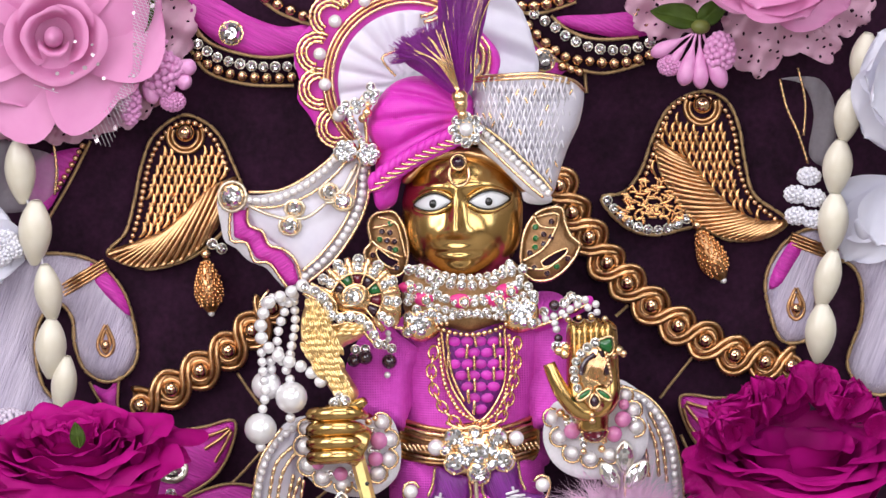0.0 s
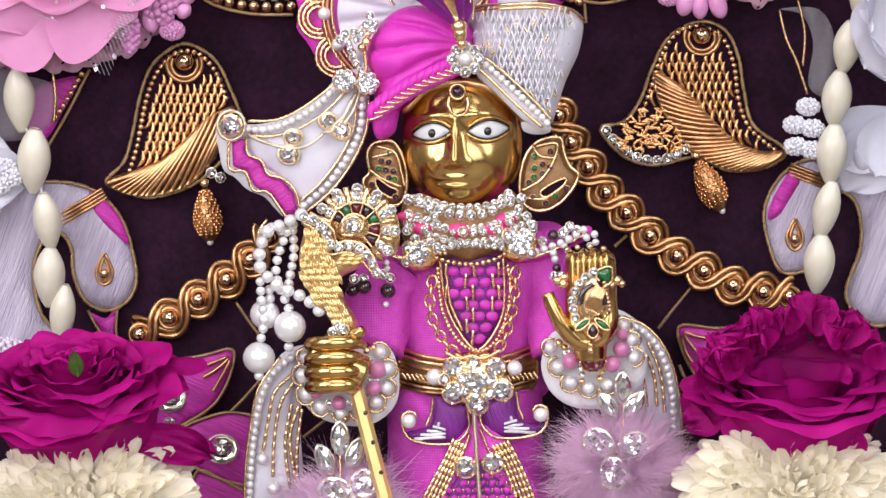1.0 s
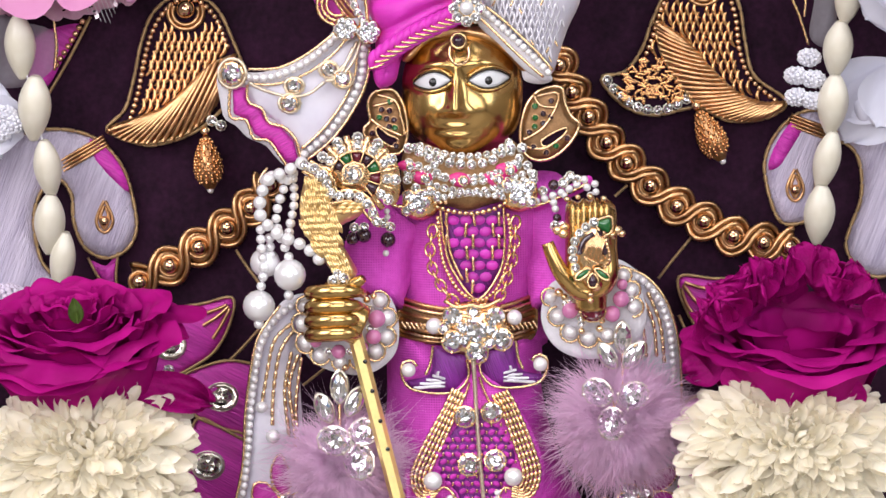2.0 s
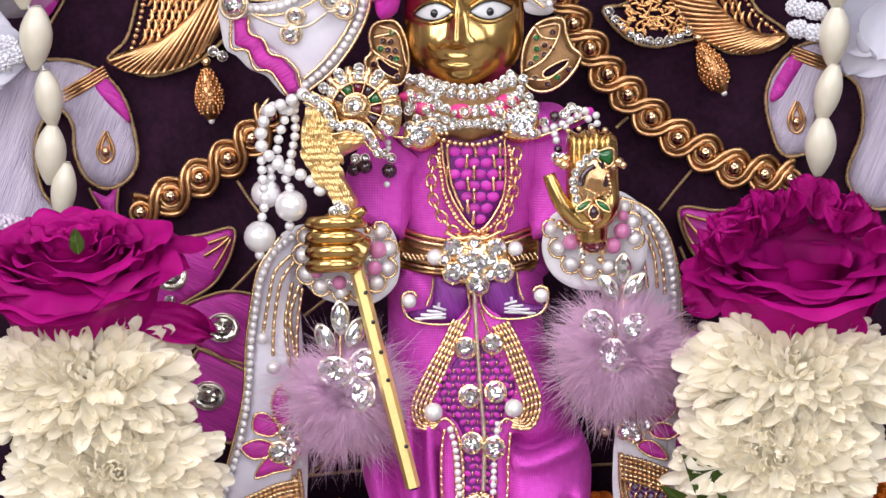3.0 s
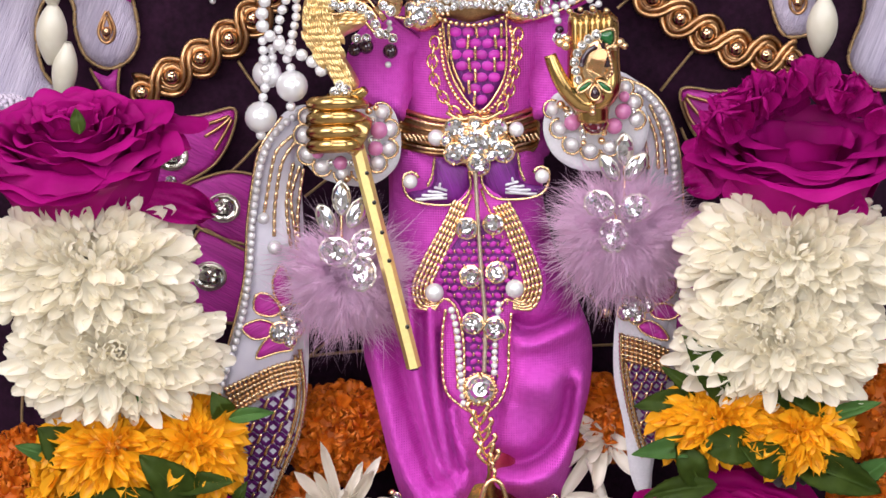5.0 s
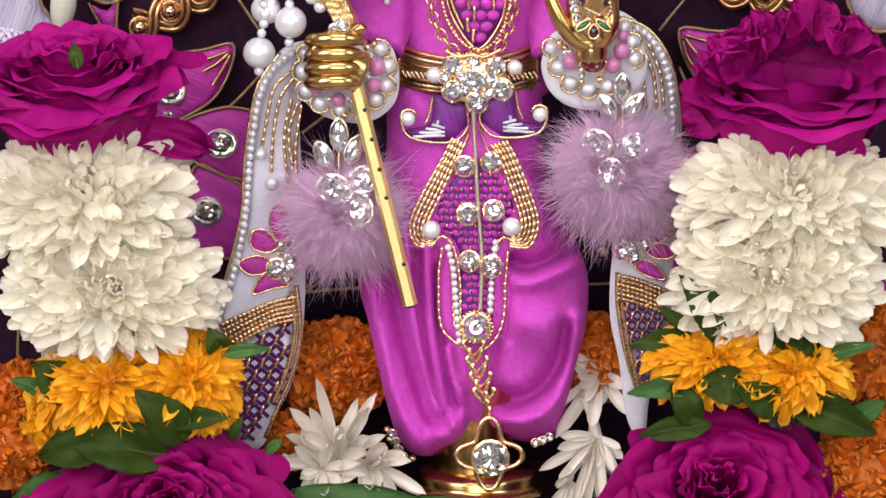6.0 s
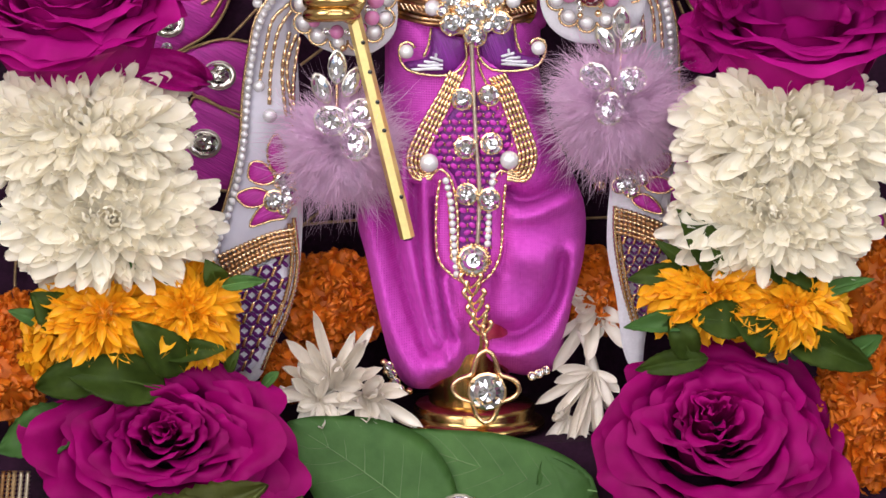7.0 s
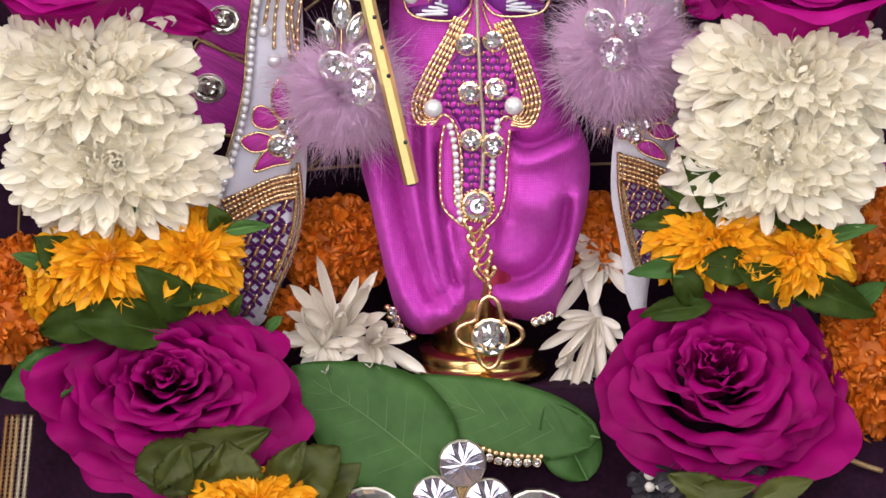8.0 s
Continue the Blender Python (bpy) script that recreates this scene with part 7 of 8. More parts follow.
def rose(label, s, cx, cy, rx, ry, d, material, aim, high=0.62, low=0.5, wave=0.13, rings=((0.08, 2), (0.15, 3), (0.23, 3), (0.31, 3), (0.4, 4), (0.49, 4), (0.58, 4), (0.68, 5), (0.78, 5), (0.89, 5), (1.0, 6), (1.04, 5)), group="magenta roses", tuft=0, seed=1, heart=(0.0, 0.0)):
    """A full rose: bowls of ruffled petals one within the other, the outermost bent back."""
    c = at(s, cx, cy, d)
    f = thing("rose", label, "flower", c, group)
    rnd = random.Random(seed)
    R = size((rx + ry) / 2, d)
    side = aim.cross(Vector((0, 0, 1))).normalized()
    up = side.cross(aim)
    a0 = rnd.uniform(0, 6)
    for k, (rim, n) in enumerate(rings):
        z1 = high * math.sqrt(max(0.0, 1 - (0.88 * rim) ** 2))
        for i in range(n):
            turn = a0 + 2 * math.pi * (i + rnd.uniform(-0.12, 0.12)) / n
            r1 = rim * rnd.uniform(0.86, 1.07)
            off = (side * heart[0] + up * heart[1]) * R * (1 - min(1, rim)) + (side * rnd.uniform(-1, 1) + up * rnd.uniform(-1, 1) + aim * rnd.uniform(-0.8, 0.8)) * R * 0.06
            bm = rose_shell(c + off, side, up, aim, size(rx, d), size(ry, d), R, turn, math.pi / n * rnd.uniform(1.25, 1.8), r1 * 0.62, r1, z1 - low - 0.15 * rim, z1 * rnd.uniform(0.9, 1.08),
                            wave * (0.45 + 0.85 * rim), 0.02 + 0.13 * rim * rnd.uniform(0.5, 1.4), rnd.uniform(0, 90))
            part("petal", bm, material, f)
        a0 += 1.1
    for i in range(tuft):
        a, q = rnd.uniform(-0.4, math.pi + 0.4), math.sqrt(rnd.uniform(0.05, 1))
        p = c + side * (math.cos(a) * q * size(rx, d) * 0.85) + up * (math.sin(a) * q * size(ry, d) * 0.55) + aim * R * (1.0 - 0.55 * q)
        along = (aim * 0.8 + (side * math.cos(a) + up * math.sin(a)) * q * 0.8 + Vector((rnd.uniform(-1, 1), rnd.uniform(-1, 1), rnd.uniform(-1, 1))) * 0.6).normalized()
        L = R * rnd.uniform(0.3, 0.46)
        set_petal("petal", ROSE_P[i % len(ROSE_P)], f, p - along * L * 0.3, along, Vector((rnd.uniform(-0.7, 0.7), -1, rnd.uniform(-0.4, 0.6))), L, L * rnd.uniform(0.55, 0.9))
    return f


def leaf(s, base, tip, wide, material, label, bend=14, name="leaf", lobes=0.0, fold_=0.35, bow=0.0):
    """A leaf with a midrib, folded and drooping, with its margin slightly toothed."""
    a, b = at(s, *base), at(s, *tip)
    dirn = b - a
    L = dirn.length
    y = dirn.normalized()
    face = Vector((0, -1, 0.35))
    z = (face - y * face.dot(y)).normalized()
    x = y.cross(z)
    W = size(wide)
    bm = bmesh.new()
    grid = []
    sd = random.uniform(0, 50)
    ny, nx = 26, 10
    for j in range(ny + 1):
        t = j / ny
        w = W * (math.sin(math.pi * min(1, t ** 0.75)) ** 0.8 * 0.98 + 0.02) * (1 + lobes * 0.08 * math.sin(t * 60) + 0.06 * noise.noise((t * 5, sd, 0)))
        row = []
        for i in range(nx + 1):
            u = i / nx * 2 - 1
            h = size(bend) * math.sin(math.pi * t) + fold_ * abs(u) * w * 0.5 + (0.05 if wide > 120 else 0.16) * W * noise.noise((u * 1.5, t * 3, sd)) + W * 0.012 * math.cos((t * 8 - abs(u) * 2.2) * 2 * math.pi) * abs(u)
            row.append(bm.verts.new(a + y * (t * L) + x * (u * w * 0.5 + bow * W * math.sin(math.pi * t)) + z * h))
        grid.append(row)
    for r1, r2 in zip(grid, grid[1:]):
        for i in range(nx):
            bm.faces.new((r1[i], r1[i + 1], r2[i + 1], r2[i]))
    bmesh.ops.solidify(bm, geom=bm.faces[:], thickness=size(1.5))
    me = thing(name, label, "leaf", a)
    part("blade", bm, material, me)
    bm = bmesh.new()
    tube(bm, [a + y * (t * L) + x * (bow * W * math.sin(math.pi * t)) + z * (size(bend) * math.sin(math.pi * t) + size(1)) for t in [i / 14 for i in range(15)]], size(1.5), 5, taper=lambda t: 1.1 - 0.8 * t)
    for k in range(1, 7 if wide > 120 else 1):
        for sx in (-1, 1):
            t0, u1 = 0.1 + 0.11 * k, 0.8
            pts = []
            for q in range(5):
                t, u = t0 + 0.16 * q / 4, sx * u1 * q / 4
                wv = W * math.sin(math.pi * min(1, t ** 0.75)) ** 0.8
                h = size(bend) * math.sin(math.pi * t) + fold_ * abs(u) * wv * 0.5 + W * 0.05 * noise.noise((u * 1.5, t * 3, sd)) + size(0.6)
                pts.append(a + y * (t * L) + x * (u * wv * 0.5 + bow * W * math.sin(math.pi * t)) + z * h)
            tube(bm, pts, size(0.6), 4, taper=lambda t: 1.1 - 0.7 * t)
    part("midrib", bm, leaf_vein if wide > 120 else material, me, "midrib and side veins")
    return me


def ruffle_ball(label, s, cx, cy, r, d, n, group="marigolds", squash=0.9):
    """A marigold: a dense ball of ruffled orange petals."""
    c = at(s, cx, cy, d)
    f = thing("marigold", label, "flower", c, group)
    R = size(r, d)
    part("heart", mesh_of(lambda b: core(b, c, R * 0.8, R * 0.55, R * 0.8 * squash)), orange_petal, f)
    for i in range(n):
        t = (i + 0.5) / n
        ny_ = 1 - 1.25 * t
        rr = math.sqrt(max(0, 1 - ny_ * ny_))
        ph = i * 2.39996
        nrm = Vector((rr * math.cos(ph), -ny_, rr * math.sin(ph) * squash))
        along = (nrm + Vector((random.uniform(-1, 1), random.uniform(-1, 1), random.uniform(-1, 1))) * 0.55).normalized()
        L = R * random.uniform(0.26, 0.38)
        set_petal("petal", random.choice(ORANGE_P), f, c + Vector((nrm.x, nrm.y * 0.7, nrm.z)) * R * 0.75, along, nrm.cross(Vector((random.uniform(-1, 1), random.uniform(-1, 1), random.uniform(-1, 1)))), L, L)


# white chrysanthemums, two in each pillar
WHITE = dict(n=420, long=104, deep=0.75, group="white chrysanthemums", wild=0.32, lift=0.9, span=2.05, block=1.0, uneven=0.13)
head("white_chrysanthemum", "full white chrysanthemum stacked in a flower pillar below a magenta rose", LOW, 158, 530, 168, 132, 455, WHITE_P, white_petal, aim=Vector((-0.05, -1, 0.5)).normalized(), **WHITE)
head("white_chrysanthemum", "full white chrysanthemum stacked above yellow chrysanthemums", LOW, 208, 680, 172, 112, 475, WHITE_P, white_petal, aim=Vector((0.05, -1, 0.25)).normalized(), **WHITE)
head("white_chrysanthemum", "full white chrysanthemum stacked in a flower pillar below a magenta rose", LOW, 1404, 508, 172, 122, 455, WHITE_P, white_petal, aim=Vector((0.05, -1, 0.5)).normalized(), **WHITE)
head("white_chrysanthemum", "full white chrysanthemum stacked above green leaves and yellow petals", LOW, 1378, 650, 168, 118, 475, WHITE_P, white_petal, aim=Vector((0.0, -1, 0.2)).normalized(), **WHITE)
# yellow chrysanthemums
YELLOW = dict(long=64, deep=0.7, group="yellow chrysanthemums", wild=0.24, lift=0.75, span=1.95, block=0.85)
GOLDEN = "golden yellow chrysanthemum with pointed petals above dark leaves"
head("yellow_chrysanthemum", GOLDEN, BOT, 190, 468, 128, 102, 490, YELLOW_P, yellow_petal, n=230, aim=Vector((-0.1, -1, 0.7)).normalized(), **YELLOW)
head("yellow_chrysanthemum", GOLDEN, BOT, 335, 460, 98, 96, 494, YELLOW_P, yellow_petal, n=200, aim=Vector((0.2, -1, 0.6)).normalized(), **YELLOW)
head("yellow_chrysanthemum", "small golden yellow chrysanthemum side petals", BOT, 105, 515, 60, 70, 460, YELLOW_P, yellow_petal, n=110, aim=Vector((-0.5, -1, 0.1)).normalized(), **YELLOW)
head("yellow_chrysanthemum", "golden yellow chrysanthemum between green leaves above a magenta rose", BOT, 1262, 440, 112, 78, 505, YELLOW_P, yellow_petal, n=190, aim=Vector((-0.1, -1, 0.75)).normalized(), **YELLOW)
head("yellow_chrysanthemum", "golden yellow chrysanthemum between green leaves above a magenta rose", BOT, 1405, 458, 108, 80, 508, YELLOW_P, yellow_petal, n=190, aim=Vector((0.2, -1, 0.7)).normalized(), **YELLOW)
head("yellow_chrysanthemum", "golden yellow chrysanthemum at the foot of the flower pillar", BOT, 450, 905, 118, 66, 665, YELLOW_P, yellow_petal, n=170, aim=Vector((0.1, -1, 0.7)).normalized(), **YELLOW)
# magenta roses
rose("full purplish magenta rose with broad ruffled petals above white chrysanthemums", LOW, 138, 345, 195, 150, 420, rose_violet, Vector((-0.08, -0.45, 1)).normalized(), high=0.66, low=0.6, wave=0.17, seed=4)
rose("full purplish magenta rose with upright inner petals above white chrysanthemums", LOW, 1415, 345, 190, 150, 420, rose_violet, Vector((0.05, -0.3, 1)).normalized(), high=0.5, low=0.55, wave=0.12, tuft=60, rings=((0.55, 4), (0.7, 4), (0.85, 4), (0.98, 4), (1.06, 4)), seed=9)
rose("large open magenta rose at the foot of the flower pillar", BOT, 302, 705, 230, 168, 500, rose_petal, Vector((-0.05, -1, 0.4)).normalized(), wave=0.19, seed=2, heart=(-0.05, 0.16))
rose("large open magenta rose beside orange marigolds", BOT, 1276, 700, 222, 182, 500, rose_petal, Vector((0.15, -1, 0.6)).normalized(), wave=0.19, seed=7, heart=(0.12, 0.2))
# broad outer petals hanging from the upper roses
for lab, s, b, tp, w in (("broad drooping magenta rose petal over white chrysanthemum", LOW, (1420, 330, 470), (1400, 452, 462), 250), ("broad magenta rose petal lying over the pillar", LOW, (130, 340, 478), (110, 420, 462), 230), ("pointed magenta rose petal beside a silk leaf", LOW, (220, 395, 440), (378, 428, 430), 70), ("broad magenta rose petal at the rose's side", LOW, (1290, 330, 440), (1215, 380, 430), 90)):
    f = thing("rose_petal", lab, "petal", at(s, *b), "loose rose petals")
    set_petal("blade", ROSE_P[3], f, at(s, *b), at(s, *tp) - at(s, *b), Vector((0, -1, 0.3)), (at(s, *tp) - at(s, *b)).length, size(w) / 1.15)

leaf(LOW, (142, 290, 560), (134, 244, 552), 26, leaf_dark, "small green leaf tip among the magenta petals", 5)
# marigolds on the altar
ruffle_ball("round orange marigold lying behind white tuberoses", BOT, 592, 440, 100, 230, 260)
ruffle_ball("round orange marigold lying behind white tuberoses", BOT, 1075, 420, 88, 230, 220)
ruffle_ball("round orange marigold beside the flower pillar", BOT, 5, 560, 95, 380, 200)
ruffle_ball("round orange marigold beside the flower pillar", BOT, 35, 470, 60, 340, 120)
ruffle_ball("round orange marigold beside the flower pillar", BOT, 1550, 640, 115, 420, 280, squash=1.25)
ruffle_ball("round orange marigold beside the flower pillar", BOT, 1555, 420, 85, 380, 180, squash=1.2)
ruffle_ball("round orange marigold beside the flower pillar", BOT, 520, 560, 60, 250, 110)

# tuberoses


def tuberose(label, s, heart_, tips, d, wide, stem=None, sink=0):
    d -= sink
    c = at(s, *heart_, d)
    f = thing("tuberose", label, "flower", c, "tuberoses")
    for i, (x, y, dd) in enumerate(tips):
        v = at(s, x, y, dd - sink) - c
        set_petal("petal", TUBE_P[i % 3], f, c, v, Vector((0.1, -1, 0.4)), v.length, size(wide) / 0.3 * random.uniform(0.9, 1.15))
        v = v * random.uniform(0.65, 0.95) + Vector((random.uniform(-1, 1), random.uniform(-0.6, 0.2), random.uniform(-1, 1))) * size(32)
        set_petal("petal", TUBE_P[(i + 1) % 3], f, c, v, Vector((random.uniform(-0.5, 0.5), -1, 0.4)), v.length, size(wide) / 0.3 * random.uniform(0.8, 1.05))
    if stem:
        bm = bmesh.new()
        tube(bm, line(s, [(*heart_, d - 4), (*stem[0], d), (*stem[1], d - 8)], d, step=4), size(8), 10, taper=lambda t: 1.1 - 0.4 * t)
        part("stem", bm, tuberose_petal, f)


tuberose("open white tuberose blossom with narrow petals beside the dress", BOT, (598, 590), [(556, 448, 440), (672, 484, 440), (630, 500, 455), (508, 505, 430), (488, 556, 430), (500, 610, 425), (690, 555, 450), (612, 520, 470), (545, 560, 470), (660, 590, 470)], 400, 24, ((560, 610), (500, 590)))
tuberose("open white tuberose blossom lying on green leaves", BOT, (650, 600), [(735, 605, 470), (705, 570, 450), (700, 655, 470), (640, 655, 460), (676, 665, 470), (742, 655, 455), (600, 640, 450), (690, 620, 480)], 410, 25)
tuberose("white tuberose buds hanging beside the dress hem", BOT, (1062, 450), [(1010, 415, 400), (1090, 430, 400), (1010, 520, 420), (985, 560, 410), (1040, 560, 430), (1105, 470, 420), (1020, 480, 440), (1110, 530, 400)], 380, 25, ((1090, 430), (1140, 440)), sink=110)
tuberose("white tuberose with long narrow petals hanging on the altar", BOT, (1058, 560), [(985, 650, 440), (1005, 700, 440), (1035, 690, 450), (1065, 680, 450), (1020, 720, 440), (975, 610, 430), (990, 560, 425), (1090, 640, 430), (1050, 700, 460), (1100, 600, 420)], 410, 22, ((1050, 530), (1032, 490)), sink=100)
tuberose("white tuberose petals low beside the rose", BOT, (1010, 640), [(970, 690, 440), (990, 715, 440), (1030, 720, 440), (1050, 690, 440), (975, 650, 440)], 420, 22, sink=90)

tuberose("white tuberose blossom spread low on green leaves", BOT, (570, 612), [(490, 600, 450), (520, 640, 450), (560, 655, 455), (610, 650, 460), (505, 570, 440), (640, 620, 465), (530, 540, 440), (590, 545, 455)], 410, 22)
# leaves
leaf(BOT, (800, 862, 545), (515, 650, 470), 215, leaf_green, "broad green leaf lying before the statue's foot", 5, bow=0.04, fold_=0.05)
leaf(BOT, (1062, 775, 520), (690, 668, 470), 128, leaf_green, "broad green leaf with a pale edge lying before the statue's foot", 5, bow=-0.12, fold_=0.05)
leaf(BOT, (1040, 850, 530), (968, 712, 500), 105, leaf_green, "broad green leaf hanging over the altar's edge", 5, fold_=0.05)
leaf(BOT, (620, 870, 515), (700, 815, 500), 60, leaf_dark, "small dark leaf tip on the altar", 6)
for b, t, w, m in (((330, 560, 500), (240, 470, 520), 75, leaf_dark), ((120, 470, 450), (60, 420, 460), 70, leaf_dark), ((400, 410, 470), (480, 400, 470), 26, leaf_green), ((250, 380, 470), (232, 345, 480), 18, leaf_green), ((390, 400, 450), (370, 360, 465), 44, leaf_dark), ((330, 400, 450), (270, 380, 460), 36, leaf_dark),
                   ((210, 560, 500), (70, 588, 470), 78, leaf_dark), ((300, 590, 505), (120, 560, 500), 90, leaf_dark), ((160, 640, 460), (0, 700, 440), 90, leaf_green), ((100, 480, 440), (20, 450, 430), 30, leaf_green), ((290, 530, 505), (410, 520, 500), 40, leaf_dark), ((410, 560, 480), (430, 520, 480), 22, leaf_dark), ((470, 590, 440), (500, 560, 420), 20, leaf_green)):
    leaf(BOT, (b[0], b[1], b[2] + 42), (t[0], t[1], t[2] + 48), w, m, "small green leaf tucked between the stacked flowers", 16, lobes=0.5, fold_=0.55)
for b, t, w, m in (((1300, 400, 470), (1205, 275, 480), 66, leaf_dark), ((1310, 420, 470), (1225, 400, 460), 50, leaf_dark), ((1250, 400, 460), (1165, 330, 440), 30, leaf_dark), ((1420, 400, 460), (1330, 345, 470), 62, leaf_dark), ((1480, 400, 455), (1360, 360, 465), 80, leaf_dark), ((1440, 430, 470), (1555, 400, 460), 28, leaf_green),
                   ((1260, 470, 505), (1110, 485, 470), 40, leaf_green), ((1330, 480, 515), (1230, 470, 510), 66, leaf_dark), ((1230, 540, 500), (1190, 460, 500), 55, leaf_dark), ((1260, 540, 500), (1130, 560, 480), 46, leaf_dark), ((1380, 520, 515), (1300, 470, 515), 60, leaf_dark), ((1390, 500, 500), (1550, 560, 480), 70, leaf_dark), ((1240, 390, 460), (1115, 400, 440), 40, leaf_dark), ((1290, 395, 490), (1255, 310, 490), 14, leaf_dark), ((1480, 560, 470), (1568, 500, 430), 44, leaf_green)):
    leaf(BOT, (b[0], b[1], b[2] + 42), (t[0], t[1], t[2] + 48), w, m, "small green leaf tucked between the stacked flowers", 16, lobes=0.5, fold_=0.55)
for b, t, w in (((260, 870, 540), (480, 770, 545), 100), ((420, 900, 560), (400, 790, 560), 110), ((520, 880, 560), (600, 800, 545), 100), ((300, 890, 555), (330, 790, 560), 70), ((480, 880, 560), (540, 790, 560), 60), ((240, 850, 545), (380, 800, 560), 80), ((560, 900, 560), (640, 830, 540), 60)):
    leaf(BOT, (b[0], b[1] - 10, b[2] + 90), (t[0], t[1] - 10, t[2] + 100), w, leaf_pale, "yellowish green leaf below the magenta rose", 10, lobes=1.0)
for b, t, w in (((1300, 905, 575), (1180, 850, 570), 60), ((1330, 900, 575), (1440, 860, 560), 50), ((1210, 900, 575), (1340, 870, 580), 50)):
    leaf(BOT, (b[0], b[1] - 10, b[2] + 90), (t[0], t[1] - 10, t[2] + 100), w, leaf_pale, "yellowish green leaf below the magenta rose", 10, lobes=1.0)
dark_bud = mat("dark_bud", (0.035, 0.03, 0.05), 0.5, var=0.5, scale=400, bump=0.4, bscale=2500, second=(0.09, 0.08, 0.09))
DARK_P = [petal_mesh("dark_petal", dark_bud, 0.7, 0.6, 0.5, 0.2, 0.25, 0.4, k) for k in range(2)]
for cx, cy, r, d in ((1215, 835, 50, 580), (1270, 815, 45, 575), (1160, 860, 40, 570), (1320, 850, 34, 570), (1390, 500, 42, 520)):
    head("dried_flower", "dark dried purple flower tucked below the rose", BOT, cx, cy, r, r * 0.8, d, DARK_P, dark_bud, 26, r * 0.8, group="dried flowers", wide=1.2)
budw = thing("flower_bud", "pale green-white bud sprig below the rose", "bud", at(BOT, 1170, 850, 600))
balls(ball_mesh("bud", tuberose_petal, 10, 8), "bud", BOT, [(1170, 800, 8), (1166, 815, 7), (1162, 830, 8), (1150, 840, 11), (1168, 860, 9), (1188, 865, 8), (1200, 858, 9), (1150, 862, 10)], 598, 9, budw)

# ---- silk flowers, lace and buds at the top ----


def lace_cloth():
    m = bpy.data.materials.new("eyelet_lace")
    m.use_nodes = True
    nt = m.node_tree
    b = nt.nodes["Principled BSDF"]
    b.inputs["Base Color"].default_value = (0.74, 0.44, 0.58, 1)
    b.inputs["Roughness"].default_value = 0.7
    co = nt.nodes.new("ShaderNodeTexCoord")
    vo = nt.nodes.new("ShaderNodeTexVoronoi")
    vo.inputs["Scale"].default_value = 400
    vo.inputs["Randomness"].default_value = 0.75
    gt = nt.nodes.new("ShaderNodeMath")
    gt.operation = "LESS_THAN"
    gt.inputs[1].default_value = 0.22
    tr = nt.nodes.new("ShaderNodeBsdfTransparent")
    tl = nt.nodes.new("ShaderNodeBsdfTranslucent")
    tl.inputs[0].default_value = (0.7, 0.4, 0.55, 1)
    m1, m2 = nt.nodes.new("ShaderNodeMixShader"), nt.nodes.new("ShaderNodeMixShader")
    m1.inputs[0].default_value = 0.3
    nt.links.new(co.outputs["Object"], vo.inputs["Vector"])
    nt.links.new(vo.outputs["Distance"], gt.inputs[0])
    nt.links.new(b.outputs[0], m1.inputs[1])
    nt.links.new(tl.outputs[0], m1.inputs[2])
    nt.links.new(gt.outputs[0], m2.inputs[0])
    nt.links.new(m1.outputs[0], m2.inputs[1])
    nt.links.new(tr.outputs[0], m2.inputs[2])
    nt.links.new(m2.outputs[0], nt.nodes["Material Output"].inputs[0])
    n = nt.nodes.new("ShaderNodeTexNoise")
    n.inputs["Scale"].default_value = 3000
    bp = nt.nodes.new("ShaderNodeBump")
    bp.inputs["Strength"].default_value, bp.inputs["Distance"].default_value = 0.5, 0.0002
    nt.links.new(co.outputs["Object"], n.inputs[0])
    nt.links.new(n.outputs[0], bp.inputs["Height"])
    nt.links.new(bp.outputs[0], b.inputs["Normal"])
    return m


eyelet = lace_cloth()


def scalloped(pts, amp, lobe):
    """An outline with its edge drawn out into scallops."""
    p = [(q.x, q.y) for q in even(spline([(x, y, 0) for x, y in pts], 10, closed=True), 3, closed=True)]
    mx, my = sum(q[0] for q in p) / len(p), sum(q[1] for q in p) / len(p)
    out = []
    run = 0.0
    for i, (x, y) in enumerate(p):
        run += 3
        k = amp * abs(math.sin(run * math.pi / lobe))
        r = math.hypot(x - mx, y - my) or 1
        out.append((x + (x - mx) / r * k, y + (y - my) / r * k))
    return out


def lace_ruffle(s, pts, d, label):
    t = thing("lace_ruffle", label, "lace", at(s, *pts[0], d), "lace ruffles")
    padded("eyelet_cloth", s, scalloped(pts, 11, 34), d, eyelet, t, "", dome=8, step=9, n=0, back=2, shape=lambda x, y: 13 * math.sin(x * 0.09 + y * 0.06) + 9 * math.sin(x * 0.04 - y * 0.11))


lace_ruffle(TOP, [(280, -30), (335, 10), (338, 70), (305, 130), (270, 190), (215, 222), (190, 150), (240, 40)], 60, "pale pink eyelet lace ruffle behind a silk rose")
lace_ruffle(TOP, [(-40, 180), (60, 195), (150, 200), (230, 205), (190, 232), (120, 250), (70, 245), (-40, 240)], 62, "pale pink eyelet lace ruffle under a silk rose")
lace_ruffle(TOP, [(1115, -30), (1160, -10), (1220, -20), (1260, 20), (1200, 60), (1150, 60), (1118, 20)], 50, "pale pink eyelet lace ruffle behind a silk rose")
lace_ruffle(TOP, [(1290, 30), (1350, 30), (1420, 40), (1480, 60), (1460, 110), (1400, 90), (1352, 130), (1320, 120), (1285, 100)], 50, "pale pink eyelet lace ruffle under a silk rose")
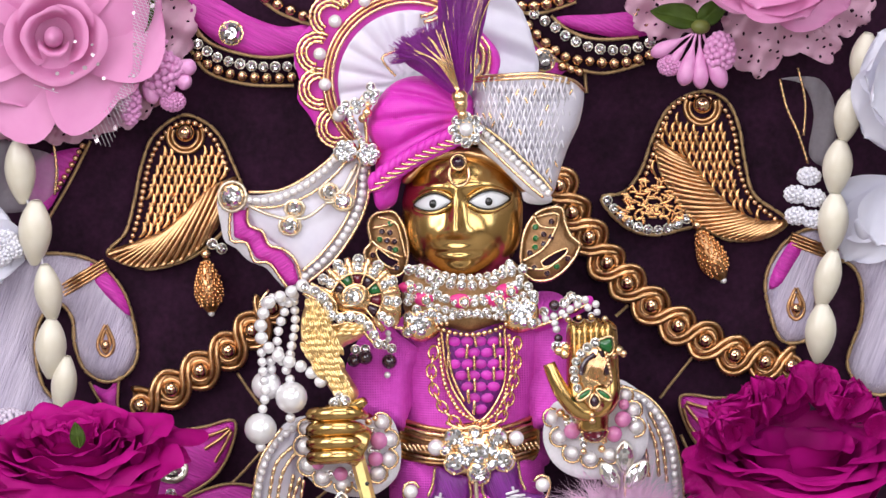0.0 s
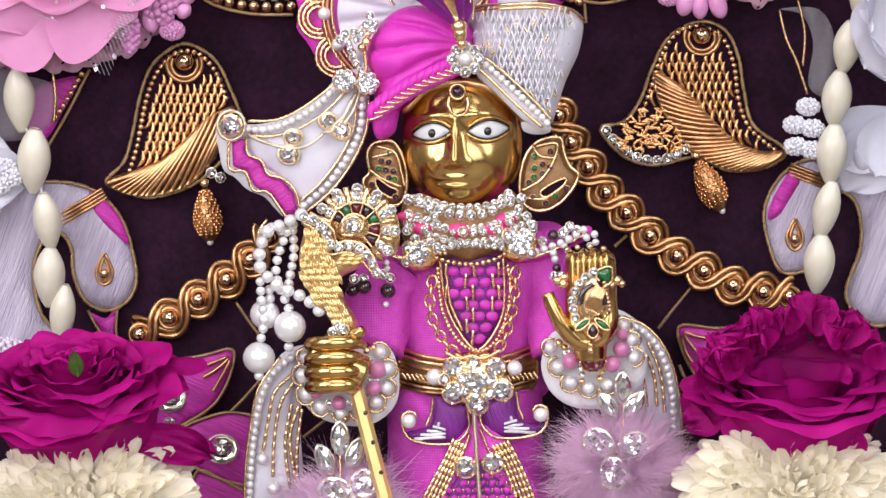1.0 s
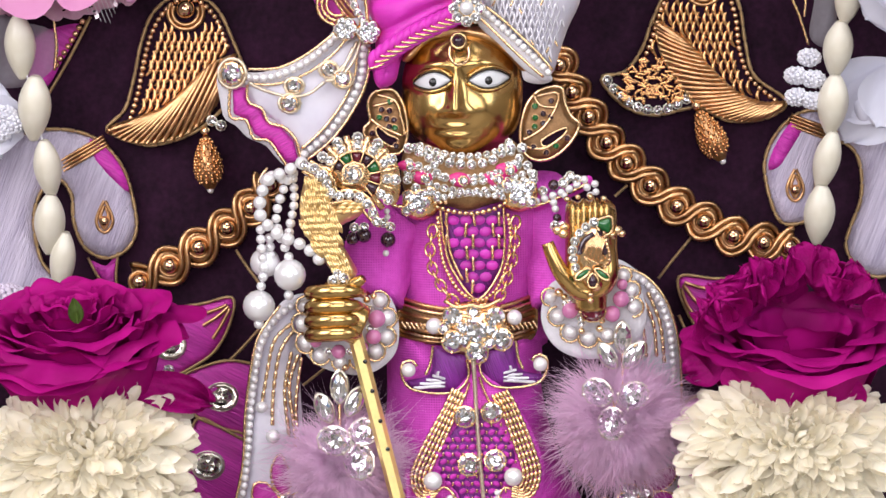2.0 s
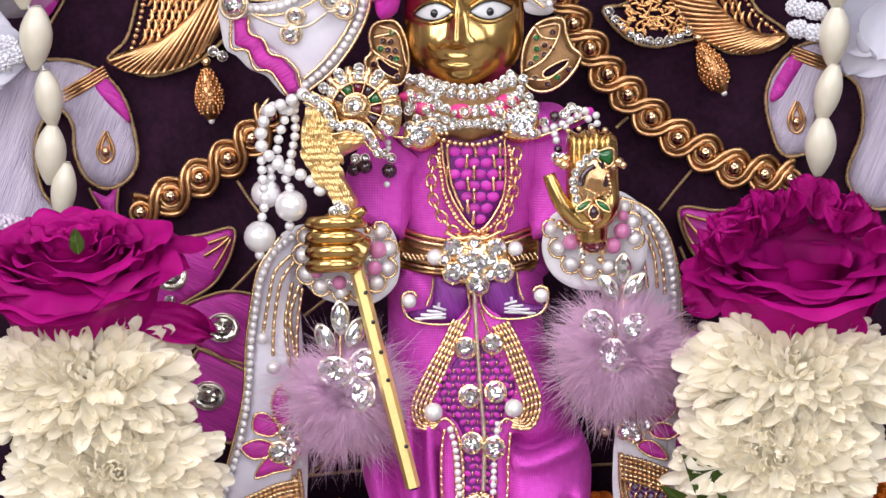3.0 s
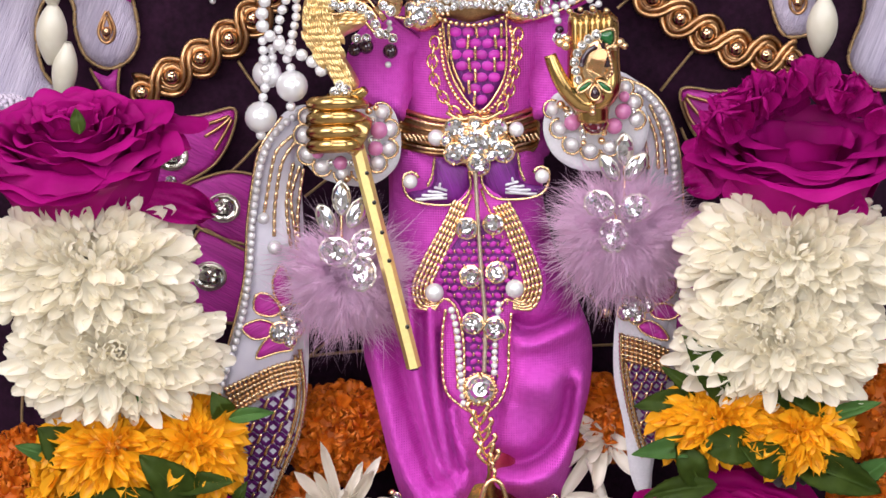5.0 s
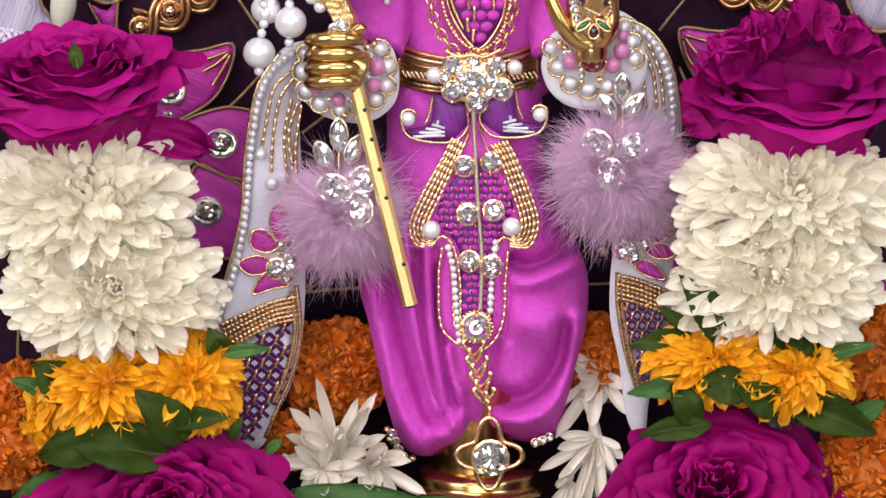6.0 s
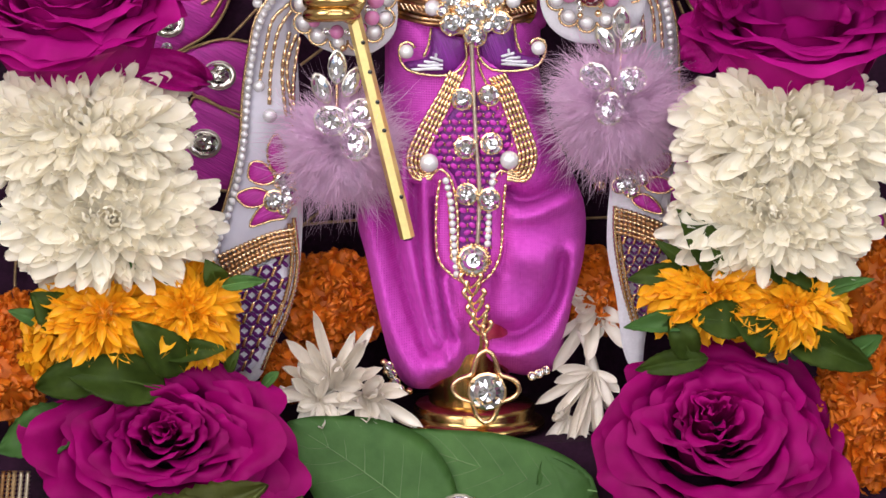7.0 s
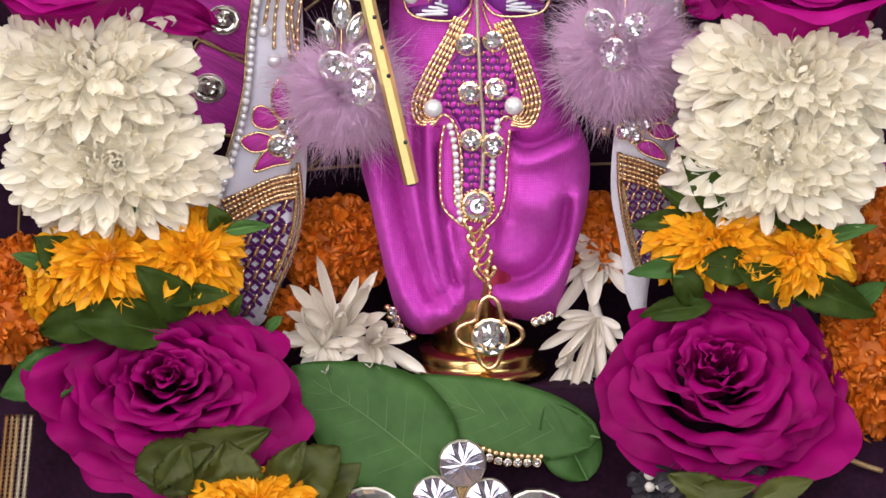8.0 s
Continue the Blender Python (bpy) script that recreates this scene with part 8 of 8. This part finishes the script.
lace_ruffle(TOP, [(1440, -20), (1520, -20), (1540, 20), (1490, 60), (1440, 40)], 54, "pale pink eyelet lace ruffle under a silk rose")


def silk_rose(label, s, cx, cy, petals, heart_r, d, meshes, heart_mat):
    c = at(s, cx, cy, d)
    f = thing("silk_rose", label, "artificial flower", c, "silk roses")
    aim = Vector((0.1, -1, 0.05)).normalized()
    for i, (x, y, w, lift) in enumerate(petals):
        tip = at(s, x, y, d + lift)
        v = tip - c
        set_petal("petal", meshes[-1] if lift < 20 else meshes[0], f, c, v, aim, v.length, size(w) / 1.2)
    if heart_r:
        side, up, q = Vector((1, 0, 0)), Vector((0, 0, 1)), size(heart_r)
        for k, (turn, half, r1, z1) in enumerate(((-0.6, 1.5, 1.0, 0.55), (1.6, 1.4, 0.92, 0.6), (3.7, 1.5, 0.98, 0.5), (0.4, 1.5, 0.68, 0.8), (2.6, 1.6, 0.62, 0.82), (4.6, 1.4, 0.36, 0.95))):
            part("bud_petal", rose_shell(c, side, up, aim, q, q, q, turn, half, r1 * 0.6, r1, -0.1, z1, 0.05, 0.12, k * 3.1), heart_mat, f)
        part("bud_tip", mesh_of(lambda b_: core(b_, at(s, cx, cy, d + heart_r * 0.5), q * 0.2, q * 0.5, q * 0.22)), heart_mat, f)


silk_heart = mat("silk_heart", (0.72, 0.24, 0.5), 0.5, var=0.06, scale=200, second=(0.74, 0.32, 0.56), through_light=0.15, sheen=0.15)
silk_rose("large pale pink silk rose with rounded petals", TOP, 95, 66, [(275, -20, 270, 6), (240, 130, 290, 15), (92, 196, 300, 19), (-70, 160, 290, 12), (-110, -10, 270, 8), (70, -140, 270, 6)], 84, 130, SILK_P, silk_heart)
silk_rose("large pale pink silk rose with rounded petals", TOP, 1350, -90, [(1240, -20, 160, 8), (1290, 20, 190, 24), (1370, 50, 200, 28), (1430, 40, 190, 20), (1500, 10, 190, 12), (1330, 30, 160, 40)], 0, 120, SILK_P, silk_petal)
silk_rose("large white silk flower with broad petals", TOP, 1640, 150, [(1515, 130, 170, 20), (1535, 240, 190, 16), (1600, 280, 200, 10), (1520, 190, 150, 36), (1560, 60, 180, 8)], 0, 130, SILK_W, silk_white)
silk_rose("pale silk petals low in the corner", TOP, 1590, 330, [(1470, 400, 120, 10), (1500, 460, 120, 10), (1540, 440, 120, 20)], 0, 60, SILK_W, silk_white)
silk_rose("white silk flower at the panel's edge", TOP, -60, 420, [(20, 400, 110, 10), (40, 460, 110, 10), (0, 500, 110, 14)], 0, 70, SILK_W, silk_white)

SEQUIN = bmesh.new()
bmesh.ops.create_cube(SEQUIN, size=1, matrix=Matrix.Diagonal((1, 1, 0.12, 1)))
SEQUIN = finish("sequin", SEQUIN, mat("sequin", (0.75, 0.62, 0.7), 0.25, 0.6, var=0.05, scale=2), smooth=False)


def net(s, poly, d, pitch, label):
    """A bit of fine netting with square sequins."""
    t = thing("tulle_net", label, "netting", at(s, *poly[0], d), "tulle nets")
    bm = bmesh.new()
    xs, ys = [q[0] for q in poly], [q[1] for q in poly]
    for lean_ in (0.35, -2.4):
        for k in range(90):
            c = -300 + k * pitch * (1 if lean_ > 0 else 1.4)
            run = []
            for q in range(120):
                if lean_ > 0:
                    x = min(xs) + (max(xs) - min(xs)) * q / 119
                    y = min(ys) + c + lean_ * (x - min(xs))
                else:
                    y = min(ys) + (max(ys) - min(ys)) * q / 119
                    x = min(xs) + c - (y - min(ys)) / lean_
                if inside((x, y), poly):
                    run.append(at(s, x, y, d + 3 * math.sin(x * 0.06)))
                elif len(run) > 2:
                    tube(bm, run[::4] + [run[-1]], size(0.5), 3)
                    run = []
    part("net", bm, felt, t, "fine white netting", kind="stuff")
    made = 0
    for k in range(400):
        x, y = random.uniform(min(xs), max(xs)), random.uniform(min(ys), max(ys))
        if inside((x, y), poly) and made < 9:
            made += 1
            piece("sequin", SEQUIN, t, facing(at(s, x, y, d + 4), size(random.uniform(4, 7)), random.uniform(0, 90), (random.uniform(-20, 20), random.uniform(-20, 20))))


net(TOP, [(235, -20), (285, -20), (262, 60), (248, 130), (225, 200), (195, 262), (165, 255), (140, 215), (190, 190), (235, 120)], 150, 5.5, "fine white tulle netting with square sequins over the silk rose")
net(TOP, [(130, 60), (180, 50), (215, 100), (185, 150), (80, 170), (60, 150)], 196, 400, "square sequins scattered over the silk rose")
BUD_BALL = ball_mesh("berry", bud_pink, 10, 7)
BUD_LILAC = ball_mesh("pale_berry", mat("pale_bud", (0.68, 0.6, 0.72), 0.4, var=0.1, scale=400, coat=0.2), 10, 7)
WHITE_BUD = ball_mesh("white_berry", mat("white_bud", (0.74, 0.74, 0.8), 0.45, var=0.06, scale=400, coat=0.2), 10, 7)


def berry_head(f, s, cx, cy, rx, ry, d, r, mesh, n):
    part("berry_core", mesh_of(lambda b: core(b, at(s, cx, cy, d), size(rx * 0.85), size(rx * 0.7), size(ry * 0.85))), bud_pink if mesh is BUD_BALL else silk_white, f)
    for i in range(n):
        t = (i + 0.5) / n
        q = math.sqrt(1 - (1 - 1.15 * t) ** 2) if 1.15 * t < 2 else 0
        ph = i * 2.39996
        balls(mesh, "berry", s, [(cx + rx * q * math.cos(ph), cy + ry * q * math.sin(ph), r * random.uniform(0.85, 1.1), d + rx * 0.8 * (1 - 1.15 * t))], d, r, f)


def long_bud(f, s, a, b, r, d, material):
    bm = bmesh.new()
    tube(bm, line(s, [(*a, d - 8), ((a[0] + b[0]) / 2, (a[1] + b[1]) / 2, d), (*b, d)], d, step=3), size(r), 14, taper=lambda t: (0.16 + 0.84 * math.sin(min(1.0, max(0.0, t - 0.2) / 0.6) * math.pi / 2) ** 1.3) * math.sqrt(max(0.02, 1 - (max(0.0, t - 0.74) / 0.26) ** 2)))
    part("bud", bm, material, f)


bunch = thing("bud_bunch", "bunch of glossy pink artificial buds and berries beside lace", "artificial flower", at(TOP, 260, 100, 90), "bud bunches")
berry_head(bunch, TOP, 284, 128, 30, 38, 96, 7.6, BUD_BALL, 44)
berry_head(bunch, TOP, 232, 186, 15, 34, 100, 6.2, BUD_BALL, 34)
berry_head(bunch, TOP, 306, 180, 21, 16, 90, 3.6, BUD_BALL, 60)
berry_head(bunch, TOP, 310, 120, 12, 15, 100, 6.5, BUD_BALL, 14)
for a, b, r in (((290, 112), (348, 122), 15), ((296, 128), (338, 152), 15), ((248, 112), (274, 184), 14), ((240, 100), (298, 72), 7)):
    long_bud(bunch, TOP, a, b, r, 96, bud_pink)
bunch = thing("bud_bunch", "hanging bunch of glossy pink artificial buds with a green base", "artificial flower", at(TOP, 1240, 50, 90), "bud bunches")
for a, b, r in (((1225, 60), (1152, 98), 13), ((1232, 60), (1208, 152), 16), ((1238, 60), (1240, 158), 15), ((1244, 60), (1280, 156), 16), ((1228, 60), (1180, 122), 9)):
    long_bud(bunch, TOP, a, b, r, 96, bud_pink)
berry_head(bunch, TOP, 1274, 92, 24, 32, 96, 7, BUD_BALL, 40)
berry_head(bunch, TOP, 1184, 116, 19, 17, 92, 3.4, BUD_BALL, 60)
part("green_base", mesh_of(lambda b: core(b, at(TOP, 1240, 48, 96), size(17), size(15), size(13))), leaf_pale, bunch)
leaf(TOP, (1240, 40, 80), (1150, 20, 70), 46, leaf_dark, "dark green fabric leaf behind pink buds", 5)
leaf(TOP, (1235, 45, 80), (1290, 0, 76), 40, leaf_dark, "dark green fabric leaf behind pink buds", 5)
leaf(TOP, (230, 70, 118), (275, -20, 112), 44, leaf_dark, "dark green fabric leaf beside the silk rose", 5)
bunch = thing("bud_bunch", "white artificial berry spray beside the ivory beads", "artificial flower", at(TOP, 1430, 350, 70), "bud bunches")
for cx, cy in ((1432, 312), (1408, 344), (1440, 350), (1410, 382), (1440, 388)):
    berry_head(bunch, TOP, cx, cy, 19, 14, 76, 4, WHITE_BUD, 36)
for a, b, r in (((1500, 370), (1540, 425), 14), ((1440, 350), (1490, 420), 13)):
    long_bud(bunch, TOP, a, b, r, 66, silk_white)
bunch = thing("bud_bunch", "pale lilac artificial berries above the magenta rose", "artificial flower", at(TOP, 20, 760, 70), "bud bunches")
berry_head(bunch, TOP, 10, 752, 46, 26, 76, 5.5, BUD_LILAC, 90)
bunch = thing("bud_bunch", "white artificial berry spray at the panel's edge", "artificial flower", at(TOP, 15, 400, 70), "bud bunches")
for cx, cy in ((10, 425), (25, 440), (0, 455)):
    berry_head(bunch, TOP, cx, cy, 19, 16, 86, 4, WHITE_BUD, 36)

# ivory bead strings
IVORY = bmesh.new()
tube(IVORY, [Vector((0, 0, -1 + i / 12)) for i in range(25)], 0.5, 20, taper=lambda t: 0.14 + 0.86 * math.sin(math.pi * min(1, 0.03 + t * 0.95)) ** 0.8 * (0.88 + 0.2 * (1 - t)))
IVORY = finish("ivory_bead", IVORY, shell)


def bead_string(s, beads, d, label):
    t = thing("ivory_bead_string", label, "bead string", at(s, beads[-1][0], beads[-1][1], d), "ivory bead strings")
    cord_part("thread", s, [[(x, y) for x, y, *_ in beads]], d, 2, felt, t, rib=0)
    for x, y, h, w, ax in beads:
        p = at(s, x, y, d)
        piece("bead", IVORY, t, Matrix.Translation(p) @ pose(0, 0, 0, 6, ax, 0) @ Matrix.Diagonal((size(w) * 2, size(w) * 2, size(h), 1)) @ pose(0, 0, 0, 180))


bead_string(TOP, [(36, 304, 57, 28, -2), (62, 412, 58, 30, 4), (86, 519, 52, 25, -6), (90, 617, 54, 28, 4), (113, 684, 55, 23, 8)], 90, "string of long ivory beads over the bird neck embroidery")
bead_string(TOP, [(1530, 110, 52, 27, 8), (1500, 206, 47, 25, 10), (1482, 297, 50, 27, 8), (1474, 395, 54, 28, 6), (1464, 495, 54, 24, 14), (1452, 590, 54, 28, 6)], 90, "string of long ivory beads over the bird neck embroidery")

# sheer gauze bows with gold edges
gauze = mat("gauze", (0.75, 0.72, 0.78), 0.6, var=0.1, scale=900, bump=0.4, bscale=5000, through_light=0.6)
nt_ = gauze.node_tree
mx_ = nt_.nodes.new("ShaderNodeMixShader")
mx_.inputs[0].default_value = 0.5
old_ = nt_.nodes["Material Output"].inputs[0].links[0].from_socket
nt_.links.new(old_, mx_.inputs[1])
nt_.links.new(nt_.nodes.new("ShaderNodeBsdfTransparent").outputs[0], mx_.inputs[2])
nt_.links.new(mx_.outputs[0], nt_.nodes["Material Output"].inputs[0])
for s, o, edge in ((TOP, [(1378, 140), (1420, 150), (1440, 200), (1432, 275), (1470, 290), (1480, 200), (1450, 140)], [(1380, 140), (1392, 190), (1412, 235), (1430, 290)]), (TOP, [(-20, 250), (40, 260), (98, 280), (96, 340), (40, 375), (-20, 360)], [(95, 255), (100, 300), (97, 345)])):
    t = thing("gauze_bow", "sheer pale gauze ribbon with a glittering gold edge", "ribbon", at(s, *o[0], 40), "gauze ribbons")
    padded("gauze", s, o, 40, gauze, t, "", dome=6, step=9, back=2, shape=lambda x, y: 4 * math.sin(x * 0.12 + y * 0.03))
    cord_part("gold_edge", s, [edge], 48, 3.4, bright_gold, t, rib=0.4, step=5)
cord_part("gold_edge", TOP, [[(1412, 120), (1425, 180), (1422, 240)]], 48, 3.0, bright_gold, panel, rib=0.4, step=5)

# ---- the altar's front edge ----
crystal = thing("crystal_ornament", "cluster of large round rainbow crystals with oval stones", "ornament", at(BOT, 818, 880, 560))
RIVOLI = bmesh.new()
rr = [[RIVOLI.verts.new((r * math.cos(2 * math.pi * (j + o) / 16), r * math.sin(2 * math.pi * (j + o) / 16), z)) for j in range(16)] for r, z, o in ((1.0, -0.2, 0), (1.0, 0.1, 0), (0.93, 0.16, 0))]
for i, (a, b) in enumerate(zip(rr, rr[1:])):
    for j in range(16):
        RIVOLI.faces.new((a[j], a[(j + 1) % 16], b[(j + 1) % 16], b[j])).material_index = 1
apex = RIVOLI.verts.new((0, 0, 0.5))
for j in range(16):
    m_ = RIVOLI.verts.new((0.5 * math.cos(2 * math.pi * (j + 0.5) / 16), 0.5 * math.sin(2 * math.pi * (j + 0.5) / 16), 0.36))
    RIVOLI.faces.new((rr[2][j], rr[2][(j + 1) % 16], m_))
    RIVOLI.faces.new((rr[2][j], m_, apex))
    RIVOLI.faces.new((m_, rr[2][(j + 1) % 16], apex))
RIVOLI.faces.new(rr[0][::-1])
bmesh.ops.recalc_face_normals(RIVOLI, faces=RIVOLI.faces)
RIVOLI = finish("round_crystal", RIVOLI, [rainbow_stone, stone_rim], smooth=False)
for x, y, r in ((818, 820, 41), (770, 884, 41), (864, 888, 41)):
    piece("round_crystal", RIVOLI, crystal, facing(at(BOT, x, y, 560), size(r), 8, (-6, 3)))
for x, y in ((660, 890), (955, 895)):
    piece("oval_stone", MARQUISE, crystal, facing(at(BOT, x, y, 552), size(48), 80))
padded("gold_plate", BOT, [(818, 790), (850, 840), (900, 880), (1000, 892), (1000, 960), (620, 960), (620, 892), (730, 880), (786, 840)], 536, bright_gold, crystal, "gold backing plate", dome=4, step=14, back=12)
trim_ = thing("bead_trim", "gold bead trim along the altar's edge", "trim", at(BOT, 900, 795, 500))
row_of(BALL_ZARI, "gold_bead", BOT, [(845, 790), (880, 802), (930, 808), (958, 808)], 545, 6, trim_)
row_of(GEM_GOLD, "gold_set_rhinestone", BOT, [(850, 803), (890, 817), (950, 819)], 545, 8, trim_, stone_like=True)
braid = thing("silver_braid", "gold and silver braid hanging at the altar's corner", "braid", at(BOT, 40, 880, 420))
for i, (x0, m_) in enumerate(((6, antique), (16, zari), (26, cord), (38, silver_braid), (50, silver_braid))):
    cord_part("cord", BOT, [[(x0 + 6, 735), (x0, 800), (x0 - 10, 900)]], 540, 5.5, m_, braid, rib=0.4, step=4)
stick = thing("incense_stick", "plain pale wooden stick lying on the altar", "stick", at(BOT, 1540, 830, 440))
part("stick", mesh_of(lambda b: tube(b, line(BOT, [(1500, 812), (1530, 824), (1562, 834)], 470, step=4), size(5), 8)), cord, stick)
